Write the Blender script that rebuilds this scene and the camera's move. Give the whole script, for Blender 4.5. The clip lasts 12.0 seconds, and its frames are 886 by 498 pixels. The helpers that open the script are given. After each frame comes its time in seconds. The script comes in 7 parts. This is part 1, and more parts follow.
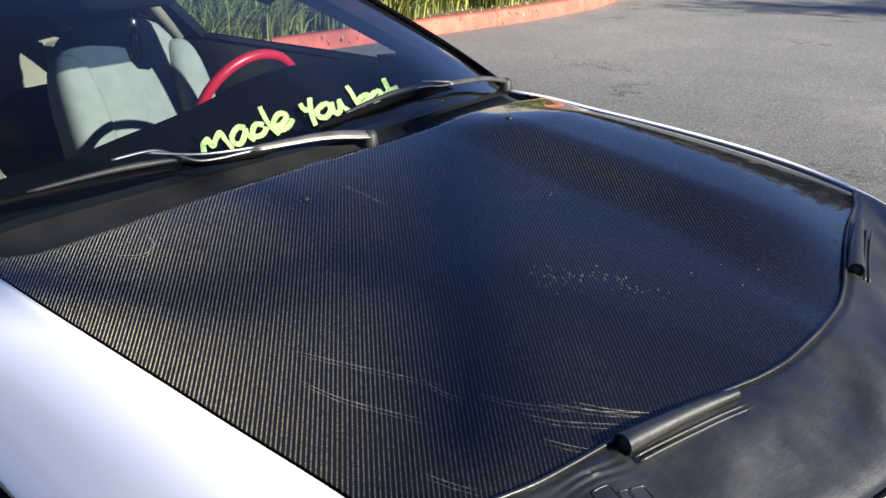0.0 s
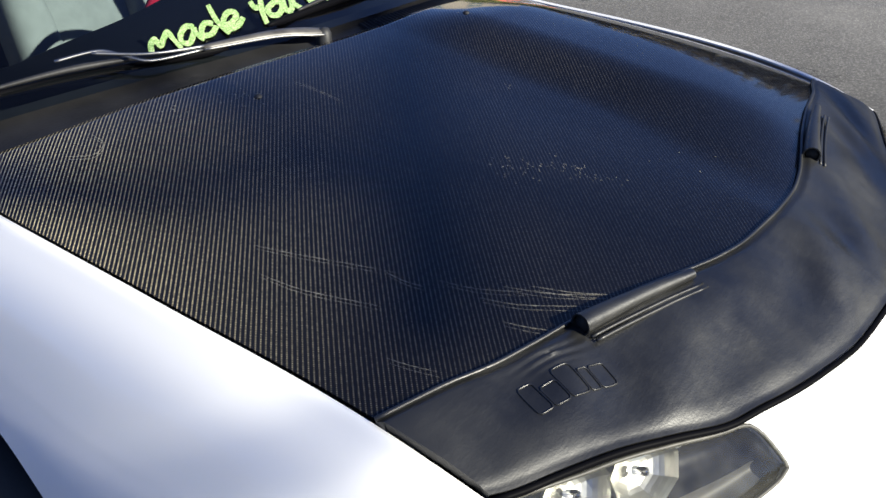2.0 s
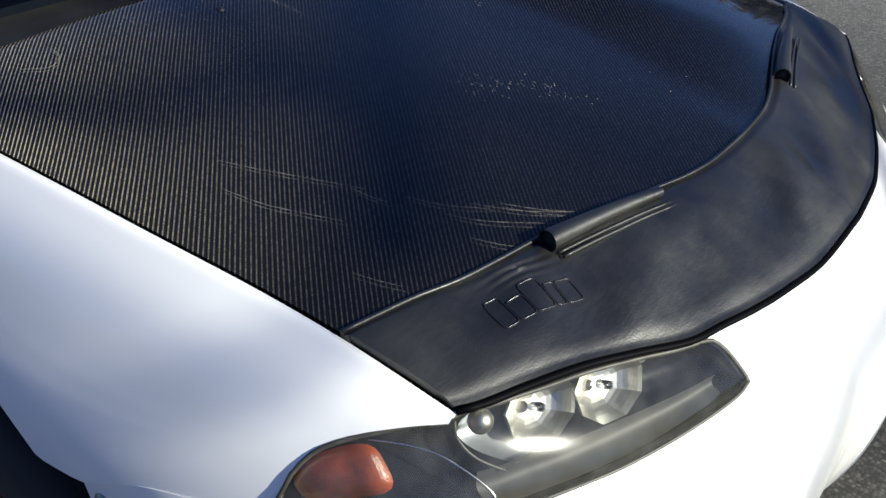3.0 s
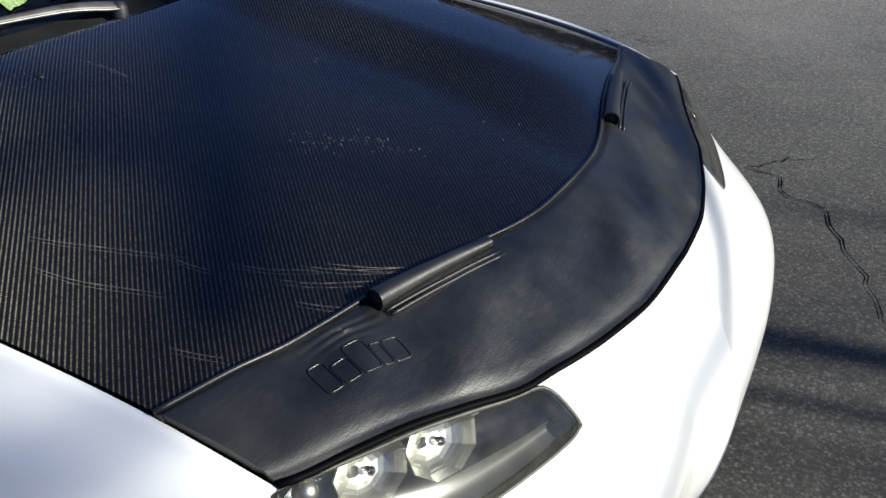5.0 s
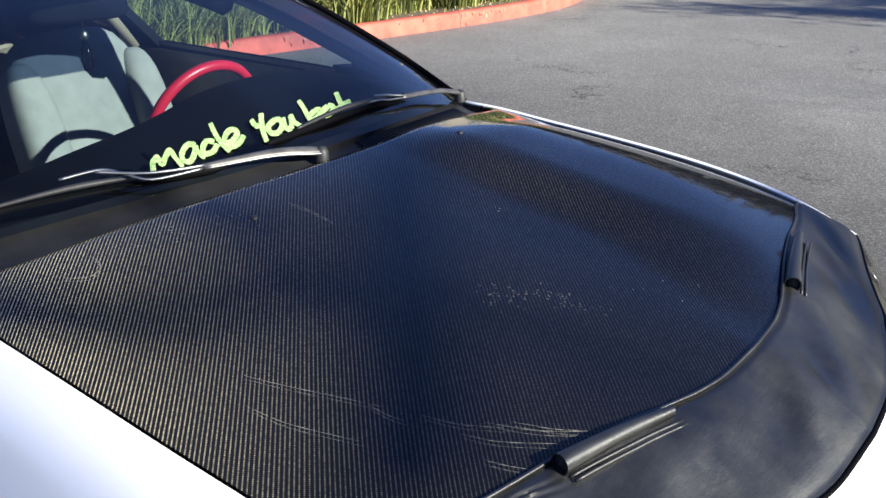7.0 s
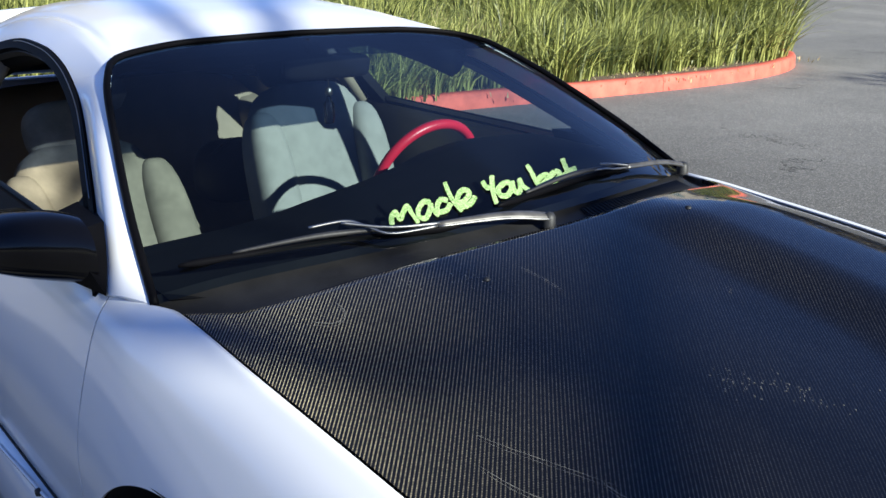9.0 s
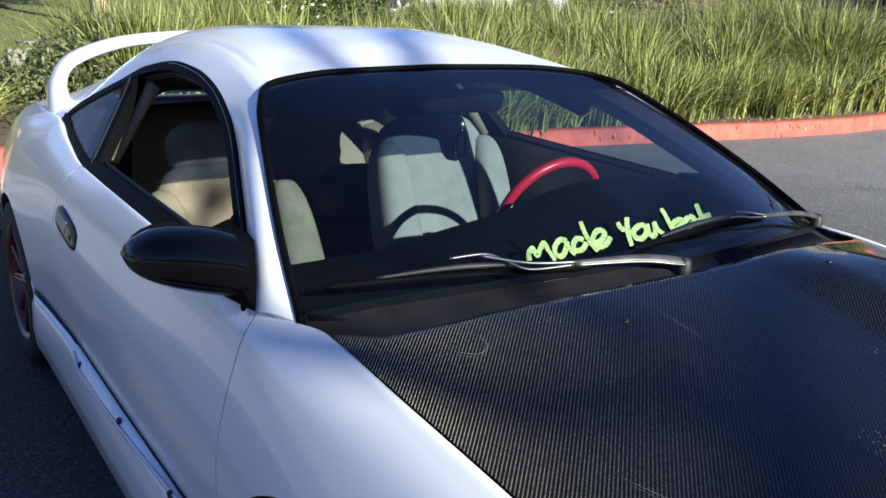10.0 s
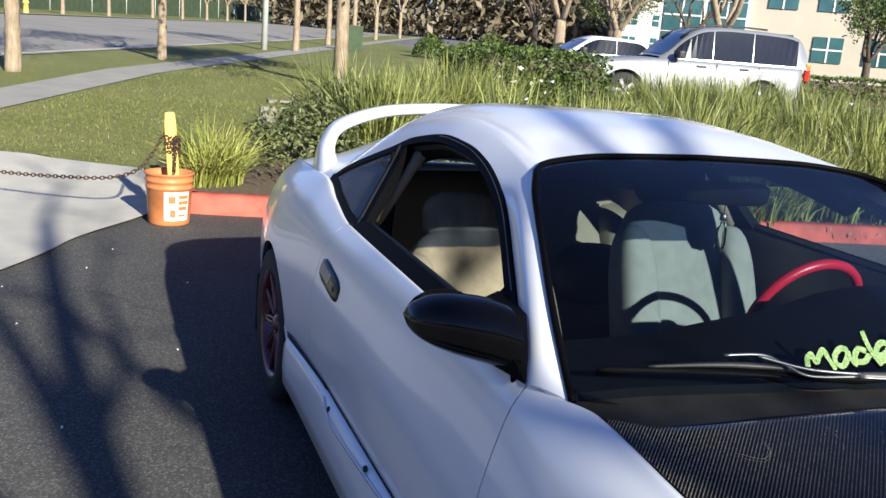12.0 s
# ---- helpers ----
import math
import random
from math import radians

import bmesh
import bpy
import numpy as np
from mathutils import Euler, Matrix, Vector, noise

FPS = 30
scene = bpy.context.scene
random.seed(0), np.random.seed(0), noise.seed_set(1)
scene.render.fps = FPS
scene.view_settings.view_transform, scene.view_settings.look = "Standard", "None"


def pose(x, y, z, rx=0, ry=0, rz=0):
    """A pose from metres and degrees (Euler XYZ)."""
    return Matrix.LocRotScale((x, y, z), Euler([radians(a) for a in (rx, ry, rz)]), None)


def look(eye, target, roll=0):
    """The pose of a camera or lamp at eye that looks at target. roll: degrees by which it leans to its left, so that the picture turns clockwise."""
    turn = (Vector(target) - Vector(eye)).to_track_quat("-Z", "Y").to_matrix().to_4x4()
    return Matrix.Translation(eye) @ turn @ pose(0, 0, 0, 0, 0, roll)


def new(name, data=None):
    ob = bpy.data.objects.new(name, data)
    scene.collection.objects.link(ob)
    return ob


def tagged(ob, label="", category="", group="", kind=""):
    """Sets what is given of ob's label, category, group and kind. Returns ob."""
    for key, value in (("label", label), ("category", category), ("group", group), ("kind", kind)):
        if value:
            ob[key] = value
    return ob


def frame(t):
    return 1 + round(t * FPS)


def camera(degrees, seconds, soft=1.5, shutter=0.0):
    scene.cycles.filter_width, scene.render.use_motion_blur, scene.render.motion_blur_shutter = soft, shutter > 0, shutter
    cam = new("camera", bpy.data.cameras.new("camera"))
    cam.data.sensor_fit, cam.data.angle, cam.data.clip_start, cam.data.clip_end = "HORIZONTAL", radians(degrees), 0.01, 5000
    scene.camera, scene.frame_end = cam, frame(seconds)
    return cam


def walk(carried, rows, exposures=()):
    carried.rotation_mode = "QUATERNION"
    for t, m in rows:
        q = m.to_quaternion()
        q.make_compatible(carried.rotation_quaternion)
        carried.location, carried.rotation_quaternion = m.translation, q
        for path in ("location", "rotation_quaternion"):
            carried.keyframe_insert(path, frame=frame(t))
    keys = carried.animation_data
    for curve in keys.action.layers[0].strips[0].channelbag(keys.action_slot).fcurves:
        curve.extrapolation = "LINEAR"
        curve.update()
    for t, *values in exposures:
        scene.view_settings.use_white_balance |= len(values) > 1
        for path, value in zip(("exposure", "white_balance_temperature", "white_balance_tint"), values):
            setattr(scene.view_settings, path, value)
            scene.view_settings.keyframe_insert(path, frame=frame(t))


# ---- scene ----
cam = camera(52.83, 12.0)
# seconds, place in metres (origin: on the ground under the car's front axle, x forward, y to the car's left), turn in degrees
ROWS = [
    (0.0, 1.063, -1.184, 1.387, 68.14, 0.69, 39.56),
    (0.5, 1.065, -1.185, 1.380, 67.43, 0.90, 39.48),
    (1.0, 1.071, -1.183, 1.374, 66.24, 1.26, 38.69),
    (1.5, 1.077, -1.182, 1.363, 64.78, 1.59, 37.72),
    (2.0, 1.077, -1.182, 1.353, 62.76, 1.33, 36.99),
    (2.5, 1.080, -1.178, 1.341, 60.97, 1.03, 36.44),
    (3.0, 1.081, -1.180, 1.332, 58.40, 0.23, 35.48),
    (3.2, 1.090, -1.181, 1.313, 58.21, -0.07, 35.09),
    (4.8, 1.140, -1.125, 1.341, 59.91, 0.03, 28.14),
    (5.0, 1.140, -1.125, 1.350, 60.87, -0.07, 28.01),
    (5.5, 1.137, -1.133, 1.371, 63.71, -0.08, 28.85),
    (6.0, 1.123, -1.147, 1.390, 65.66, -0.37, 30.94),
    (6.5, 1.107, -1.156, 1.410, 67.10, -0.32, 33.98),
    (7.0, 1.092, -1.169, 1.423, 67.99, 0.31, 37.49),
    (7.2, 1.090, -1.176, 1.431, 68.21, 0.43, 38.91),
    (8.8, 1.041, -1.221, 1.441, 70.99, -0.11, 48.26),
    (9.0, 1.036, -1.234, 1.448, 71.47, -0.40, 49.81),
    (9.5, 1.022, -1.272, 1.457, 72.62, -1.26, 52.93),
    (10.0, 1.002, -1.318, 1.460, 73.32, -2.18, 56.38),
    (10.5, 0.983, -1.356, 1.463, 73.77, -2.82, 59.55),
    (11.0, 0.973, -1.389, 1.464, 74.31, -3.75, 62.32),
    (11.5, 0.969, -1.430, 1.468, 75.30, -4.56, 65.80),
    (12.0, 0.968, -1.468, 1.480, 77.06, -4.65, 69.95),
]
walk(cam, [(t, pose(x, y, z, rx, ry, rz)) for t, x, y, z, rx, ry, rz in ROWS], exposures=[(0.0, 1.30, 6750, 10), (1.5, 1.10, 6750, 10), (2.5, 0.80, 6550, 8), (3.2, 0.60, 6500, 7), (5.0, 0.50, 6450, 8), (5.5, 0.88, 6500, 9), (6.0, 1.02, 6500, 10), (7.0, 1.25, 6450, 10), (9.0, 0.98, 6250, 7), (10.5, 0.84, 6250, 7), (12.0, 0.76, 6450, 10)])

# ---- light ----
SUN_WAY = Vector((2.25, 0.42, 1.0)).normalized()
SUN_HEIGHT = math.asin(SUN_WAY.z)
world = bpy.data.worlds.new("sky")
scene.world = world
world.use_nodes = True
wn = world.node_tree.nodes
sky = wn.new("ShaderNodeTexSky")
sky.sky_type = "NISHITA"
sky.sun_disc = False
sky.sun_elevation = SUN_HEIGHT
sky.air_density, sky.dust_density, sky.ozone_density = 0.9, 0.1, 5.0
sky.sun_rotation = math.atan2(SUN_WAY.x, SUN_WAY.y)
wn["Background"].inputs["Strength"].default_value = 0.073
clear_blue = wn.new("ShaderNodeVectorMath")
clear_blue.operation = "MULTIPLY"
clear_blue.inputs[1].default_value = (0.89, 0.88, 1.18)
world.node_tree.links.new(sky.outputs[0], clear_blue.inputs[0])
world.node_tree.links.new(clear_blue.outputs[0], wn["Background"].inputs["Color"])
sun = new("sun", bpy.data.lights.new("sun", "SUN"))
sun.data.energy = 5.8
sun.data.angle = radians(0.55)
sun.data.color = (0.98, 0.95, 0.82)
sun.matrix_world = look(SUN_WAY * 60, (0, 0, 0))


# ---- materials ----
def nodes_of(name):
    m = bpy.data.materials.new(name)
    m.use_nodes = True
    return m, m.node_tree.nodes, m.node_tree.links, m.node_tree.nodes["Principled BSDF"]


def mapped(n, l, scale=(1, 1, 1), kind="Object"):
    c = n.new("ShaderNodeTexCoord")
    mp = n.new("ShaderNodeMapping")
    mp.inputs["Scale"].default_value = scale
    l.new(c.outputs[kind], mp.inputs["Vector"])
    return mp.outputs["Vector"]


def noise_tex(n, l, vec, scale, detail=4.0, rough=0.6):
    t = n.new("ShaderNodeTexNoise")
    t.inputs["Scale"].default_value = scale
    t.inputs["Detail"].default_value = detail
    t.inputs["Roughness"].default_value = rough
    l.new(vec, t.inputs["Vector"])
    return t.outputs["Fac"]


def ramp(n, l, fac, stops):
    r = n.new("ShaderNodeValToRGB")
    els = r.color_ramp.elements
    while len(els) < len(stops):
        els.new(0.5)
    for e, (p, c) in zip(els, stops):
        e.position = p
        e.color = (*c, 1) if len(c) == 3 else c
    l.new(fac, r.inputs["Fac"])
    return r.outputs["Color"]


def maths(n, l, op, a, b=0.0, c=None):
    m = n.new("ShaderNodeMath")
    m.operation = op
    for k, v in enumerate((a, b) if c is None else (a, b, c)):
        if isinstance(v, (int, float)):
            m.inputs[k].default_value = v
        else:
            l.new(v, m.inputs[k])
    return m.outputs[0]


def mixed(n, l, fac, a, b):
    m = n.new("ShaderNodeMix")
    m.data_type = "RGBA"
    for k, v in ((0, fac), (6, a), (7, b)):
        if isinstance(v, (int, float)):
            m.inputs[k].default_value = v
        elif isinstance(v, tuple):
            m.inputs[k].default_value = (*v, 1)
        else:
            l.new(v, m.inputs[k])
    return m.outputs[2]


def bumped(n, l, bsdf, height, strength, distance):
    b = n.new("ShaderNodeBump")
    b.inputs["Strength"].default_value = strength
    b.inputs["Distance"].default_value = distance
    l.new(height, b.inputs["Height"])
    l.new(b.outputs[0], bsdf.inputs["Normal"])


def plain(name, color, rough=0.5, metal=0.0, coat=0.0, var=0.12, scale=8.0, bump=0.0, bump_scale=120.0, coat_rough=0.03, spec=0.5):
    """A surface of one colour with soft blotches, fine grain and relief."""
    m, n, l, b = nodes_of(name)
    v = mapped(n, l)
    f = noise_tex(n, l, v, scale)
    lo = tuple(max(0, c * (1 - var)) for c in color)
    hi = tuple(min(1, c * (1 + var)) for c in color)
    l.new(ramp(n, l, f, [(0.3, lo), (0.7, hi)]), b.inputs["Base Color"])
    g = noise_tex(n, l, v, bump_scale, 3.0)
    l.new(maths(n, l, "MULTIPLY_ADD", g, 0.16 * (1 if rough > 0.15 else 0.3), rough - 0.08 * (1 if rough > 0.15 else 0.3)), b.inputs["Roughness"])
    b.inputs["Metallic"].default_value = metal
    b.inputs["Coat Weight"].default_value = coat
    b.inputs["Coat Roughness"].default_value = coat_rough
    b.inputs["Specular IOR Level"].default_value = spec
    if bump:
        bumped(n, l, b, g, bump, 0.002)
    return m


def paint(name, color, metal=0.0):
    """Car paint: even colour, a faint orange peel and a clear coat."""
    m, n, l, b = nodes_of(name)
    v = mapped(n, l)
    f = noise_tex(n, l, v, 2.0)
    l.new(ramp(n, l, f, [(0.3, tuple(c * 0.985 for c in color)), (0.7, color)]), b.inputs["Base Color"])
    b.inputs["Roughness"].default_value = 0.35
    b.inputs["Metallic"].default_value = metal
    b.inputs["Coat Weight"].default_value = 0.8
    b.inputs["Coat Roughness"].default_value = 0.09
    bumped(n, l, b, noise_tex(n, l, v, 260.0, 1.0), 0.02, 0.001)
    return m


def glass(name, tint, gloss_rough=0.0, base=0.0, ior=1.45, veil=0.0):
    """A thin pane: clear with a tint, mirrored by Fresnel."""
    m, n, l, b = nodes_of(name)
    n.remove(b)
    tr, gl, mx, fr = n.new("ShaderNodeBsdfTransparent"), n.new("ShaderNodeBsdfGlossy"), n.new("ShaderNodeMixShader"), n.new("ShaderNodeFresnel")
    tr.inputs[0].default_value = (*tint, 1)
    gl.inputs["Roughness"].default_value = gloss_rough
    fr.inputs[0].default_value = ior
    fac = maths(n, l, "MAXIMUM", maths(n, l, "ADD", fr.outputs[0], base), 0.0)
    l.new(fac, mx.inputs[0])
    l.new(tr.outputs[0], mx.inputs[1])
    l.new(gl.outputs[0], mx.inputs[2])
    out = mx.outputs[0]
    # grey film puts the haze of reflections into the pane's colour
    if veil:
        df, film = n.new("ShaderNodeBsdfDiffuse"), n.new("ShaderNodeMixShader")
        df.inputs[0].default_value = (0.55, 0.52, 0.50, 1)
        l.new(ramp(n, l, noise_tex(n, l, mapped(n, l), 5.0, 6.0), [(0.3, (veil * 0.5,) * 3), (0.75, (veil * 1.5,) * 3)]), film.inputs[0])
        l.new(out, film.inputs[1])
        l.new(df.outputs[0], film.inputs[2])
        out = film.outputs[0]
        gl.inputs[0].default_value = (1.0, 0.92, 0.90, 1)
    l.new(out, n["Material Output"].inputs[0])
    return m


def carbon():
    """Twill carbon weave under a scratched clear coat."""
    m, n, l, b = nodes_of("carbon weave")
    c = n.new("ShaderNodeTexCoord")
    s = n.new("ShaderNodeSeparateXYZ")
    l.new(c.outputs["Object"], s.inputs[0])
    tow = 0.0019
    i = maths(n, l, "FLOOR", maths(n, l, "DIVIDE", s.outputs[0], tow))
    j = maths(n, l, "FLOOR", maths(n, l, "DIVIDE", s.outputs[1], tow))
    twill = maths(n, l, "LESS_THAN", maths(n, l, "FLOORED_MODULO", maths(n, l, "ADD", i, j), 4.0), 0.5)
    fx = maths(n, l, "ABSOLUTE", maths(n, l, "SUBTRACT", maths(n, l, "FRACT", maths(n, l, "DIVIDE", s.outputs[0], tow)), 0.5))
    fy = maths(n, l, "ABSOLUTE", maths(n, l, "SUBTRACT", maths(n, l, "FRACT", maths(n, l, "DIVIDE", s.outputs[1], tow)), 0.5))
    wv = mapped(n, l)
    cloud = noise_tex(n, l, wv, 3.2, 6.0)
    warp = ramp(n, l, cloud, [(0.30, (0.30, 0.265, 0.195)), (0.52, (0.41, 0.36, 0.26)), (0.75, (0.56, 0.49, 0.35))])
    # each tow's highlight along its crown is put into the base colour
    crown = maths(n, l, "POWER", maths(n, l, "SUBTRACT", 1.0, maths(n, l, "MULTIPLY", fx, 2.0)), 0.9)
    dash = maths(n, l, "MULTIPLY", crown, maths(n, l, "POWER", maths(n, l, "SUBTRACT", 1.02, maths(n, l, "MULTIPLY", fy, 2.0)), 0.35))
    cell = n.new("ShaderNodeCombineXYZ")
    l.new(i, cell.inputs[0])
    l.new(j, cell.inputs[1])
    speck = n.new("ShaderNodeTexWhiteNoise")
    l.new(cell.outputs[0], speck.inputs["Vector"])
    uneven = maths(n, l, "MULTIPLY_ADD", speck.outputs["Value"], 0.75, 0.45)
    lit = maths(n, l, "MULTIPLY", maths(n, l, "MULTIPLY", twill, dash), uneven)
    l.new(mixed(n, l, lit, (0.003, 0.003, 0.004), warp), b.inputs["Base Color"])
    mf = n.new("ShaderNodeMix")
    l.new(twill, mf.inputs[0])
    l.new(fy, mf.inputs[2])
    l.new(fx, mf.inputs[3])
    l.new(twill, b.inputs["Metallic"])
    bp = n.new("ShaderNodeBump")
    bp.invert = True
    bp.inputs["Strength"].default_value = 0.35
    bp.inputs["Distance"].default_value = 0.001
    l.new(mf.outputs[0], bp.inputs["Height"])
    l.new(bp.outputs[0], b.inputs["Normal"])
    # fibres shine across their run
    along = n.new("ShaderNodeCombineXYZ")
    along.inputs[0].default_value = 1.0
    l.new(along.outputs[0], b.inputs["Tangent"])
    b.inputs["Anisotropic"].default_value = 0.955
    b.inputs["Roughness"].default_value = 0.60
    b.inputs["Specular IOR Level"].default_value = 0.05
    b.inputs["Coat Weight"].default_value = 0.9
    b.inputs["Coat IOR"].default_value = 1.47
    scuff = noise_tex(n, l, mapped(n, l, (3.0, 9.0, 3.0)), 14.0, 8.0, 0.75)
    l.new(ramp(n, l, scuff, [(0.45, (0.055,) * 3), (0.65, (0.09,) * 3), (0.82, (0.20,) * 3)]), b.inputs["Coat Roughness"])
    return m


def asphalt():
    m, n, l, b = nodes_of("asphalt")
    v = mapped(n, l)
    big = noise_tex(n, l, v, 0.35, 5.0, 0.65)
    mid = noise_tex(n, l, v, 6.0, 5.0)
    st = n.new("ShaderNodeTexVoronoi")
    st.inputs["Scale"].default_value = 120.0
    l.new(v, st.inputs["Vector"])
    base = ramp(n, l, big, [(0.3, (0.105, 0.102, 0.095)), (0.5, (0.155, 0.150, 0.140)), (0.72, (0.26, 0.25, 0.228))])
    tone_of = n.new("ShaderNodeSeparateColor")
    l.new(st.outputs["Color"], tone_of.inputs[0])
    chip = ramp(n, l, tone_of.outputs[0], [(0.0, (0.045, 0.044, 0.042)), (0.55, (0.125, 0.12, 0.112)), (0.85, (0.22, 0.21, 0.195)), (1.0, (0.34, 0.325, 0.30))])
    gap = ramp(n, l, st.outputs["Distance"], [(0.35, (1, 1, 1)), (0.75, (0.25, 0.25, 0.25))])
    stone = mixed(n, l, gap, (0.02, 0.02, 0.02), chip)
    col = mixed(n, l, 0.60, base, stone)
    # paler towards island and driveway; the dark band round the car holds painted shade
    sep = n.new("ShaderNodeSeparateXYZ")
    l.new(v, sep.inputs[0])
    lane_tone = n.new("ShaderNodeMapRange")
    lane_tone.interpolation_type = "SMOOTHSTEP"
    l.new(maths(n, l, "ADD", sep.outputs[1], maths(n, l, "MULTIPLY", big, 2.5)), lane_tone.inputs[0])
    lane_tone.inputs[1].default_value, lane_tone.inputs[2].default_value = 2.0, 7.5
    lane_tone.inputs[3].default_value, lane_tone.inputs[4].default_value = 0.52, 1.52
    # lifts the sunlit side beyond the car, so its shadow reads darker
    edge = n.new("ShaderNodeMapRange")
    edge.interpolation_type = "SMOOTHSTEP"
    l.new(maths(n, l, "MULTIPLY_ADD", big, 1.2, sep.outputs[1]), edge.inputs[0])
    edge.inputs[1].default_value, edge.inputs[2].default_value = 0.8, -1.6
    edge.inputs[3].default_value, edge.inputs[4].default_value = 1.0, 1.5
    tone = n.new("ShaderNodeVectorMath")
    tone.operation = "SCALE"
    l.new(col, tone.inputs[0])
    l.new(maths(n, l, "MULTIPLY", lane_tone.outputs[0], edge.outputs[0]), tone.inputs["Scale"])
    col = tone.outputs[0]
    warp = noise_tex(n, l, v, 3.0, 6.0)
    vec = n.new("ShaderNodeVectorMath")
    vec.operation = "ADD"
    comb = n.new("ShaderNodeCombineXYZ")
    l.new(warp, comb.inputs[0])
    l.new(mid, comb.inputs[1])
    l.new(v, vec.inputs[0])
    l.new(comb.outputs[0], vec.inputs[1])
    cr = n.new("ShaderNodeTexVoronoi")
    cr.feature = "DISTANCE_TO_EDGE"
    cr.inputs["Scale"].default_value = 0.42
    l.new(vec.outputs[0], cr.inputs["Vector"])
    crack = ramp(n, l, cr.outputs["Distance"], [(0.0, (1, 1, 1)), (0.003, (0.6, 0.6, 0.6)), (0.008, (0, 0, 0))])
    some = ramp(n, l, noise_tex(n, l, v, 0.5, 2.0), [(0.52, (0, 0, 0)), (0.60, (1, 1, 1))])
    k = maths(n, l, "MULTIPLY", crack, some)
    l.new(mixed(n, l, k, col, (0.012, 0.012, 0.012)), b.inputs["Base Color"])
    b.inputs["Roughness"].default_value = 0.85
    b.inputs["Specular IOR Level"].default_value = 0.3
    h = maths(n, l, "SUBTRACT", maths(n, l, "SUBTRACT", mid, st.outputs["Distance"]), maths(n, l, "MULTIPLY", k, 2.0))
    bumped(n, l, b, h, 0.25, 0.004)
    return m


def turf():
    m, n, l, b = nodes_of("lawn turf")
    v = mapped(n, l)
    big = noise_tex(n, l, v, 0.5, 6.0, 0.7)
    fine = noise_tex(n, l, v, 16.0, 6.0, 0.75)
    a = ramp(n, l, big, [(0.3, (0.13, 0.145, 0.03)), (0.5, (0.19, 0.20, 0.05)), (0.72, (0.30, 0.27, 0.10))])
    c = ramp(n, l, fine, [(0.35, (0.05, 0.065, 0.015)), (0.55, (0.17, 0.18, 0.047)), (0.75, (0.33, 0.30, 0.11))])
    l.new(mixed(n, l, 0.55, a, c), b.inputs["Base Color"])
    b.inputs["Roughness"].default_value = 0.9
    bumped(n, l, b, fine, 0.9, 0.03)
    return m


def leafy(name, dark, light, rough=0.5):
    """Leaves that differ from blade to blade and let some light through."""
    m, n, l, b = nodes_of(name)
    g = n.new("ShaderNodeNewGeometry")
    v = mapped(n, l)
    patch = maths(n, l, "MULTIPLY_ADD", noise_tex(n, l, v, 1.7, 2.0), 2.0, -0.5)
    f = maths(n, l, "MULTIPLY_ADD", g.outputs["Random Per Island"], 0.62, maths(n, l, "MULTIPLY", patch, 0.38))
    col = ramp(n, l, f, [(0.22, dark), (0.74, light)])
    l.new(col, b.inputs["Base Color"])
    b.inputs["Roughness"].default_value = rough
    tr = n.new("ShaderNodeBsdfTranslucent")
    l.new(col, tr.inputs[0])
    mx = n.new("ShaderNodeMixShader")
    mx.inputs[0].default_value = 0.2
    l.new(b.outputs[0], mx.inputs[1])
    l.new(tr.outputs[0], mx.inputs[2])
    l.new(mx.outputs[0], n["Material Output"].inputs[0])
    return m


def glitter():
    m, n, l, b = nodes_of("green glitter vinyl")
    v = mapped(n, l)
    w = n.new("ShaderNodeTexWhiteNoise")
    vo = n.new("ShaderNodeTexVoronoi")
    vo.inputs["Scale"].default_value = 600.0
    l.new(v, vo.inputs["Vector"])
    l.new(vo.outputs["Position"], w.inputs["Vector"])
    l.new(ramp(n, l, w.outputs["Value"], [(0.0, (0.08, 0.22, 0.045)), (0.45, (0.26, 0.41, 0.13)), (1.0, (0.58, 0.68, 0.38))]), b.inputs["Base Color"])
    b.inputs["Roughness"].default_value = 0.35
    return m


def vinyl():
    """Black grained vinyl, duller where it is rubbed, with fine creases."""
    m, n, l, b = nodes_of("black grained vinyl")
    v = mapped(n, l)
    worn = noise_tex(n, l, v, 5.5, 5.0, 0.62)
    grain = noise_tex(n, l, v, 420.0, 3.0)
    crease = noise_tex(n, l, mapped(n, l, (1.0, 0.35, 1.0)), 46.0, 5.0, 0.65)
    l.new(ramp(n, l, worn, [(0.30, (0.006, 0.006, 0.006)), (0.70, (0.016, 0.016, 0.015))]), b.inputs["Base Color"])
    l.new(ramp(n, l, worn, [(0.32, (0.31,) * 3), (0.68, (0.56,) * 3)]), b.inputs["Roughness"])
    b.inputs["Specular IOR Level"].default_value = 0.82
    h = maths(n, l, "ADD", maths(n, l, "MULTIPLY", grain, 0.20), crease)
    bumped(n, l, b, h, 0.30, 0.003)
    return m


def bark(name, dark, light):
    m, n, l, b = nodes_of(name)
    v = mapped(n, l, (1, 1, 0.25))
    f = noise_tex(n, l, v, 14.0, 6.0, 0.7)
    l.new(ramp(n, l, f, [(0.3, dark), (0.7, light)]), b.inputs["Base Color"])
    b.inputs["Roughness"].default_value = 0.9
    bumped(n, l, b, f, 0.8, 0.02)
    return m


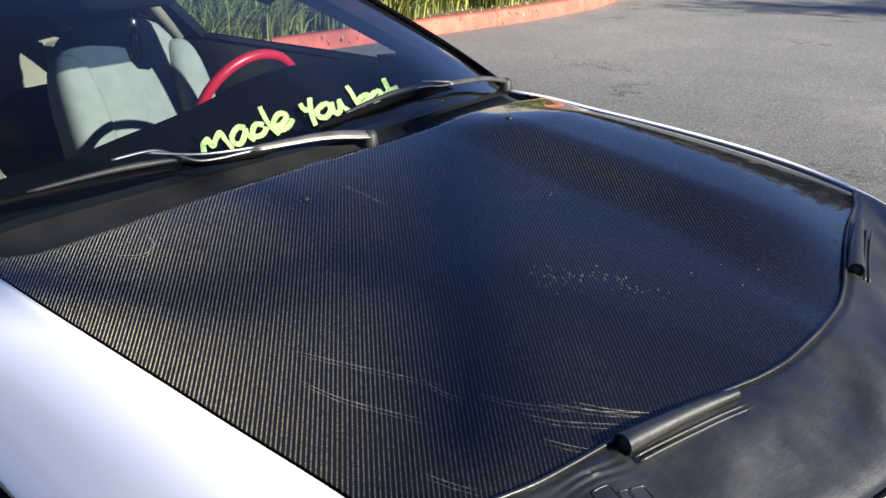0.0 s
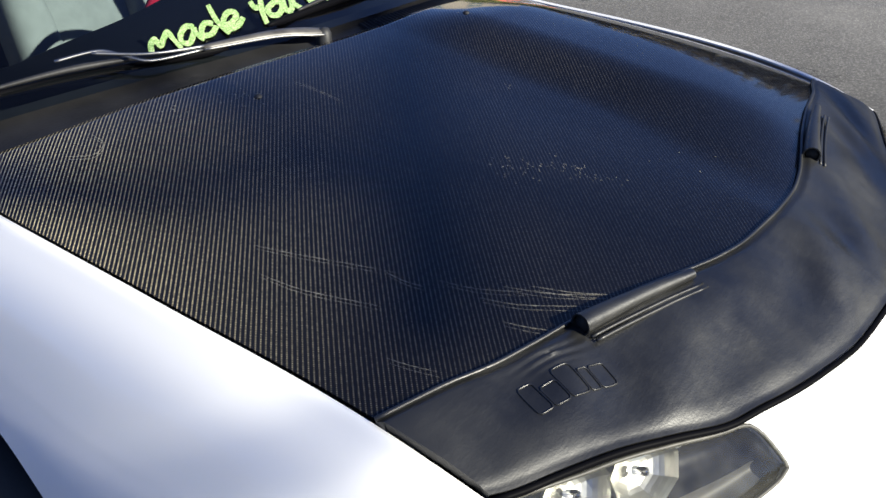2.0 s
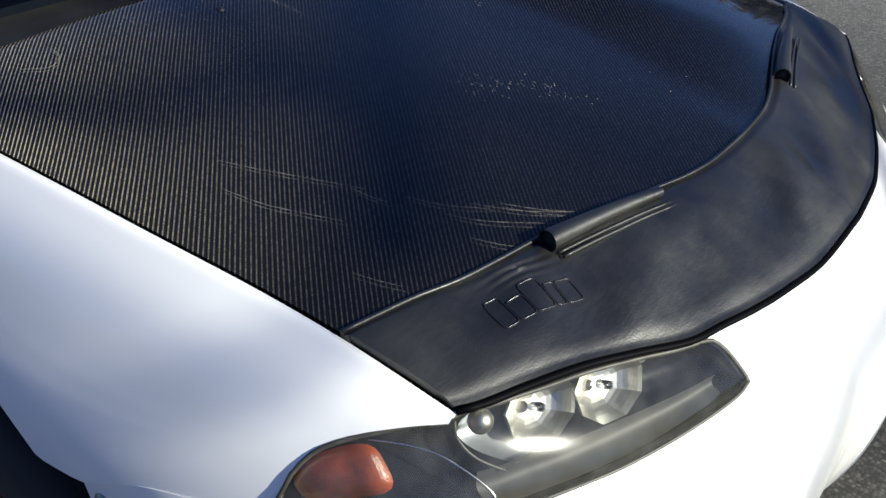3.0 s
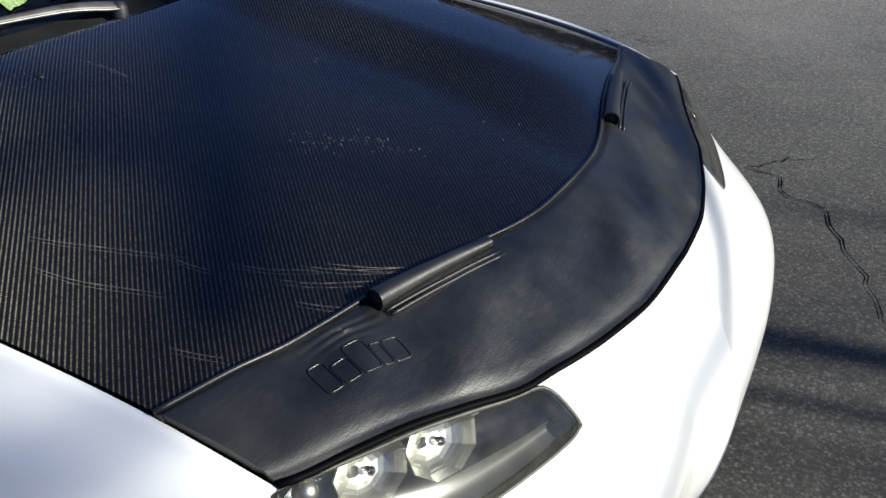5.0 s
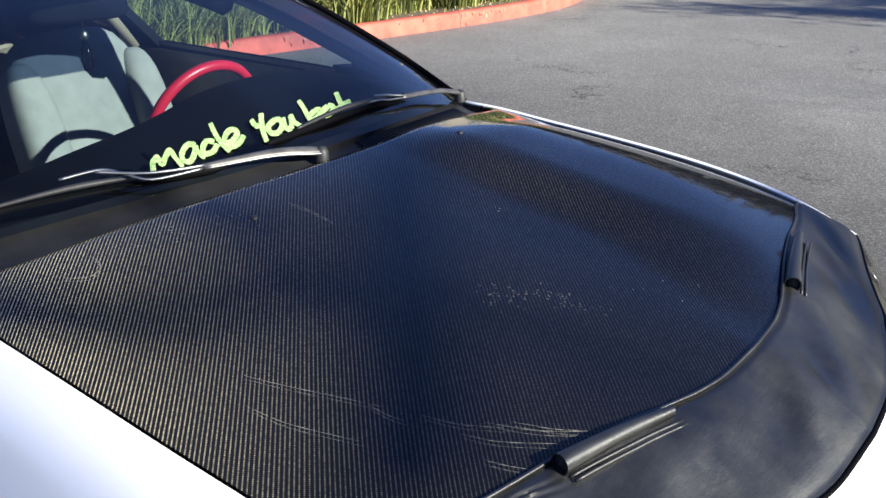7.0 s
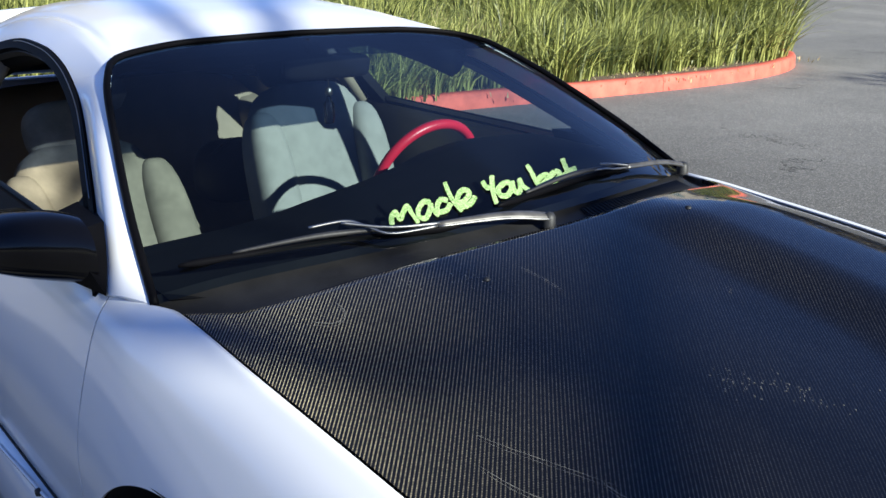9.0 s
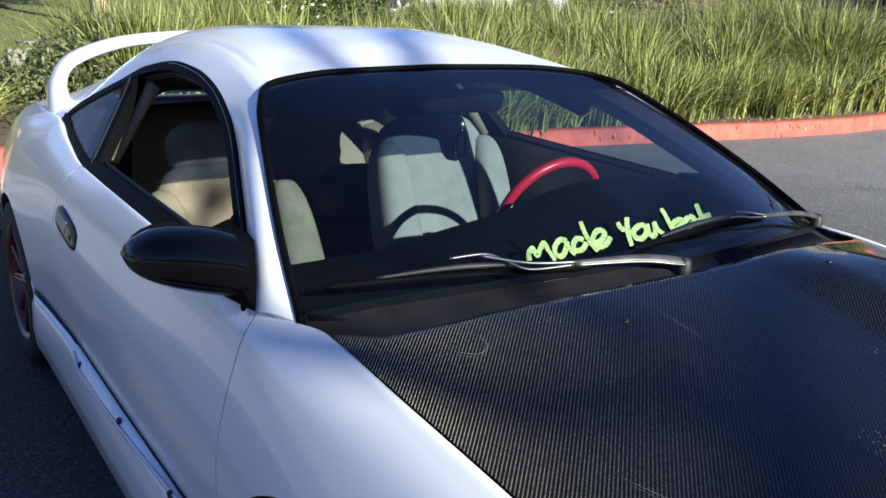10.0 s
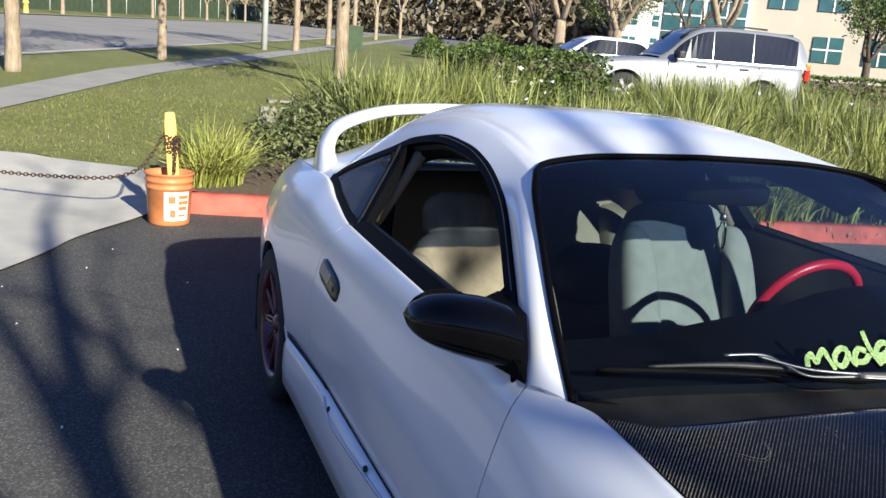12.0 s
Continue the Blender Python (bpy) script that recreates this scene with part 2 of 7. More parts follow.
WHITE = paint("white car paint", (0.86, 0.86, 0.86))
CARBON = carbon()
VINYL = vinyl()
BLACK = plain("black gloss plastic", (0.006, 0.006, 0.008), 0.22, var=0.2, spec=0.35)
GLOSS = plain("black gloss mirror paint", (0.003, 0.003, 0.004), 0.10, var=0.2, spec=0.35)
FRAME = plain("black window frame paint", (0.003, 0.003, 0.004), 0.5, var=0.2, spec=0.03)
MATT = plain("black rubber trim", (0.018, 0.018, 0.019), 0.55, var=0.3, bump=0.2)
COWL = plain("faded black plastic", (0.014, 0.014, 0.015), 0.36, var=0.35, spec=0.14, bump=0.2, bump_scale=200.0)
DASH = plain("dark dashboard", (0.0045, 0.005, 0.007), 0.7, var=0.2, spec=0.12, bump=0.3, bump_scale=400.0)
TAN = plain("tan cabin trim", (0.27, 0.225, 0.16), 0.75, var=0.1, bump=0.2)
WARMCLOTH = plain("mottled warm beige seat cloth", (0.21, 0.185, 0.135), 0.95, var=0.3, scale=9.0, bump=0.5, bump_scale=350.0)
CLOTH = plain("grey beige seat cloth", (0.29, 0.29, 0.26), 0.95, var=0.12, scale=14.0, bump=0.5, bump_scale=350.0)
REDRIM = plain("red wheel wrap", (0.62, 0.02, 0.05), 0.35, var=0.1, bump=0.2)
CHROME = plain("bright metal", (0.85, 0.85, 0.86), 0.12, metal=1.0, var=0.05)
STEEL = plain("worn grey metal", (0.30, 0.30, 0.30), 0.45, metal=1.0, var=0.2)
ARM = plain("weathered wiper metal", (0.085, 0.080, 0.075), 0.45, metal=0.2, var=0.4, scale=30.0)
TYRE = plain("tyre rubber", (0.022, 0.022, 0.022), 0.8, var=0.3, bump=0.3)
WINE = plain("dark red rim paint", (0.10, 0.008, 0.016), 0.3, coat=0.5, var=0.2)
AMBER = plain("amber plastic", (0.17, 0.030, 0.007), 0.3, coat=0.3, var=0.75, scale=16.0, bump=0.3, bump_scale=500.0)
DARK = plain("dark cavity", (0.012, 0.012, 0.012), 0.8, var=0.2)
SCREEN = glass("windshield glass", (0.36, 0.47, 0.54), base=0.0, ior=1.40, veil=0.001)
# brown tint and heavier film paint the reflected trees onto the side glass
TINT = glass("tinted side glass", (0.34, 0.31, 0.28), ior=1.12, veil=0.12)
CLEAR = glass("clear lamp lens", (0.93, 0.93, 0.90), gloss_rough=0.04, base=0.02)
GLITTER = glitter()
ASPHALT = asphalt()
TURF = turf()
KERB = plain("red kerb paint", (0.56, 0.105, 0.07), 0.75, var=0.30, scale=5.0, bump=0.5, bump_scale=60.0)
CONCRETE = plain("pale concrete", (0.50, 0.47, 0.41), 0.9, var=0.12, scale=2.0, bump=0.5, bump_scale=90.0)
MULCH = plain("brown mulch", (0.12, 0.085, 0.055), 0.95, var=0.5, scale=25.0, bump=1.0, bump_scale=60.0)
BARK = bark("pale bark", (0.20, 0.14, 0.09), (0.45, 0.36, 0.26))
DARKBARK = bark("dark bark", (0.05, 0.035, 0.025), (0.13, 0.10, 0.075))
LAWN = leafy("lawn blades", (0.13, 0.145, 0.034), (0.235, 0.235, 0.068))
REED = leafy("tall strap grass", (0.022, 0.042, 0.009), (0.40, 0.42, 0.125))
STRAW = leafy("dry straw grass", (0.30, 0.24, 0.11), (0.52, 0.44, 0.24))
LIME = leafy("yellow green grass", (0.17, 0.20, 0.03), (0.52, 0.52, 0.15))
HEDGE = leafy("hedge leaves", (0.03, 0.055, 0.012), (0.14, 0.19, 0.045))
BUSH = leafy("dull shrub leaves", (0.06, 0.08, 0.025), (0.22, 0.24, 0.10))
PETAL = plain("white petals", (0.85, 0.85, 0.82), 0.6)
ORANGE = plain("faded orange plastic", (0.56, 0.20, 0.07), 0.5, var=0.2, scale=9.0, bump=0.1)
YELLOW = plain("yellow painted wood", (0.78, 0.52, 0.13), 0.7, var=0.2, scale=14.0, bump=0.4)
RUST = plain("rusty chain", (0.09, 0.055, 0.035), 0.75, metal=0.3, var=0.5, scale=60.0)
PAPER = plain("worn white label", (0.82, 0.78, 0.72), 0.7, var=0.15, scale=40.0)
SILVER = paint("silver car paint", (0.40, 0.41, 0.43), 0.5)
CABIN = plain("dark car window", (0.012, 0.013, 0.015), 0.05, coat=0.5, var=0.2)
REDLAMP = plain("red lamp plastic", (0.55, 0.02, 0.01), 0.2, coat=0.5, var=0.2, scale=40.0)
ORANGELAMP = plain("orange lamp plastic", (0.80, 0.22, 0.02), 0.2, coat=0.5, var=0.2, scale=40.0)
STUCCO = plain("cream wall render", (0.52, 0.46, 0.37), 0.9, var=0.06, scale=0.6, bump=0.3)
PALEWALL = plain("white wall render", (0.72, 0.71, 0.68), 0.9, var=0.05, scale=0.6)
TEAL = plain("teal building glass", (0.05, 0.13, 0.14), 0.06, var=0.3, scale=0.4, coat=0.6)
ROAD = plain("pale worn road", (0.28, 0.258, 0.228), 0.9, var=0.12, scale=0.5, bump=0.4, bump_scale=40.0)
FENCE = plain("green screen fence", (0.05, 0.075, 0.04), 0.9, var=0.25, scale=1.5)
LAMPCHROME = plain("faceted lamp chrome", (0.60, 0.595, 0.55), 0.36, metal=1.0, var=0.08, scale=60.0)
GALV = plain("grey galvanised pole", (0.50, 0.50, 0.49), 0.5, var=0.1)
PATH = plain("grey sidewalk concrete", (0.31, 0.292, 0.262), 0.9, var=0.12, scale=2.0, bump=0.5, bump_scale=90.0)
BAND = glass("windshield shade band", (0.16, 0.21, 0.32), ior=1.2)

REFLECT = plain("lamp reflector", (0.40, 0.43, 0.46), 0.34, metal=0.65, var=0.2, scale=30.0, bump=0.15, bump_scale=60.0)
DULLBEZEL = plain("dull lamp bezel", (0.035, 0.034, 0.031), 0.6, metal=0.0, var=0.3, scale=30.0)
DULLSEAL = plain("yellowed lamp rim", (0.055, 0.053, 0.046), 0.5, var=0.4, scale=50.0)


def hazed_lens():
    """Clear plastic with a sun-dulled milky film."""
    m, n, l, b = nodes_of("hazed lamp lens")
    n.remove(b)
    tr, gl, df = n.new("ShaderNodeBsdfTransparent"), n.new("ShaderNodeBsdfGlossy"), n.new("ShaderNodeBsdfDiffuse")
    tr.inputs[0].default_value = (0.92, 0.92, 0.89, 1)
    df.inputs[0].default_value = (0.6, 0.6, 0.56, 1)
    gl.inputs["Roughness"].default_value = 0.09
    film, shine, fr = n.new("ShaderNodeMixShader"), n.new("ShaderNodeMixShader"), n.new("ShaderNodeFresnel")
    cloud = noise_tex(n, l, mapped(n, l), 34.0, 6.0)
    l.new(ramp(n, l, cloud, [(0.35, (0.025,) * 3), (0.75, (0.07,) * 3)]), film.inputs[0])
    l.new(tr.outputs[0], film.inputs[1])
    l.new(df.outputs[0], film.inputs[2])
    l.new(fr.outputs[0], shine.inputs[0])
    l.new(film.outputs[0], shine.inputs[1])
    l.new(gl.outputs[0], shine.inputs[2])
    l.new(shine.outputs[0], n["Material Output"].inputs[0])
    return m


LENS = hazed_lens()

STONE = plain("weathered stone", (0.26, 0.235, 0.19), 0.9, var=0.3, scale=12.0, bump=0.5)
SCUFF = plain("pale scuffed clear coat", (0.32, 0.30, 0.25), 0.5, var=0.3, scale=40.0)

FARWOOD = leafy("far brown twigs and leaves", (0.07, 0.06, 0.035), (0.26, 0.21, 0.14))
RIM = plain("bright wheel rim", (0.55, 0.55, 0.56), 0.35, metal=0.5, var=0.1)


# ---- building blocks ----
def curve(*pts):
    """A smooth function through (x, value) pairs."""
    pts = sorted(pts)
    xs = np.array([p[0] for p in pts], float)
    ys = np.array([p[1] for p in pts], float)
    d = np.diff(ys) / np.diff(xs)
    m = np.zeros(len(xs))
    m[1:-1] = np.where(d[1:] * d[:-1] > 0, 2 * d[1:] * d[:-1] / np.where(d[1:] + d[:-1] == 0, 1, d[1:] + d[:-1]), 0)
    m[0], m[-1] = d[0], d[-1]

    def f(x):
        x = np.asarray(x, float)
        k = np.clip(np.searchsorted(xs, x) - 1, 0, len(xs) - 2)
        h = xs[k + 1] - xs[k]
        t = np.clip((x - xs[k]) / h, -0.2, 1.2)
        return (2 * t**3 - 3 * t**2 + 1) * ys[k] + (t**3 - 2 * t**2 + t) * h * m[k] + (3 * t**2 - 2 * t**3) * ys[k + 1] + (t**3 - t**2) * h * m[k + 1]

    return f


def eased(f, w=0.16):
    """The same function with its bends spread out over w to either side."""
    return lambda x: sum(f(np.asarray(x, float) + d) for d in np.linspace(-w, w, 9)) / 9


def spline(points, n):
    """n points along a smooth line through the points given."""
    p = np.array(points, float)
    t = np.linspace(0, len(p) - 1, n)
    k = np.clip(t.astype(int), 0, len(p) - 2)
    u = (t - k)[:, None]
    a, b, c, d = p[np.maximum(k - 1, 0)], p[k], p[k + 1], p[np.minimum(k + 2, len(p) - 1)]
    return 0.5 * (2 * b + (c - a) * u + (2 * a - 5 * b + 4 * c - d) * u**2 + (3 * b - a - 3 * c + d) * u**3)


def link(name, verts, faces, mat, parent=None, label="", smooth=True):
    me = bpy.data.meshes.new(name)
    me.from_pydata([tuple(map(float, v)) for v in verts], [], faces)
    me.update()
    if smooth:
        me.polygons.foreach_set("use_smooth", [True] * len(me.polygons))
    for one in mat if isinstance(mat, (list, tuple)) else [mat]:
        me.materials.append(one)
    ob = new(name, me)
    if parent is not None:
        ob.parent = parent
    if label:
        ob["label"] = label
    return ob


def part(name, bm, mat, parent, label="", smooth=False):
    """Links a bmesh as one mesh object under a thing or a part."""
    me = bpy.data.meshes.new(name)
    bm.to_mesh(me)
    bm.free()
    me.materials.append(mat)
    if smooth:
        me.polygons.foreach_set("use_smooth", [True] * len(me.polygons))
    ob = new(name, me)
    ob.parent = parent
    if label:
        ob["label"] = label
    return ob


def thing(name, at, label, category, group="", turn=0.0):
    ob = new(name)
    ob.matrix_world = pose(*at, 0, 0, turn)
    return tagged(ob, label, category, group)


def faces_of(nu, nv, start=0, flip=False):
    out = []
    for i in range(nu - 1):
        for j in range(nv - 1):
            a = start + i * nv + j
            q = (a, a + nv, a + nv + 1, a + 1)
            out.append(q[::-1] if flip else q)
    return out


def sheet(f, nu, nv, side=1, out=(0, 0, 1), u=(0, 1), v=(0, 1)):
    """Points and faces of a surface f(u, v), on the car's left (side 1) or right (side -1); faces look towards out."""
    uu, vv = np.meshgrid(np.linspace(*u, nu), np.linspace(*v, nv), indexing="ij")
    x, y, z = f(uu, vv)
    p = np.stack([x + 0 * uu, side * y + 0 * uu, z + 0 * uu], -1)
    a = np.cross(p[1:, :-1] - p[:-1, :-1], p[:-1, 1:] - p[:-1, :-1]).reshape(-1, 3).sum(0)
    o = np.array(out, float) * (1, side, 1)
    return p.reshape(-1, 3), faces_of(nu, nv, 0, bool(a @ o < 0))


def merged(*sheets):
    vs, fs = [], []
    for v, f in sheets:
        k = len(vs)
        vs += list(v)
        fs += [tuple(i + k for i in q) for q in f]
    return vs, fs


def thick(ob, d, offset=-1.0):
    """Gives a sheet its thickness and keeps the rim's edges crisp."""
    m = ob.modifiers.new("thickness", "SOLIDIFY")
    m.thickness, m.offset, m.use_even_offset = d, offset, False
    bpy.context.view_layer.update()
    solid = bpy.data.meshes.new_from_object(ob.evaluated_get(bpy.context.evaluated_depsgraph_get()))
    thin = ob.data
    ob.modifiers.clear()
    ob.data = solid
    solid.name = thin.name
    bpy.data.meshes.remove(thin)
    solid.set_sharp_from_angle(angle=radians(50))
    return ob


def tube(path, radius, sides=8, flat=1.0, up=(0, 0, 1), closed=False, caps=True):
    """A rod along a path; radius a number or one per point; flat squeezes it along its binormal."""
    p = np.array(path, float)
    n = len(p)
    r = np.broadcast_to(np.array(radius, float), (n,))
    t = np.roll(p, -1, 0) - np.roll(p, 1, 0) if closed else np.gradient(p, axis=0)
    t /= np.linalg.norm(t, axis=1)[:, None] + 1e-12
    a = np.cross(t, np.array(up, float))
    small = np.linalg.norm(a, axis=1) < 1e-3
    a[small] = np.cross(t[small], (0.3, 1, 0.1))
    a /= np.linalg.norm(a, axis=1)[:, None] + 1e-12
    b = np.cross(a, t)
    ang = np.linspace(0, 2 * math.pi, sides, endpoint=False)
    v = (p[:, None] + r[:, None, None] * (np.cos(ang)[None, :, None] * a[:, None] + flat * np.sin(ang)[None, :, None] * b[:, None])).reshape(-1, 3)
    fs = []
    for i in range(n if closed else n - 1):
        for j in range(sides):
            i2, j2 = (i + 1) % n, (j + 1) % sides
            fs.append((i * sides + j, i * sides + j2, i2 * sides + j2, i2 * sides + j))
    if caps and not closed:
        fs += [tuple(range(sides))[::-1], tuple(range((n - 1) * sides, n * sides))]
    return list(v), fs


def box_bm(sx, sy, sz, at=(0, 0, 0), bevel=0.0, segments=2):
    bm = bmesh.new()
    bmesh.ops.create_cube(bm, size=1.0, matrix=Matrix.Translation(at) @ Matrix.Diagonal((sx, sy, sz, 1)))
    if bevel:
        bmesh.ops.bevel(bm, geom=bm.edges[:], offset=bevel, segments=segments, affect="EDGES", profile=0.6)
    return bm


def lathe(profile, n=32, axis="z"):
    """A turned shape from (radius, height) pairs."""
    vs, fs = [], []
    for k in range(n):
        a = 2 * math.pi * k / n
        for r, h in profile:
            vs.append((r * math.cos(a), r * math.sin(a), h) if axis == "z" else (r * math.cos(a), h, r * math.sin(a)))
    m = len(profile)
    for k in range(n):
        for j in range(m - 1):
            a, b = k * m + j, ((k + 1) % n) * m + j
            q = (a, b, b + 1, a + 1)
            fs.append(q if axis == "z" else q[::-1])
    return vs, fs


def moved(sh, m):
    return [m @ Vector(v) for v in sh[0]], sh[1]


# ---- ground ----
def rise(x):
    """The lie of the land: level under the car, rising behind it."""
    r = -np.asarray(x, float)
    return 0.05 * np.clip(r - 7, 0, 10) + 0.017 * np.clip(r - 17, 0, 120)


def ground_sheet():
    xs = np.concatenate([[-900, -400, -220], np.arange(-137, -18, 6.0), np.arange(-18, -5.9, 1.0), np.arange(-5, 14, 1.0), [20, 40, 100, 300, 900]])
    ys = np.concatenate([[-900, -300, -100, -40], np.arange(-20, 21, 2.0), [40, 100, 300, 900]])
    gx, gy = np.meshgrid(xs, ys, indexing="ij")
    v = np.stack([gx, gy, rise(gx)], -1).reshape(-1, 3)
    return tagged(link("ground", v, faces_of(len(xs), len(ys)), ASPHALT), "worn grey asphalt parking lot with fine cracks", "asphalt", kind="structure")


ground_sheet()

# ---- the car: shape ----
edge_y = curve((-0.30, 0.714), (-0.23, 0.702), (0, 0.702), (0.3, 0.698), (0.6, 0.678), (0.74, 0.662), (0.92, 0.655))
edge_z = curve((-0.30, 0.910), (-0.23, 0.902), (0, 0.886), (0.25, 0.866), (0.45, 0.843), (0.6, 0.815), (0.74, 0.768), (0.85, 0.70), (0.93, 0.65))
hood_back = curve((0, -0.06), (0.3, -0.066), (0.5, -0.088), (0.63, -0.135), (0.70, -0.225))
hood_front = curve((0, 0.918), (0.12, 0.910), (0.23, 0.889), (0.29, 0.873), (0.34, 0.857), (0.385, 0.843), (0.455, 0.808), (0.52, 0.777), (0.59, 0.750), (0.645, 0.729), (0.665, 0.718))
hood_mid = curve((-0.25, 0.972), (0, 0.950), (0.26, 0.903), (0.45, 0.872), (0.65, 0.836), (0.75, 0.812), (0.85, 0.778), (0.93, 0.73))


swell = curve((-0.2, 0.010), (0.1, 0.026), (0.3, 0.035), (0.5, 0.036), (0.62, 0.034), (0.75, 0.026), (0.95, 0.010))
shoulder = curve((-0.2, 0.22), (0.0, 0.255), (0.1, 0.270), (0.2, 0.262), (0.38, 0.234), (0.5, 0.198), (0.62, 0.158), (0.75, 0.122), (0.95, 0.12))


def hood_z(x, y):
    q = np.clip(np.abs(y) / edge_y(x), 0, 1.1)
    n = 4.0 - 2.9 * np.clip(x / 0.72, 0, 1)
    z = hood_mid(x) - (hood_mid(x) - edge_z(x)) * q**n
    # the power bulge on the driver's side
    s = lambda a, b, t: np.clip((t - a) / (b - a), 0, 1) ** 2 * (3 - 2 * np.clip((t - a) / (b - a), 0, 1))
    front_end = s(0.42, 0.70, x)
    inner, half = 0.180 - 0.02 * front_end, 0.085 + 0.06 * front_end
    rising = z + swell(x) * s(inner - half, inner + half, y)
    falling = edge_z(x) + shoulder(x) * (edge_y(x) - y) - 0.010 * np.clip((y - 0.45) / 0.24, 0, 1) ** 3
    soft = 0.006
    bulge = -soft * np.log(np.exp(-rising / soft) + np.exp(-falling / soft)) + 0.002
    here = s(0.0, 0.14, y) * s(-0.16, 0.10, x) * (1 - s(0.62, 0.90, x))
    return z + here * (bulge - z)


side_tables = dict(
    y0=curve((-3.45, 0.52), (-3.2, 0.60), (-2.9, 0.655), (-2.5, 0.69), (-2.18, 0.712), (-1.95, 0.737), (-1.67, 0.757), (-0.9, 0.760), (-0.55, 0.7595), (-0.40, 0.752), (-0.30, 0.724), (-0.23, 0.706), (0, 0.706), (0.3, 0.702), (0.6, 0.682), (0.74, 0.666)),
    z0=curve((-3.45, 0.86), (-3.2, 0.90), (-2.9, 0.93), (-2.5, 0.955), (-2.18, 0.970), (-1.95, 0.935), (-1.67, 0.905), (-0.9, 0.899), (-0.40, 0.891), (-0.23, 0.900), (0, 0.885), (0.25, 0.865), (0.45, 0.842), (0.6, 0.813), (0.74, 0.766)),
    y1=eased(curve((-3.45, 0.64), (-3.1, 0.73), (-2.5, 0.795), (-1.9, 0.815), (-1, 0.808), (-0.55, 0.803), (-0.1, 0.781), (0.34, 0.772), (0.6, 0.746), (0.74, 0.703)), 0.12),
    z1=eased(curve((-3.45, 0.80), (-2.5, 0.86), (-1.9, 0.83), (-1, 0.815), (-0.55, 0.82), (-0.2, 0.828), (0, 0.818), (0.34, 0.797), (0.6, 0.772), (0.74, 0.735)), 0.10),
    y2=eased(curve((-3.45, 0.70), (-3.2, 0.775), (-2.5, 0.862), (-1.9, 0.848), (-1, 0.846), (-0.4, 0.838), (0, 0.844), (0.34, 0.836), (0.6, 0.792), (0.74, 0.745)), 0.14),
    y3=eased(curve((-3.45, 0.715), (-3.2, 0.79), (-2.5, 0.868), (-1.9, 0.850), (-1, 0.848), (-0.4, 0.843), (0, 0.856), (0.34, 0.846), (0.6, 0.804), (0.74, 0.77)), 0.14),
)
WHEELS = (0.0, -2.51)
ARCH, FRONT_ARCH = 0.345, 0.398
# where the front fender ends above the headlight and bumper
tip_y = curve((0.345, 0.838), (0.45, 0.825), (0.57, 0.797), (0.597, 0.786), (0.606, 0.772), (0.622, 0.755), (0.641, 0.741), (0.675, 0.716), (0.709, 0.682), (0.728, 0.664))
tip_z = curve((0.345, 0.600), (0.45, 0.640), (0.57, 0.662), (0.597, 0.680), (0.606, 0.708), (0.622, 0.732), (0.641, 0.746), (0.675, 0.760), (0.709, 0.767), (0.728, 0.768))


def flank(x, v):
    """The body's side: v from 0 at its upper edge to 1 at the sill."""
    t = side_tables
    y0, y1, z0, z1 = t["y0"](x), t["y1"](x), t["z0"](x), t["z1"](x)
    ys = [y0, y0 + 0.25 * (y1 - y0), y1, t["y2"](x), t["y3"](x), t["y3"](x) - 0.012, t["y3"](x) - 0.05]
    zs = [z0, z0 - 0.05 * (z0 - z1), z1, 0.66 + 0 * x, 0.50 + 0 * x, 0.36 + 0 * x, 0.21 + 0 * x]
    s = np.clip(v, 0, 1) * 6
    k = np.clip(s.astype(int), 0, 5)
    u = s - k
    pick = lambda arr, i: np.choose(np.clip(i, 0, 6), arr)
    res = []
    for arr in (ys, zs):
        a, b, c, d = pick(arr, k - 1), pick(arr, k), pick(arr, k + 1), pick(arr, k + 2)
        res.append(0.5 * (2 * b + (c - a) * u + (2 * a - 5 * b + 4 * c - d) * u**2 + (3 * b - a - 3 * c + d) * u**3))
    return x, res[0], res[1]


def v_at(x, zlow):
    """The v at which the flank at x comes down to the height zlow."""
    lo, hi = np.zeros_like(x), np.ones_like(x)
    for _ in range(22):
        mid = (lo + hi) / 2
        below = flank(x, mid)[2] < zlow
        hi, lo = np.where(below, mid, hi), np.where(below, lo, mid)
    return hi


def flank_part(cols, low, nv, side, front_cut=None, back_cut=None):
    """A stretch of the flank over the columns given (x, ascending), down to the height low(x); cuts shift its ends by a function of v."""
    cols = np.array(cols, float)
    vv = np.linspace(0, 1, nv)
    x, v = np.meshgrid(cols, vv, indexing="ij")
    q = (x - cols[0]) / (cols[-1] - cols[0])
    if back_cut is not None:
        x = x + back_cut(v) * (1 - q) ** 3
    if front_cut is not None:
        x = x + front_cut(v) * q**3
    vm = v_at(x, low(x))
    cut = (v >= vm).reshape(-1)
    xx, y, z = flank(x, np.minimum(v, vm))
    p = np.stack([xx, side * y, z], -1).reshape(-1, 3)
    faces = [f for f in faces_of(len(cols), nv) if not all(cut[i] for i in f)]
    return flip_to((p, faces), (0, side, 0.2))


def flip_to(sh, out):
    """Turns the faces so that they look towards out on the whole."""
    v, f = sh
    p = np.array([tuple(q) for q in v])
    q = np.array(f)
    a = np.cross(p[q[:, 1]] - p[q[:, 0]], p[q[:, 2]] - p[q[:, 0]]).sum(0) + np.cross(p[q[:, 2]] - p[q[:, 0]], p[q[:, 3]] - p[q[:, 0]]).sum(0)
    return (v, [r[::-1] for r in f]) if a @ np.array(out) < 0 else (v, f)


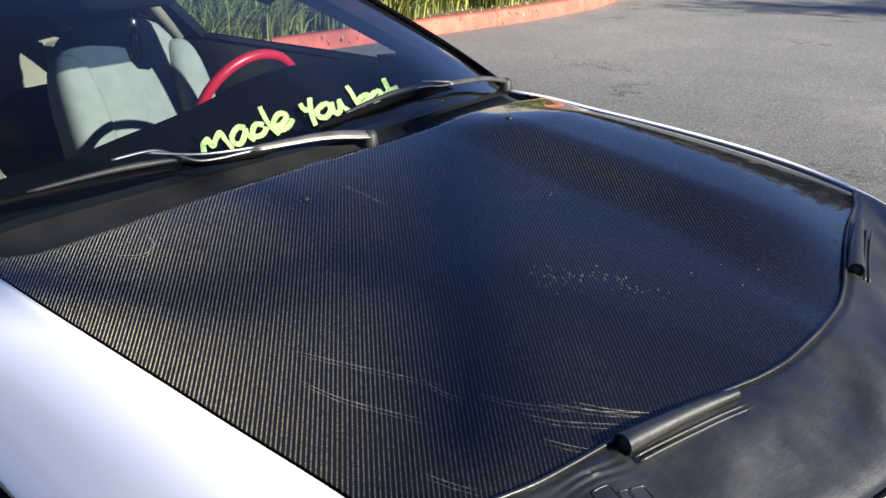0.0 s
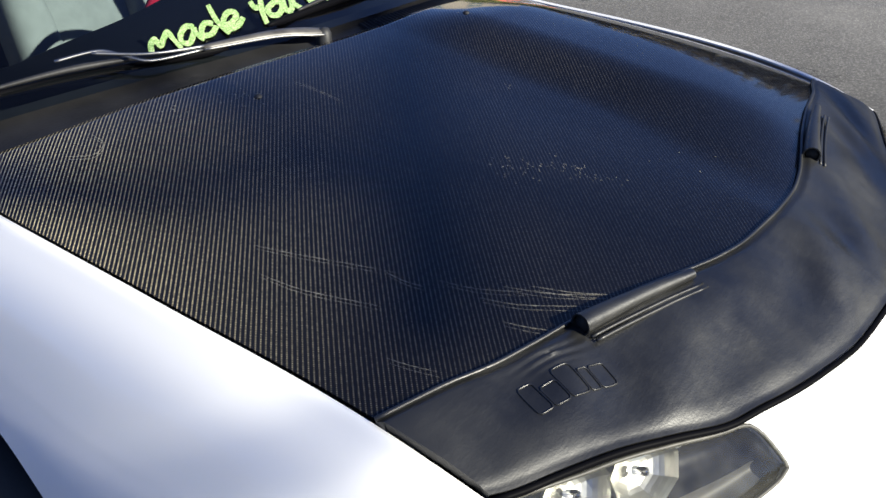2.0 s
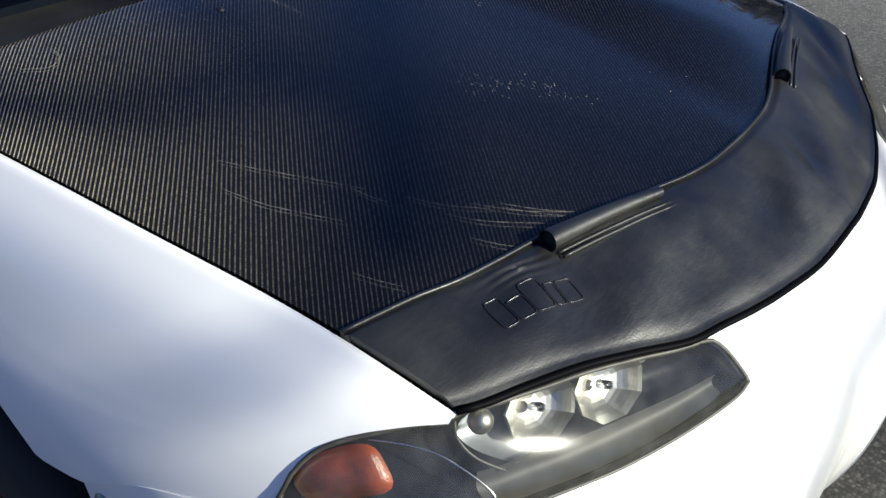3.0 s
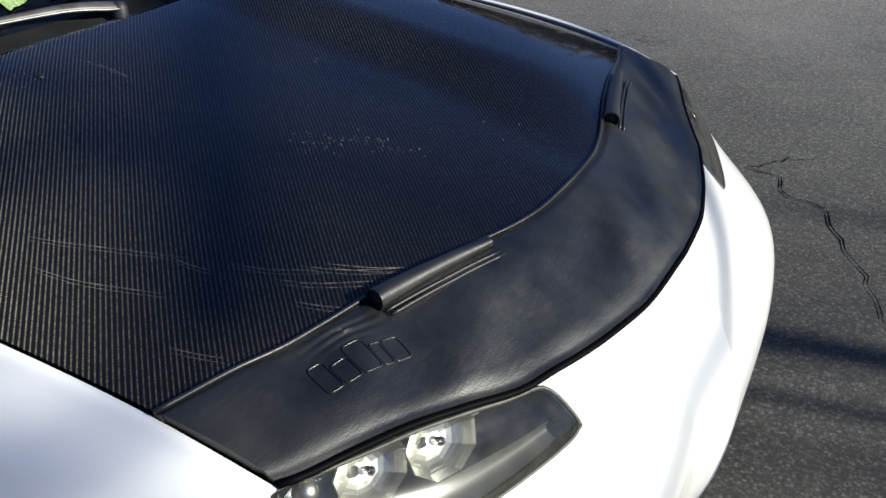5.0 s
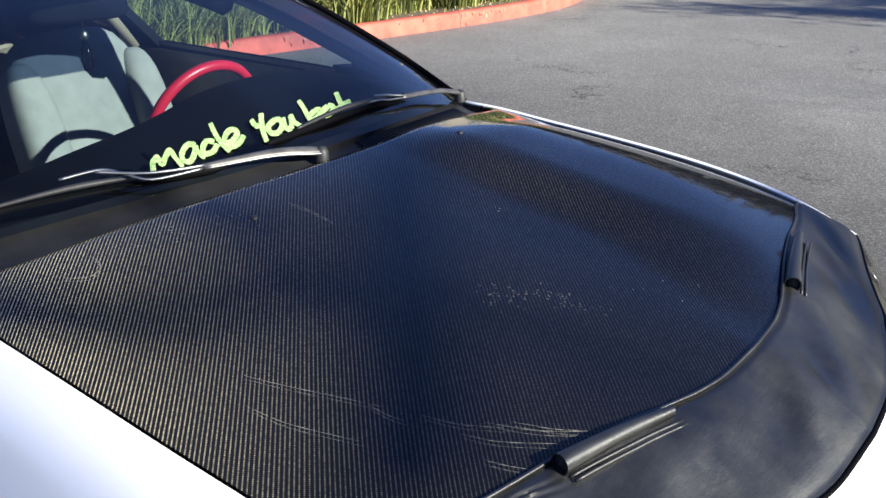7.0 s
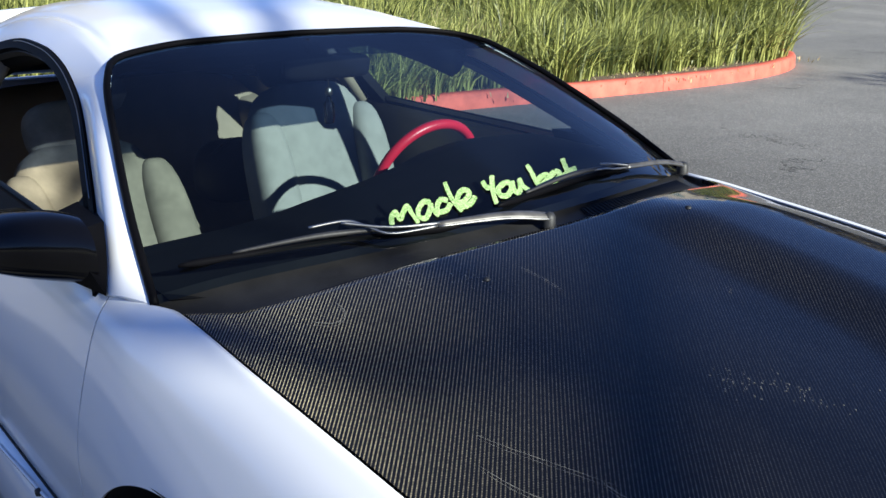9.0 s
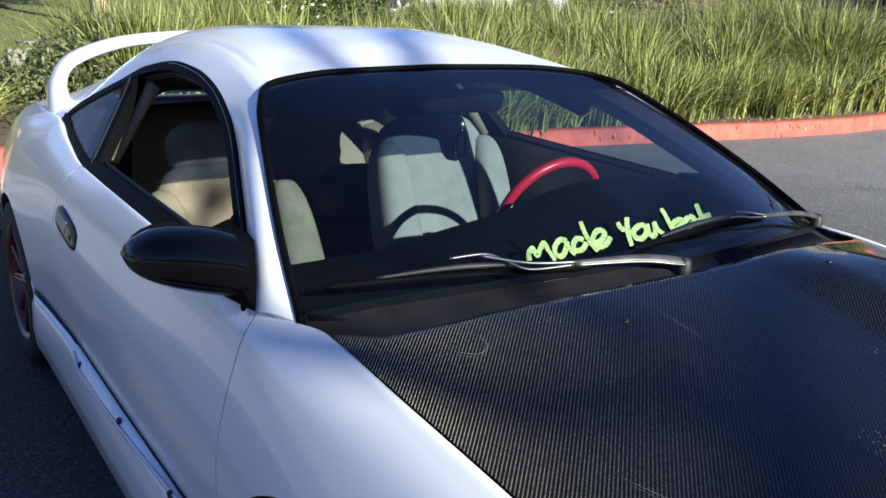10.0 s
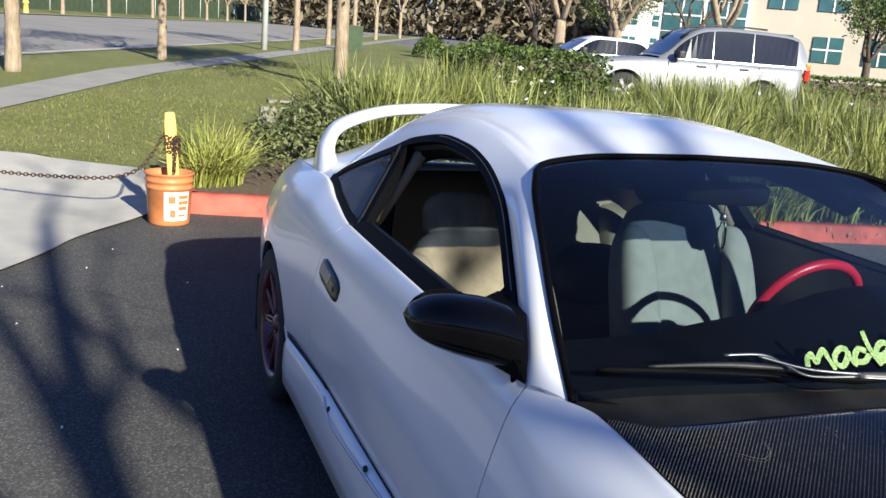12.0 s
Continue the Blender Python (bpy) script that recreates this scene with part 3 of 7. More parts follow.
def arch_top(c, r=ARCH):
    return lambda x: np.where(np.abs(x - c) < r, 0.31 + np.sqrt(np.maximum(r**2 - (x - c) ** 2, 0.0)), 0.205)


# ---- the car: parts ----
car = thing("car", (0, 0, 0), "white two-door sports coupe with black carbon hood and front cover", "car")

def hood_surface(u, v):
    k = np.abs(v)
    a, b = hood_back(0.70 * k), hood_front(0.663 * k)
    u = u * (0.3 + 0.7 * u)
    x = a + (b - a) * u
    y = v * edge_y(x)
    return x, y, hood_z(x, y) - 0.20 * np.clip(0.016 - (x - a), 0, 1)


hood = link("hood", *sheet(hood_surface, 90, 110, 1, (0, 0, 1), (0, 1), (-1, 1)), CARBON, car, "glossy black carbon fibre hood with scuffs and a bulge")
thick(hood, 0.012)

seam = lambda v: -0.19 * np.sin(np.clip(v, 0, 1) * 3.1)
around = lambda c: list(c + ARCH * np.sin(np.linspace(-math.pi / 2, math.pi / 2, 44)) * 0.9999)
for side in (-1, 1):
    front_low = lambda x: np.maximum(np.where(x > 0.2, tip_z(np.maximum(x, 0.345)), 0.0), arch_top(0.0, FRONT_ARCH)(x))
    fender = link("fender", *flank_part(list(0.403 * np.sin(np.linspace(-1.306, 0.83, 44))) + list(np.linspace(0.30, 0.58, 18)) + list(np.linspace(0.585, 0.65, 22)) + list(np.linspace(0.655, 0.728, 12)), front_low, 44, side), WHITE, car, "white front fender")
    thick(fender, 0.004)
    floor_low = lambda x: 0.205 + 0 * x
    door = link("door", *flank_part(np.linspace(-1.60, -0.393, 50), floor_low, 44, side, back_cut=seam), WHITE, car, "white painted coupe door")
    thick(door, 0.004)
    quarter = link("quarter_panel", *flank_part(list(np.linspace(-3.42, -2.8552, 16)) + around(-2.51) + list(np.linspace(-2.1648, -1.604, 24)), arch_top(-2.51), 44, side, front_cut=seam), WHITE, car, "white rear quarter panel")
    thick(quarter, 0.004)
    # dark rubber behind the panel gaps
    for x0, cut in ((-0.391, None), (-1.602, seam)):
        vs = np.linspace(0.0, 1, 30)
        xx, yy, zz = flank(x0 + (cut(vs) if cut else 0 * vs), vs)
        link("panel_gap", *tube(np.stack([xx, side * (yy - 0.008), zz], -1), 0.006, 6), DARK, car, "dark gap between panels")

# front bumper, from the hood's front edge and the fender tips down
nose_top_x = lambda s: np.where(s < 0.6, hood_front(0.66 * s / 0.6) + 0.004, 0.728 - 0.383 * np.clip((s - 0.6) / 0.4, 0, 1))
nose_top_y = lambda s: np.where(s < 0.6, 0.66 * s / 0.6, tip_y(nose_top_x(s)))
nose_top_z = lambda s: np.where(s < 0.6, hood_z(hood_front(0.66 * np.minimum(s, 0.6) / 0.6), -0.66 * np.minimum(s, 0.6) / 0.6) - 0.004, tip_z(nose_top_x(s)))
ledge_x = curve((0, 0.978), (0.2, 0.955), (0.4, 0.898), (0.6, 0.812), (0.75, 0.685), (0.9, 0.495), (1, 0.362))
ledge_y = curve((0, 0.0), (0.2, 0.235), (0.4, 0.474), (0.6, 0.690), (0.75, 0.794), (0.9, 0.832), (1, 0.838))
ledge_z = curve((0, 0.665), (0.4, 0.653), (0.6, 0.648), (0.75, 0.622), (0.9, 0.57), (1, 0.53))
nose_x = curve((0, 1.035), (0.2, 1.028), (0.4, 0.996), (0.6, 0.914), (0.75, 0.757), (0.9, 0.535), (1, 0.408))
nose_y = curve((0, 0.0), (0.2, 0.25), (0.4, 0.522), (0.6, 0.745), (0.75, 0.822), (0.9, 0.840), (1, 0.842))


def front(s, v):
    """The front of the car: s from 0 at its middle to 1 at the wheel arch, v from 0 at the top to 1 at the lower lip."""
    xs = [nose_top_x(s), ledge_x(s), nose_x(s), nose_x(s) - 0.012, nose_x(s) - 0.075]
    ys = [nose_top_y(s), ledge_y(s), nose_y(s), nose_y(s) - 0.004, nose_y(s) * 0.97]
    zs = [nose_top_z(s), ledge_z(s), 0.53 - 0.06 * s, 0.36 + 0 * s, 0.19 + 0 * s]
    t = np.clip(v, 0, 1) * 4
    k = np.clip(t.astype(int), 0, 3)
    u = t - k
    pick = lambda arr, i: np.choose(np.clip(i, 0, 4), arr)
    res = []
    for arr in (xs, ys, zs):
        a, b, c, d = pick(arr, k - 1), pick(arr, k), pick(arr, k + 1), pick(arr, k + 2)
        res.append(0.5 * (2 * b + (c - a) * u + (2 * a - 5 * b + 4 * c - d) * u**2 + (3 * b - a - 3 * c + d) * u**3))
    return tuple(res)


LAMP_IN, LAMP_OUT = 0.305, 0.748
lamp_lower = curve((0.305, 0.185), (0.325, 0.197), (0.352, 0.200), (0.405, 0.203), (0.46, 0.201), (0.509, 0.195), (0.56, 0.188), (0.60, 0.187), (0.66, 0.185), (0.70, 0.172), (0.725, 0.148), (0.741, 0.11), (0.748, 0.05))
lamp_upper = curve((0.305, 0.185), (0.309, 0.145), (0.317, 0.085), (0.328, 0.045), (0.345, 0.030), (0.5, 0.029), (0.6, 0.016), (0.70, 0.006), (0.735, 0.014), (0.748, 0.05))
lamp_low = lambda s: lamp_lower(np.clip(s, LAMP_IN, LAMP_OUT))
lamp_high = lambda s: lamp_upper(np.clip(s, LAMP_IN, LAMP_OUT))


def pushed_in(x, y, side):
    """The passenger's side of the bumper sits slightly further back."""
    return x - (0.030 * np.clip(y / 0.10, 0, 1) * np.clip((0.62 - y) / 0.3, 0, 1) * np.clip((x - 0.90) / 0.1, 0, 1) if side < 0 else 0)


def bumper_sheet(side):
    s = np.concatenate([np.linspace(0, LAMP_IN, 16)[:-1], LAMP_IN + (LAMP_OUT - LAMP_IN) * (0.5 - 0.5 * np.cos(np.linspace(0, math.pi, 56))), np.linspace(LAMP_OUT, 1, 14)[1:]])
    pieces = []
    for v, lower in ((np.linspace(0, 1, 40), True), (np.linspace(0, 1, 8), False)):
        ss, vv = np.meshgrid(s, v, indexing="ij")
        x, y, z = front(ss, lamp_low(ss) + (1 - lamp_low(ss)) * vv if lower else lamp_high(ss) * vv)
        pieces.append(flip_to((np.stack([pushed_in(x, y, side), side * y, z], -1).reshape(-1, 3), faces_of(len(s), len(v))), (1, side * 0.4, 0.3)))
    return merged(*pieces)


bumper = link("front_bumper", *merged(bumper_sheet(-1), bumper_sheet(1)), WHITE, car, "glossy white front bumper")
seamless = bmesh.new()
seamless.from_mesh(bumper.data)
bmesh.ops.remove_doubles(seamless, verts=seamless.verts, dist=0.0002)
seamless.to_mesh(bumper.data)
seamless.free()
thick(bumper, 0.008)

# greenhouse
win_z = curve((-2.184, 0.972), (-2.125, 1.019), (-1.815, 1.145), (-1.695, 1.190), (-1.454, 1.224), (-1.30, 1.219), (-1.156, 1.201), (-0.951, 1.149), (-0.672, 1.029), (-0.391, 0.893))


def glass_y(z, lift=0.0):
    """Half the cabin's width in the plane of the side windows."""
    return 0.765 - 0.69 * (z - 0.89) + lift


screen_edge = spline([(-0.290, 0.722, 0.898), (-0.47, 0.680, 1.003), (-0.665, 0.622, 1.105), (-0.80, 0.578, 1.168), (-0.872, 0.545, 1.200)], 40)
top_x = curve((0, -1.003), (0.3, -0.988), (0.45, -0.958), (0.515, -0.925), (0.545, -0.872))
top_z = curve((0, 1.243), (0.3, 1.238), (0.45, 1.226), (0.515, 1.214), (0.545, 1.200))
base_x = curve((0, -0.115), (0.35, -0.155), (0.6, -0.235), (0.722, -0.290))
base_z = curve((0, 0.958), (0.35, 0.950), (0.6, 0.925), (0.722, 0.898))


def pillar(u, v):
    k = u * (len(screen_edge) - 1)
    a = np.stack([np.interp(k, range(len(screen_edge)), screen_edge[:, c]) for c in range(3)])
    xw = -0.391 + (-1.02 + 0.391) * u
    zw = win_z(xw)
    b = np.stack([xw, glass_y(zw), zw])
    p = a + (b - a) * v
    bulge = 0.010 * np.sin(math.pi * v) * (1 - u**3)
    return p[0], p[1] + bulge, p[2] + bulge


roof_mid = curve((-1.003, 1.243), (-1.3, 1.290), (-1.6, 1.308), (-1.9, 1.298), (-2.184, 1.247), (-2.6, 1.12), (-2.9, 1.02), (-3.15, 0.965), (-3.42, 0.90))


def roof_surface(u, v):
    """u from the front to the back, v from the window's upper edge to the middle."""
    xw, xc = -1.02 + (-2.184 + 1.02) * u, -1.003 + (-2.184 + 1.003) * u
    zw = win_z(xw)
    yw = glass_y(zw)
    crown = 6.4 - 4.0 * u**2
    base = lambda a, b, w, z, q: (a + (b - a) * q, w * (1 - q), z + (roof_mid(b) - z) * (1 - (1 - q) ** crown))
    x, y, z = base(xw, xc, yw, zw, v)
    x0, y0, z0 = base(-1.02 + 0 * v, -1.003 + 0 * v, glass_y(win_z(-1.02 + 0 * v)), win_z(-1.02 + 0 * v), v)
    q = np.clip(v / 0.10, 0, 1)
    r = np.clip((v - 0.10) / 0.90, 0, 1)
    fy = np.where(v < 0.10, glass_y(win_z(-1.02 + 0 * v)) + (0.545 - glass_y(win_z(-1.02 + 0 * v))) * q, 0.545 * (1 - r))
    fx = np.where(v < 0.10, -1.02 + (-0.872 + 1.02) * q, top_x(fy))
    fz = np.where(v < 0.10, win_z(-1.02 + 0 * v) + (1.200 - win_z(-1.02 + 0 * v)) * q, top_z(fy))
    k = np.clip(1 - u / 0.45, 0, 1) ** 2
    groove = 0.006 * np.exp(-((v - 0.175) / 0.020) ** 2) * np.clip((u - 0.04) / 0.14, 0, 1) * np.clip((0.85 - u) / 0.35, 0, 1)
    return x + k * (fx - x0), y + k * (fy - y0), z + k * (fz - z0) - groove


def deck(u, v):
    x = -2.184 + (-3.42 + 2.184) * u
    yw, zw = side_tables["y0"](x), side_tables["z0"](x)
    return x, yw * (1 - v), zw + (np.maximum(roof_mid(x), zw + 0.004) - zw) * (1 - (1 - v) ** 2.4)


def both(f, nu, nv, out):
    """A surface that is given from its edge (v = 0) to the middle (v = 1), carried across to the other side."""
    def g(u, w):
        x, y, z = f(u, 1 - np.abs(w))
        return x, y * np.sign(w), z
    return sheet(g, nu, 2 * nv - 1, 1, (out[0], 0, out[2]), (0, 1), (-1, 1))



roof = link("roof", *both(roof_surface, 60, 100, (0, 0.2, 1)), WHITE, car, "white roof panel")
thick(roof, 0.012)
for side in (-1, 1):
    thick(link("windshield_pillar", *sheet(pillar, 40, 8, side, (0.2, 0.6, 0.6)), WHITE, car, "white windshield pillar"), 0.012)
thick(link("tailgate", *both(deck, 40, 40, (-0.3, 0.2, 1)), WHITE, car, "white sloping tailgate"), 0.012)
behind = lambda u, v: deck(0.06 + 0.46 * u, 0.42 + 0.58 * v)
link("rear_window", *both(lambda u, v: (behind(u, v)[0], behind(u, v)[1], behind(u, v)[2] + 0.012), 14, 14, (-0.3, 0, 1)), BLACK, car, "dark tinted rear window")


def tail(u, v):
    _, y, z = flank(np.full_like(v, -3.42), v)
    q = 2 * u - 1
    return -3.42 - 0.06 * (1 - q**2) - 0.05 * np.sin(math.pi * v) * (1 - q**2), y * q, z


thick(link("rear_bumper", *sheet(tail, 30, 30, 1, (-1, 0, 0)), WHITE, car, "white rear bumper"), 0.008)
part("underbody", box_bm(3.9, 1.50, 0.06, (-1.25, 0, 0.24)), DARK, car)
for side in (-1, 1):
    for c in WHEELS:
        # inner wheel housing
        r = (FRONT_ARCH if c == 0 else ARCH) + 0.004
        arc = np.linspace(-0.1, math.pi + 0.1, 24)
        vs = [(c + r * math.cos(a), side * y, 0.31 + r * math.sin(a)) for a in arc for y in (0.50, 0.832 if c == 0 else 0.835)]
        vs += [(c, side * 0.50, 0.31)]
        fs = [(2 * i, 2 * i + 2, 2 * i + 3, 2 * i + 1) for i in range(len(arc) - 1)] + [(2 * i, 48, 2 * i + 2) for i in range(len(arc) - 1)]
        link("wheel_housing", vs, fs, DARK, car, "black wheel arch liner")

# windshield
def screen(u, v):
    """u up the pane, v across from -1 to 1."""
    yb, yt = 0.722, 0.545
    k = np.abs(v)
    e = np.stack([np.interp(u * 39, range(40), screen_edge[:, c]) for c in range(3)])
    xb, zb = base_x(k * yb), base_z(k * yb)
    xt, zt = top_x(k * yt), top_z(k * yt)
    x = xb + (xt - xb) * u
    z = zb + (zt - zb) * u + 0.030 * np.sin(math.pi * u) * (1 - k**2) * 0.6
    y = k * e[1]
    # meet the pillars
    lx = base_x(yb + 0 * u) + (top_x(yt + 0 * u) - base_x(yb + 0 * u)) * u
    lz = base_z(yb + 0 * u) + (top_z(yt + 0 * u) - base_z(yb + 0 * u)) * u
    return x + (e[0] - lx) * k**4, y * np.sign(v), z + (e[2] - lz) * k**4


windshield = link("windshield", *sheet(screen, 40, 60, 1, (0.5, 0, 1), (0, 1), (-1, 1)), SCREEN, car, "clear curved windshield with dark edge")
windshield.visible_shadow = False
rim = np.concatenate([np.array([screen(np.array(u), np.array(-1.0)) for u in np.linspace(0, 1, 30)]), np.array([screen(np.array(1.0), np.array(v)) for v in np.linspace(-0.97, 0.97, 40)]), np.array([screen(np.array(u), np.array(1.0)) for u in np.linspace(1, 0, 30)])])
link("shade_band", *sheet(lambda u, v: tuple(a + b for a, b in zip(screen(u, v), (-0.002, 0, -0.003))), 14, 50, 1, (0.5, 0, 1), (0.82, 0.995), (-0.99, 0.99)), BAND, windshield, "dark blue shade band along the top of the glass")
link("windshield_seal", *tube(rim + np.array((0.002, 0, 0.002)), 0.0075, 6), FRAME, windshield, "black rubber windshield seal")

# cowl, wipers and lettering on the glass
def cowl_surface(u, v):
    k = np.abs(v)
    y = 0.70 * v
    x0, z0 = hood_back(0.70 * k) + 0.03, hood_z(hood_back(0.70 * k), y) - 0.016
    x1, z1 = base_x(0.722 * k) - 0.03, base_z(0.722 * k) + 0.004
    dip = -0.014 * np.sin(math.pi * u)
    return x0 + (x1 - x0) * u, y * (1 + 0.02 * u), z0 + (z1 - z0) * u + dip


cowl = link("cowl_panel", *sheet(cowl_surface, 12, 50, 1, (0, 0, 1), (0, 1), (-1, 1)), COWL, car, "faded black plastic cowl panel below the windshield")
thick(cowl, 0.004)
for k in range(38):
    v = 0.16 + 0.60 * k / 37
    p = [np.array(cowl_surface(np.array(u), np.array(v + 0.02 * u))) + (0, 0, 0.004) for u in (0.30, 0.5, 0.72)]
    link("grille_slat", *tube(p, 0.0028, 4), MATT, cowl)


def on_screen(u, v, lift=0.0):
    p = np.array(screen(np.array(float(u)), np.array(float(v))))
    a = np.array(screen(np.array(u + 0.01), np.array(float(v)))) - p
    b = np.array(screen(np.array(float(u)), np.array(v + 0.01))) - p
    n = np.cross(a, b)
    n *= (1 if n[2] > 0 else -1) / np.linalg.norm(n)
    return p + n * lift




def ribbon(path, widths, depth, way):
    """A flat bar along a path, widths across it along way, with a ridge along its middle."""
    p, w = np.array(path, float), np.array(widths, float)[:, None]
    a = np.array(way, float) / np.linalg.norm(way)
    n = len(p)
    rows_ = [p + a * w / 2, p + a * w * 0.22 + (0, 0, depth), p - a * w * 0.22 + (0, 0, depth), p - a * w / 2, p - (0, 0, depth * 0.6)]
    vs = np.concatenate(rows_)
    m = len(rows_)
    fs = [(r * n + i, r * n + i + 1, ((r + 1) % m) * n + i + 1, ((r + 1) % m) * n + i) for r in range(m) for i in range(n - 1)]
    fs += [tuple(r * n for r in range(m)), tuple(r * n + n - 1 for r in range(m))[::-1]]
    return flip_to((vs, [f for f in fs if len(f) == 4]), (0, 0, 1))[0], fs


def wiper(pivot, elbow, bend, tip_hook, blade_a, blade_b, wide, arm_mat):
    """An arm from the pivot to the elbow, a thin steel hook down to the blade, and the sprung blade."""
    w = new("wiper")
    w.parent = car
    w["label"] = "worn black wiper with grey metal arm"
    up = np.array((0.25, 0, 0.97))
    across = np.cross(elbow - pivot, up)
    arm = spline([pivot, pivot * 0.6 + elbow * 0.4 + (0, 0, 0.008), elbow], 14)
    link("arm", *ribbon(arm, np.interp(np.arange(14), (0, 3, 13), (wide * 0.8, wide, wide * 0.38)), 0.007, across), arm_mat, w, "grey weathered wiper arm")
    link("arm_edge", *tube(arm - across / np.linalg.norm(across) * np.interp(np.arange(14), (0, 3, 13), (wide * 0.8, wide, wide * 0.38))[:, None] * 0.48 + (0, 0, 0.002), 0.0016, 5), STEEL, w, "bare bright arm edge")
    link("arm_hook", *tube(spline([elbow, *bend, tip_hook], 24), 0.0034, 6, 0.7), STEEL, w, "bare metal wiper hook")
    link("arm_spring", *tube(spline([elbow + (0.004, 0, 0.006), bend[0] + (-0.006, 0, 0.010), bend[0] * 0.4 + tip_hook * 0.6 + (-0.004, 0, 0.012)], 14), 0.0026, 6), STEEL, w, "thin bare metal rod")
    link("blade", *tube(spline([blade_a, (blade_a + blade_b) / 2 + (0, 0, 0.003), blade_b], 20), np.interp(np.arange(20), (0, 2, 17, 19), (0.002, 0.0052, 0.0052, 0.002)), 6, 1.5), FRAME, w, "black rubber wiper blade")
    link("blade_frame", *tube(spline([blade_a * 0.82 + blade_b * 0.18 + (0, 0, 0.010), (blade_a + blade_b) / 2 + (0, 0, 0.019), blade_a * 0.15 + blade_b * 0.85 + (0, 0, 0.010)], 14), np.interp(np.arange(14), (0, 7, 13), (0.003, 0.0068, 0.003)), 6, 0.8), MATT, w, "black sprung blade frame")
    link("pivot_cap", *moved(lathe([(0.0, 0.010), (0.010, 0.008), (0.014, 0.0), (0.015, -0.02)], 14), Matrix.Translation(Vector(pivot))), MATT, w)


wiper(np.array((-0.090, -0.012, 0.962)), on_screen(0.020, -0.330, 0.014), [on_screen(0.024, -0.458, 0.016), on_screen(0.052, -0.505, 0.020), on_screen(0.080, -0.545, 0.022)], on_screen(0.088, -0.632, 0.018), on_screen(0.084, -0.93, 0.008), on_screen(0.010, -0.27, 0.010), 0.032, ARM)
wiper(np.array((-0.245, 0.640, 0.940)), on_screen(0.060, 0.50, 0.016), [on_screen(0.066, 0.44, 0.016), on_screen(0.072, 0.40, 0.018)], on_screen(0.080, 0.34, 0.016), on_screen(0.044, -0.115, 0.010), on_screen(0.074, 0.575, 0.010), 0.020, ARM)


# brush strokes of each letter, a across and b up in centimetre-like steps, and the stroke's width
BRUSH = (
    ("m", (((0.7, 0.2), (0.6, 1.5), (1.2, 2.4), (2.0, 1.2), (2.6, 2.5), (3.2, 3.4), (4.0, 2.2), (5.2, 0.4)),)),
    ("a", (((7.3, 3.9), (6.1, 4.1), (5.2, 2.9), (5.3, 1.6), (6.4, 1.2), (7.1, 2.4), (7.4, 3.9)), ((6.7, 4.4), (7.4, 3.2), (8.2, 2.1), (8.9, 1.6)))),
    ("d", (((10.4, 4.2), (9.1, 4.4), (8.5, 3.2), (9.0, 2.3), (10.2, 2.6), (10.9, 3.8)), ((9.7, 7.4), (10.4, 5.8), (11.4, 4.0), (12.9, 2.2)))),
    ("e", (((12.0, 3.7), (13.2, 4.0), (14.1, 5.2), (13.8, 5.9), (12.8, 5.9), (12.1, 4.8), (12.2, 3.5), (13.2, 3.1), (14.4, 3.6), (15.2, 4.9)),)),
    ("Y", (((16.3, 7.5), (17.0, 6.4), (17.9, 6.4)), ((17.8, 8.4), (18.0, 6.6), (18.4, 4.8), (18.9, 3.4)))),
    ("o", (((20.1, 7.2), (19.1, 6.1), (19.4, 5.0), (20.5, 4.8), (21.2, 5.8), (20.9, 7.0), (20.0, 7.1)),)),
    ("u", (((21.4, 7.4), (21.6, 6.0), (22.2, 5.3), (22.8, 5.9), (22.7, 7.6)), ((22.7, 7.8), (23.3, 6.4), (24.4, 5.6)))),
    ("l", (((24.2, 10.2), (25.0, 8.8), (25.6, 7.4), (26.2, 6.3)),)),
    ("o", (((26.9, 8.2), (26.0, 7.2), (26.6, 6.5), (27.6, 7.3), (27.8, 8.2), (26.8, 8.2)),)),
    ("o", (((29.1, 8.9), (28.2, 7.8), (28.8, 7.1), (29.8, 7.8), (29.9, 8.6), (29.0, 9.0)),)),
    ("k", (((30.3, 11.2), (30.8, 9.8), (31.4, 8.4)), ((32.7, 9.3), (31.5, 8.8), (30.6, 8.0)))),
)


def on_glass(a, b, lift):
    """The place on the windshield of a point of the lettering."""
    u = 0.06215 - 0.003169 * a + 0.01644 * b + 2.122e-5 * a * a - 5.27e-5 * a * b + 0.000179 * b * b - 8.66e-7 * a**3 + 1.07e-6 * a * a * b
    v = -0.4401 + 0.01511 * a + 0.01221 * b - 3.451e-5 * a * a - 2.84e-5 * a * b + 0.000358 * b * b + 1.364e-6 * a**3 + 1.224e-5 * a * a * b
    return on_screen(u, v, lift)


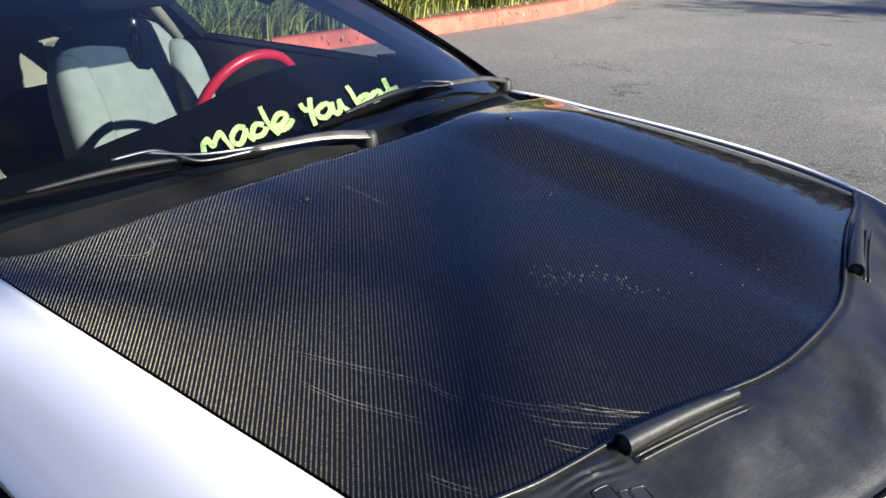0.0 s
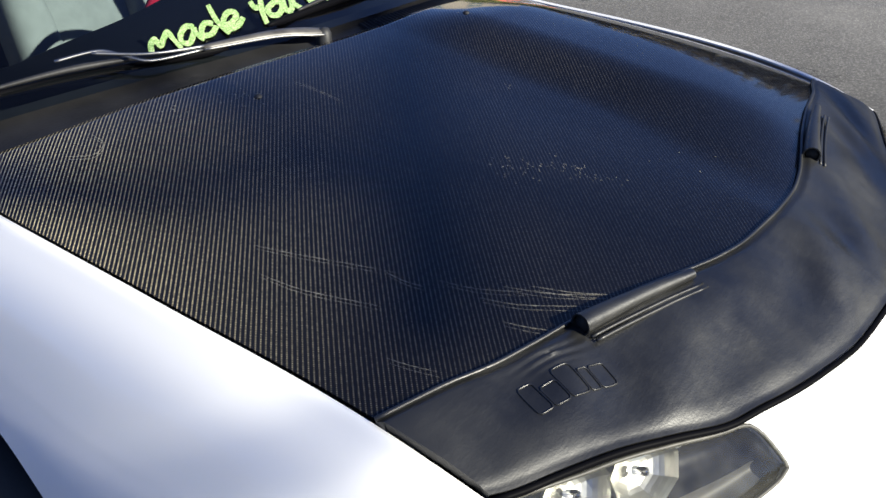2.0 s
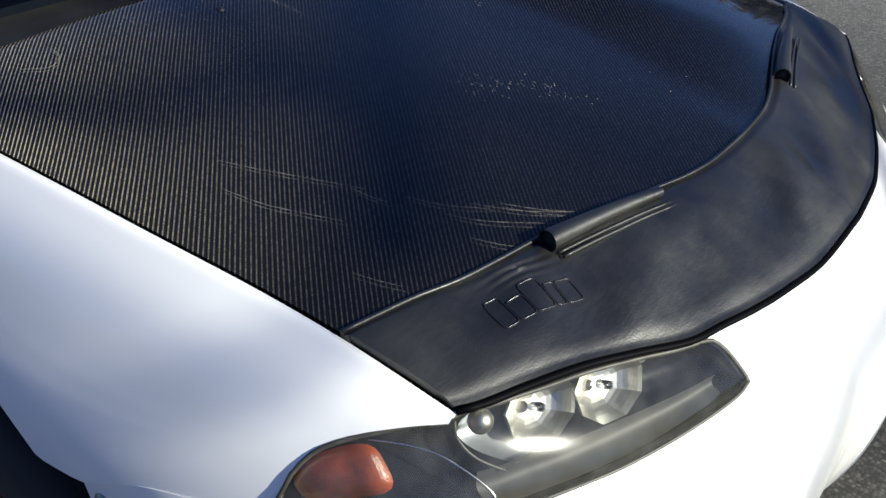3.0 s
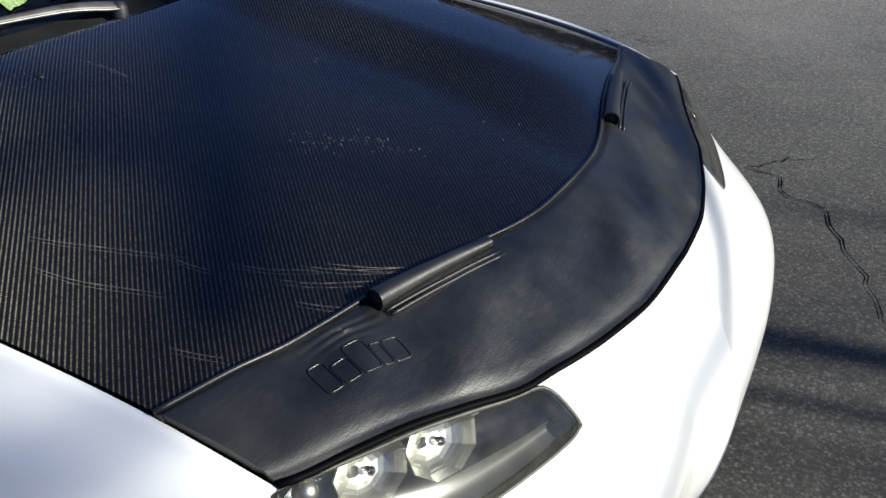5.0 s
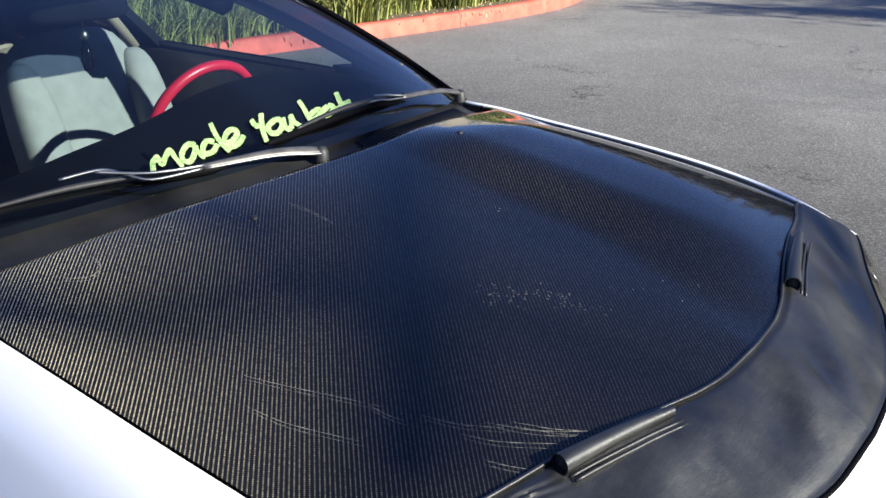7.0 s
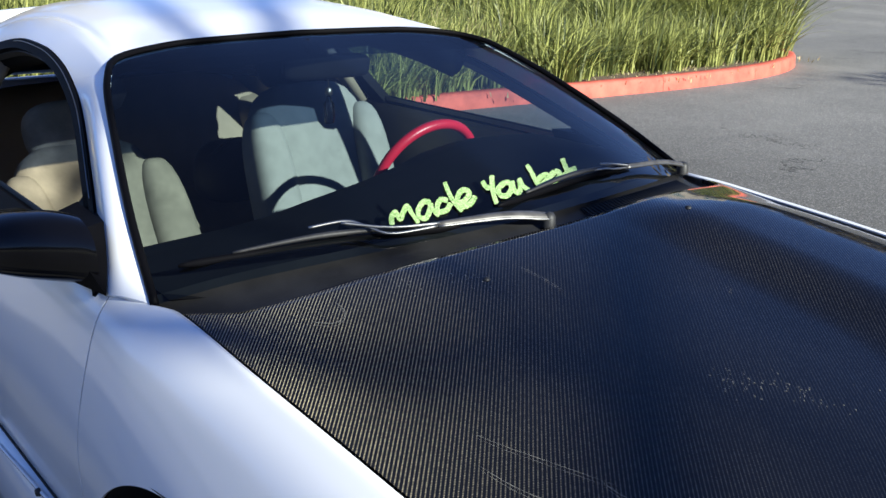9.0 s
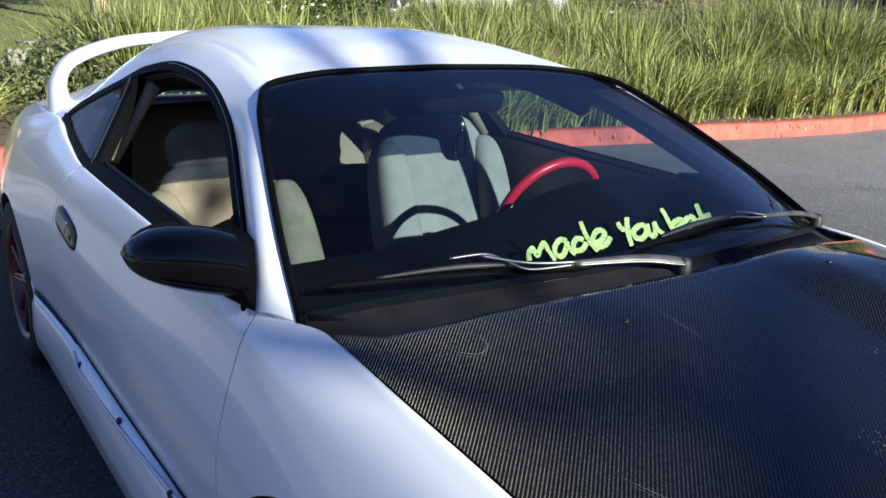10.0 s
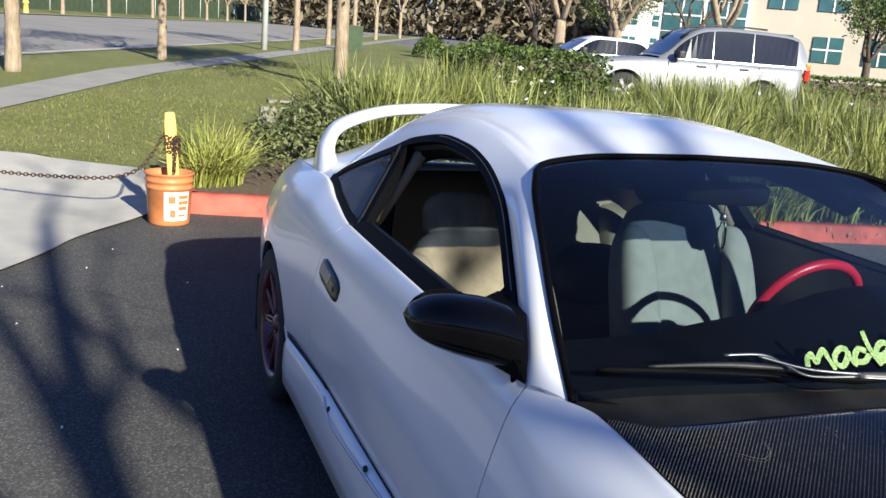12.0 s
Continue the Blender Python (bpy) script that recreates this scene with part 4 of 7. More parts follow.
def lettering():
    """Brush-like green lettering laid on the glass: each letter a few flat strokes with uneven edges."""
    hand = random.Random(11)
    for letter, strokes in BRUSH:
        sheets = []
        for k, stroke in enumerate(strokes):
            n = 6 * len(stroke)
            p = spline([(x, y, 0) for x, y in stroke], n)[:, :2]
            d = np.gradient(p, axis=0)
            d /= np.linalg.norm(d, axis=1)[:, None] + 1e-9
            # a broad pen held aslant
            w = 0.35 + 0.15 * np.abs(d @ np.array((0.80, 0.60))) + np.array([hand.uniform(-0.035, 0.035) for _ in range(n)])
            w[0] *= 0.72
            w[-1] *= 0.62
            side = np.stack([-d[:, 1], d[:, 0]], 1) * w[:, None]
            vs = [on_glass(x, y, 0.0036 + 0.0005 * k) for q in (p + side, p - side) for x, y in q]
            sheets.append((vs, [(i, i + 1, n + i + 1, n + i) for i in range(n - 1)]))
        thick(link("letter", *flip_to(merged(*sheets), (0.5, 0, 1)), GLITTER, windshield, "green glitter letter " + letter, smooth=False), 0.0006)


lettering()

# side windows, frames and trim
def in_side(x, z, side, lift=0.0):
    return (x, side * glass_y(z, lift), z)


def band(path, side, width, lift, depth, inward):
    """A flat trim band along a path of (x, z) in the side window's plane; inward: the way its width runs, per point."""
    a = np.array([in_side(x, z, side, lift) for x, z in path])
    b = np.array([in_side(x + i * width, z + j * width, side, lift) for (x, z), (i, j) in zip(path, inward)])
    n = np.array((0, side * 0.82, 0.57)) * depth
    v = np.concatenate([a, b, a - n, b - n])
    m = len(path)
    f = []
    for i in range(m - 1):
        for p, q in ((0, 1), (1, 3), (3, 2), (2, 0)):
            f.append((p * m + i, q * m + i, q * m + i + 1, p * m + i + 1))
    f += [(0, m, 3 * m, 2 * m), (m - 1, 2 * m - 1, 4 * m - 1, 3 * m - 1)]
    return list(v), f


def normals_in(path):
    p = np.array(path)
    t = np.gradient(p, axis=0)
    t /= np.linalg.norm(t, axis=1)[:, None]
    n = np.stack([t[:, 1], -t[:, 0]], 1)
    c = np.array((-1.3, 1.0))
    return np.where(((c - p) * n).sum(1)[:, None] > 0, n, -n)


for side in (-1, 1):
    xs = np.linspace(-0.418, -2.175, 60)
    top = [(x, float(win_z(x))) for x in xs]
    link("window_frame", *band(top, side, 0.023, 0.006, 0.02, normals_in(top)), FRAME, car, "black window frame", smooth=False)
    bead = [(x, z - 0.006) for x, z in top if -1.52 < x < -0.62]
    link("frame_bead", *tube([in_side(x, z, side, 0.0075) for x, z in bead], 0.0011, 5), STEEL, car, "thin worn bright bead along the window frame")
    inner = [(x, z - 0.012) for x, z in top if -1.70 < x < -0.44]
    link("door_seal", *band(inner, side, 0.022, -0.012, 0.02, normals_in(inner)), MATT, car, "black rubber door seal", smooth=False)
    belt = [(x, float(side_tables["z0"](x)) + 0.002) for x in np.linspace(-0.425, -1.66, 30)]
    link("belt_trim", *band(belt, side, 0.034, 0.008, 0.03, [(0, 1)] * 30), FRAME, car, "black belt trim below the window", smooth=False)
    low = [(x, float(side_tables["z0"](x)) + 0.002) for x in np.linspace(-1.66, -2.175, 20)]
    link("belt_trim", *band(low, side, 0.022, 0.007, 0.02, [(0, 1)] * 20), FRAME, car, "black trim below the quarter window", smooth=False)
    post = [(-1.665, 0.925), (-1.70, 0.99), (-1.745, 1.08), (-1.79, 1.155)]
    link("door_pillar", *band(post, side, 0.075, 0.004, 0.03, [(1, 0.12)] * 4), FRAME, car, "black door pillar", smooth=False)
    if side < 0:
        link("pillar_strip", *band([(x + 0.026, z) for x, z in post], side, 0.010, 0.010, 0.01, [(1, 0.12)] * 4), COWL, car, "thin grey metal strip", smooth=False)
    q = [(-1.67, 0.915), (-1.80, 0.918), (-1.95, 0.935), (-2.10, 0.957), (-2.175, 0.972)]
    vs = [in_side(x, z, side, 0.0) for x, z in q] + [in_side(x, float(win_z(x)) if x < -1.75 else 1.165, side, 0.0) for x, z in ((-1.79, 0), (-1.86, 0), (-1.97, 0), (-2.10, 0), (-2.178, 0))]
    link("quarter_window", *flip_to((vs, [(i, i + 1, i + 6, i + 5) for i in range(4)]), (0, side, 0.5)), TINT, car, "tinted quarter window glass", smooth=False).visible_shadow = False

# outside mirrors
top_of = curve((0.728, 0.985), (0.738, 0.998), (0.752, 1.006), (0.775, 1.014), (0.805, 1.018), (0.85, 1.017), (0.885, 1.010), (0.910, 0.998), (0.926, 0.985), (0.934, 0.968))
low_of = curve((0.728, 0.892), (0.75, 0.892), (0.80, 0.896), (0.84, 0.902), (0.885, 0.915), (0.910, 0.928), (0.926, 0.944), (0.934, 0.966))
mid_of = curve((0.728, -0.468), (0.76, -0.492), (0.80, -0.530), (0.86, -0.565), (0.934, -0.590))
for side in (-1, 1):
    mirror = new("outside_mirror")
    mirror.parent = car
    mirror["label"] = "glossy black outside mirror"
    m = 24
    along = 0.764 + (0.934 - 0.764) * (0.5 - 0.5 * np.cos(np.linspace(0, math.pi, 26)))
    vs = []
    for y in along:
        zt, zb, cx = float(top_of(y)), float(low_of(y)), float(mid_of(y))
        h, deep = (zt - zb) / 2, 0.022 + 0.55 * (zt - zb)
        for a in np.linspace(0, 2 * math.pi, m, endpoint=False):
            sx, sz = math.cos(a), math.sin(a)
            k = (abs(sx) ** 2.5 + abs(sz) ** 2.5) ** (-1 / 2.5)
            vs.append((cx + deep * k * sx * (1.0 if sx > 0 else 0.5), side * (y if side < 0 else 0.735 + (y - 0.728) * 0.85), (zt + zb) / 2 + h * k * sz))
    fs = [(i * m + j, i * m + (j + 1) % m, (i + 1) * m + (j + 1) % m, (i + 1) * m + j) for i in range(25) for j in range(m)]
    fs += [tuple(range(m)), tuple(range(25 * m, 26 * m))]
    if side > 0:
        fs = [f[::-1] for f in fs]
    if side > 0:
        vs = [(x - 0.07, y - 0.01, z - 0.035) for x, y, z in vs]
    link("mirror_housing", vs, fs, GLOSS, mirror)
    vs = [(x, glass_y(z) + 0.006, z) for x, z in ((-0.398, 0.897), (-0.70, 0.902), (-0.655, 1.012), (-0.62, 0.992), (-0.52, 0.948))]
    sail = [(x, side * (y + d), z) for d in (0.0, -0.02) for x, y, z in vs]
    fs = [(0, 1, 2, 3, 4), (9, 8, 7, 6, 5)] + [(i, (i + 1) % 5, (i + 1) % 5 + 5, i + 5) for i in range(5)]
    link("mirror_base", sail, fs, FRAME, mirror, smooth=False)
    mount = bmesh.new()
    dx, dz = (-0.07, -0.035) if side > 0 else (0.0, 0.0)
    for x, y, z in ((-0.485, 0.790, 0.985), (-0.590, 0.790, 0.990), (-0.590, 0.790, 0.904), (-0.475, 0.790, 0.902), (-0.520, 0.700, 0.985), (-0.68, 0.700, 0.985), (-0.70, 0.757, 0.895), (-0.545, 0.779, 0.884), (-0.381, 0.766, 0.897), (-0.41, 0.756, 0.918)):
        mount.verts.new((x + dx, side * y, z + dz))
    bmesh.ops.convex_hull(mount, input=mount.verts)
    part("mirror_mount", mount, FRAME, mirror, "black triangular mirror mount")
    link("mirror_glass", *moved(lathe([(0.0, 0.0), (0.045, 0.0)], 20), Matrix.Translation((-0.632 - 0.07 * (side > 0), side * 0.845 - 0.01 * (side > 0), 0.962 - 0.035 * (side > 0))) @ pose(0, 0, 0, 0, -90, 0) @ Matrix.Diagonal((1, 1.6, 1, 1))), CHROME, mirror)

def puffy(sx, sy, sz, m, e=3.2, n=20, waist=0.0):
    """A rounded cushion."""
    vs = []
    for i in range(n + 1):
        b = math.pi * (i / n - 0.5)
        for j in range(2 * n):
            a = math.pi * j / n
            x, y, z = math.cos(b) * math.cos(a), math.cos(b) * math.sin(a), math.sin(b)
            k = (abs(x) ** e + abs(y) ** e + abs(z) ** e) ** (-1 / e)
            w = 1 - waist * (0.5 + 0.5 * z * k)
            vs.append(m @ Vector((sx / 2 * x * k, sy / 2 * y * k * w, sz / 2 * z * k)))
    fs = [(i * 2 * n + j, i * 2 * n + (j + 1) % (2 * n), (i + 1) * 2 * n + (j + 1) % (2 * n), (i + 1) * 2 * n + j) for i in range(n) for j in range(2 * n)]
    return vs, fs


def puffy_at(m, sx, sy, sz):
    return puffy(sx, sy, sz, m, 4.0, 12)


# sills, bolts, handles, flaps
for side in (-1, 1):
    sill = new("side_skirt")
    sill.parent = car
    sill["label"] = "white side skirt held by dark bolts"
    xs = np.linspace(-2.12, -0.42, 40)
    y3 = side_tables["y3"](xs)
    taper = np.clip((xs + 2.13) / 0.06, 0.2, 1) * np.clip((-0.40 - xs) / 0.06, 0.2, 1)
    prof = [(-0.004, 0.438), (0.014, 0.432), (0.024, 0.405), (0.028, 0.30), (0.022, 0.235), (-0.05, 0.195)]
    top = lambda x: -0.03 * np.clip((-1.55 - x) / 0.5, 0, 1)
    vs = np.stack([np.stack([xs, side * (y3 + d * taper), z + top(xs) * (z > 0.36)], -1) for d, z in prof], 1).reshape(-1, 3)
    link("skirt_panel", *flip_to((vs, faces_of(40, 6)), (0, side, 0)), WHITE, sill)
    for x, z in ((-1.40, 0.418), (-1.00, 0.430), (-0.62, 0.436)):
        link("bolt", *moved(lathe([(0, 0.006), (0.007, 0.005), (0.009, 0.0), (0.009, -0.004)], 8), Matrix.Translation((x, side * (float(side_tables["y3"](x)) + 0.019), z)) @ pose(0, 0, 0, -90 * side, 0, 0)), MATT, sill, "dark bolt")
    lower = spline([(x, side * (float(side_tables["y3"](x)) + d), z) for x, z, d in ((-1.47, 0.425, 0.018), (-1.40, 0.402, 0.0245), (-1.28, 0.396, 0.0255), (-1.00, 0.412, 0.0225), (-0.70, 0.428, 0.0165), (-0.55, 0.434, 0.012))], 40)
    link("lower_joint", *tube(lower, 0.0022, 5), DARK, sill, "dark joint of the bolted flange")
    link("flange_lip", *tube(lower + (0, side * 0.001, 0.006), 0.0034, 6), WHITE, sill, "raised white flange lip")
    wedge = np.linspace(-2.08, -1.50, 16)
    link("end_gap", *tube(np.stack([wedge, side * (side_tables["y3"](wedge) + 0.004), 0.441 + top(wedge)], -1), np.linspace(0.0075, 0.003, 16), 6), DARK, sill, "dark gap behind the skirt's end")
    link("shadow_groove", *tube(np.stack([xs, side * (y3 + 0.001), 0.441 + top(xs)], -1), 0.0028, 5), DARK, sill, "dark joint above the skirt")
    handle = new("door_handle")
    handle.parent = car
    handle["label"] = "recessed black door handle with bright flap"
    hx, hz = -1.61, 0.750
    m = Matrix.Translation((hx, side * (float(flank(np.array(hx), v_at(np.array(hx), np.array(hz)))[1]) - 0.006), hz)) @ pose(0, 0, 0, 0, 8, 0) @ pose(0, 0, 0, 14 * side, 0, 0)
    def soft(sx, sy, sz, at, bev):
        bm = box_bm(sx, sy, sz, at, bev, 3)
        bmesh.ops.transform(bm, matrix=m, verts=bm.verts)
        return bm
    link("recess", *puffy_at(m, 0.250, 0.032, 0.070), BLACK, handle)
    part("flap", soft(0.115, 0.008, 0.036, (-0.040, side * 0.0140, 0.004), 0.003), STEEL, handle, "bright metal handle flap", smooth=True)
    part("lock", soft(0.022, 0.006, 0.018, (0.070, side * 0.0135, -0.002), 0.002), MATT, handle)
    part("mud_flap", box_bm(0.012, 0.20, 0.26, (-2.875, side * 0.755, 0.30), 0.004), MATT, car, "black rear mud flap")

# scratches and flecks in the hood's clear coat, and its two washer nozzles
def hood_line(pts, n=16):
    p = spline([(x, y, 0) for x, y in pts], n)
    return [(x, y, float(hood_z(x, y)) + 0.0004) for x, y, _ in p]


for line, r in ((((0.466, -0.501), (0.49, -0.499), (0.513, -0.492)), 0.0007), (((0.578, -0.425), (0.629, -0.389), (0.680, -0.331)), 0.0006), (((0.571, -0.461), (0.612, -0.435), (0.669, -0.374)), 0.0006),
                (((0.611, -0.475), (0.637, -0.460), (0.660, -0.442)), 0.0007), (((0.556, -0.609), (0.58, -0.600), (0.606, -0.587)), 0.0006),
                (((0.316, -0.566), (0.371, -0.544), (0.480, -0.491)), 0.0004), (((-0.024, -0.589), (0.005, -0.565), (-0.008, -0.540), (-0.038, -0.535)), 0.0006), (((0.039, -0.220), (0.085, -0.214), (0.132, -0.212)), 0.0004),
                (((0.60, -0.40), (0.64, -0.372), (0.672, -0.34)), 0.0006), (((0.52, -0.47), (0.56, -0.45), (0.60, -0.415)), 0.0005), (((0.36, -0.60), (0.42, -0.588), (0.50, -0.552)), 0.0005)):
    fade = np.abs(np.sin(np.linspace(0, math.pi, 16))) ** 0.6 * (0.55 + 0.45 * np.sin(np.arange(16) * 2.3))
    link("scratch", *tube(hood_line(line), 0.00008 + 0.62 * r * fade, 5, 0.4), SCUFF, hood, "pale scratch in the clear coat")
    link("scratch", *tube(hood_line([(x + 0.006, y - 0.004) for x, y in line]), 0.00006 + 0.35 * r * fade[::-1], 5, 0.4), SCUFF, hood, "pale scratch in the clear coat")
flecks = random.Random(5)
for cx, cy, spread, count in ((0.430, -0.185, 0.020, 34), (0.468, -0.140, 0.016, 22), (0.510, -0.118, 0.014, 22), (0.552, -0.103, 0.012, 8), (0.265, 0.058, 0.010, 5), (0.02, -0.33, 0.024, 26), (-0.01, -0.42, 0.02, 12), (0.60, 0.02, 0.05, 6)):
    for k in range(count):
        x, y = cx + flecks.gauss(0, spread), cy + flecks.gauss(0, spread * 0.8)
        a, d = flecks.uniform(-0.6, 0.6), flecks.uniform(0.001, 0.005)
        link("fleck", *tube(hood_line(((x, y), (x + d * math.cos(a), y + d * math.sin(a))), 3), (0.0001, flecks.uniform(0.0003, 0.0008), 0.0001), 5, 0.4), SCUFF, hood)
for y in (-0.30, 0.248):
    link("washer_nozzle", *moved(lathe([(0.0, 0.004), (0.005, 0.003), (0.007, 0.0), (0.007, -0.006)], 10), Matrix.Translation((0.045, y, float(hood_z(0.045, y))))), MATT, hood, "small black washer nozzle")

# hood cover of black vinyl
bra_back = curve((0, 0.756), (0.1, 0.750), (0.163, 0.739), (0.22, 0.723), (0.3, 0.699), (0.435, 0.666), (0.483, 0.657), (0.549, 0.643), (0.604, 0.625), (0.658, 0.611), (0.70, 0.600))


def cover_surface(u, v):
    k = np.abs(v)
    a = bra_back(0.690 * k)
    b = hood_front(0.663 * k) + 0.006
    x = a + (b - a) * np.clip(u, 0, 1)
    y = v * (edge_y(np.minimum(x, 0.76)) + 0.003)
    w = np.clip(u, 0, 1)
    near = lambda c, r: np.clip(1 - np.abs(v - c) / r, 0, 1)
    ripple = 0.0009 * np.sin(math.pi * w) ** 0.7 * np.sin(38 * v + 9 * u) * np.sin(11 * v - 5 * u)
    ripple = ripple + 0.0046 * np.clip(6 - 6 * np.abs(v), 0, 1) * np.sin(math.pi * w) * np.sin(17 * v + 6 * u + 1.5 * np.sin(9 * v))
    # folds gathered beside the rolled flap, and a few creases over the lamp
    ripple = ripple + 0.0018 * np.sin(88 * u + 20 * v + 2.0 * np.sin(31 * v)) * np.clip(1 - np.abs(u - 0.16) / 0.16, 0, 1) * near(-0.72, 0.09)
    ripple = ripple + 0.0009 * np.sin(70 * v + 9 * np.sin(6 * v) + 14 * u) * np.clip(1 - np.abs(u - 0.86) * 9, 0, 1) * near(-0.50, 0.14)
    ripple = ripple - 0.006 * np.clip((w - 0.84) / 0.16, 0, 1) ** 2
    return x, y, hood_z(np.minimum(x, b - 0.006), y) + 0.007 * np.clip(u * 12, 0.3, 1) + ripple


cover = link("hood_cover", *sheet(cover_surface, 64, 380, 1, (0.3, 0, 1), (0, 1), (-1, 1)), VINYL, car, "black vinyl hood front cover with rolled flaps")
thick(cover, 0.010)
vv = np.linspace(-1, 1, 90)
link("rear_piping", *tube([np.array(cover_surface(np.array(0.0), np.array(v))) + (0, 0, 0.002) for v in vv], 0.0028, 6), VINYL, cover, "stitched rear edge piping")
link("front_piping", *tube([np.array(cover_surface(np.array(1.0), np.array(v))) + (0.003, 0, -0.005) for v in vv], 0.0042, 6), FRAME, cover, "black front edge piping")
for side in (-1, 1):
    ys = np.linspace(-0.425, -0.235, 16) if side < 0 else np.linspace(0.215, 0.425, 16)
    line = np.array([(float(bra_back(abs(y))) + 0.014, y, float(hood_z(float(bra_back(abs(y))) + 0.014, y)) + 0.0135) for y in ys])
    vs, fs = tube(line, np.linspace(0.0118, 0.0048, 16), 12, caps=False)
    thick(link("rolled_flap", vs, fs, VINYL, cover, "rolled open vinyl flap"), 0.002)
    link("flap_throat", *tube(line[:3] + (0, 0.004, 0), 0.0105, 10), DARK, cover)
    strip = np.array([(float(bra_back(abs(y))) + 0.029, y, float(hood_z(float(bra_back(abs(y))) + 0.029, y)) + 0.009) for y in ys])
    for d in (0.0, 0.007):
        link("flap_stitching", *tube(strip + (d, 0, -d * 0.3), 0.0022, 5), VINYL, cover, "raised stitched seam")
# the maker's mark, raised as plain shapes
def on_cover(x, y, lift):
    v = y / (float(edge_y(min(x, 0.76))) + 0.003)
    a, b = float(bra_back(0.690 * abs(v))), float(hood_front(0.663 * abs(v))) + 0.006
    return x, y, float(cover_surface(np.array((x - a) / (b - a)), np.array(v))[2]) + lift


for a, w, h, round_ in ((0.0, 0.020, 0.036, 9), (0.022, 0.022, 0.026, 9), (0.046, 0.026, 0.037, 9), (0.074, 0.014, 0.026, 9), (0.090, 0.023, 0.026, 9)):
    for grow, r_line in ((1.0, 0.0011),):
        ring = []
        for t in np.linspace(0, 2 * math.pi, 28, endpoint=False):
            c, s = math.cos(t), math.sin(t)
            r = (abs(c) ** round_ + abs(s) ** round_) ** (-1 / round_) * grow
            along, up_ = a + w / 2 + r * c * w / 2 + 0.004, r * s * h / 2 + h / 2
            x, y = 0.712 + along * 0.285 - up_ * 0.97, -0.563 + along * 0.958 + up_ * 0.26
            ring.append(on_cover(x, y, 0.0004))
        link("raised_mark", *tube(ring, r_line, 5, closed=True), VINYL, cover, "raised plain mark in the vinyl")

# headlights
for side in (-1, 1):
    lamp = new("headlight")
    lamp.parent = car
    lamp["label"] = "hazed clear headlight with chrome reflectors and amber indicator"

    def in_lamp(q, t, depth):
        """A place in the lamp: q along the front, t from its upper to its lower edge, depth behind the lens."""
        x, y, z = front(q, lamp_high(q) + (lamp_low(q) - lamp_high(q)) * t)
        return np.stack([x - 0.80 * depth, side * (y - 0.30 * depth), z - 0.50 * depth], -1)

    def lamp_sheet(q0, q1, t0, t1, depth, nq=44, nt=16, bow=0.0, cut=0.0):
        qq, tt = np.meshgrid(q0 + (q1 - q0) * (0.5 - 0.5 * np.cos(np.linspace(0, math.pi, nq))), np.linspace(t0, t1, nt), indexing="ij")
        flat = (qq - q0) / (q1 - q0)
        tt = t0 + (tt - t0) * (1 - cut * (1 - flat) ** 2)
        qq = qq - bow * flat**4 * (2 * (tt - t0) / (t1 - t0) - 1) ** 2
        return flip_to((in_lamp(qq, tt, depth(flat, (tt - t0) / (t1 - t0))).reshape(-1, 3), faces_of(nq, nt)), (1, side * 0.4, 0.5))

    lens_sh = lamp_sheet(LAMP_IN + 0.001, LAMP_OUT - 0.001, 0, 1, lambda q, t: -0.008 * np.sin(math.pi * t) ** 0.6 * np.sin(math.pi * q) ** 0.3)
    lens = link("lens", *lens_sh, LENS, lamp, "clear slightly hazed lens")
    lens.visible_shadow = False
    edge = np.array(lens_sh[0]).reshape(44, 16, 3)
    link("lens_seal", *tube(np.concatenate([edge[:, 0], edge[::-1, -1]]), 0.0026, 6, closed=True), DULLSEAL, lamp, "yellowed grey lens rim")
    link("housing", *lamp_sheet(LAMP_IN + 0.001, LAMP_OUT - 0.001, 0, 1, lambda q, t: 0.075 * (np.sin(math.pi * t) * np.sin(math.pi * q)) ** 0.4), BLACK, lamp, "dark lamp housing")
    link("reflector_panel", *lamp_sheet(0.385, 0.592, 0.03, 0.70, bow=0.030, cut=0.75, depth=lambda q, t: 0.016 + 0.030 * np.sin(math.pi * np.clip(t, 0, 1)) ** 0.6 + 0.012 * np.sin(math.pi * q)), REFLECT, lamp, "silvery reflector panel")
    link("lower_bezel", *lamp_sheet(0.330, 0.600, 0.66, 0.97, lambda q, t: 0.014 + 0.012 * np.sin(math.pi * t)), DULLBEZEL, lamp, "grey lower bezel")
    link("side_bezel", *lamp_sheet(0.603, 0.740, 0.04, 0.96, lambda q, t: 0.030 + 0.012 * np.sin(math.pi * t)), BLACK, lamp, "dark gloss bezel")
    aim_ = Vector((0.80, side * 0.22, 0.50)).to_track_quat("Z", "Y").to_matrix().to_4x4()
    for q0, t0, r0 in ((0.515, 0.30, 0.038), (0.440, 0.32, 0.041)):
        c = Matrix.Translation(in_lamp(np.array(q0), np.array(t0), np.array(0.022))) @ aim_
        link("reflector_bowl", *moved(lathe([(r0 * math.sin(a), -0.75 * r0 * math.cos(a)) for a in np.linspace(0.05, 1.5, 10)], 9), c @ Matrix.Diagonal((1.25, 0.95, 1, 1))), LAMPCHROME, lamp, "faceted chrome reflector bowl", smooth=False)
        link("bulb", *moved(lathe([(0.0, 0.000), (0.005, -0.003), (0.006, -0.02)], 10), c), CHROME, lamp)
    marker = [in_lamp(np.array(0.582), np.array(0.20), np.array(0.012))]
    link("marker_bulb", *puffy(0.026, 0.026, 0.026, Matrix.Translation(marker[0]), 2.0, 10), LAMPCHROME, lamp, "small round marker bulb")
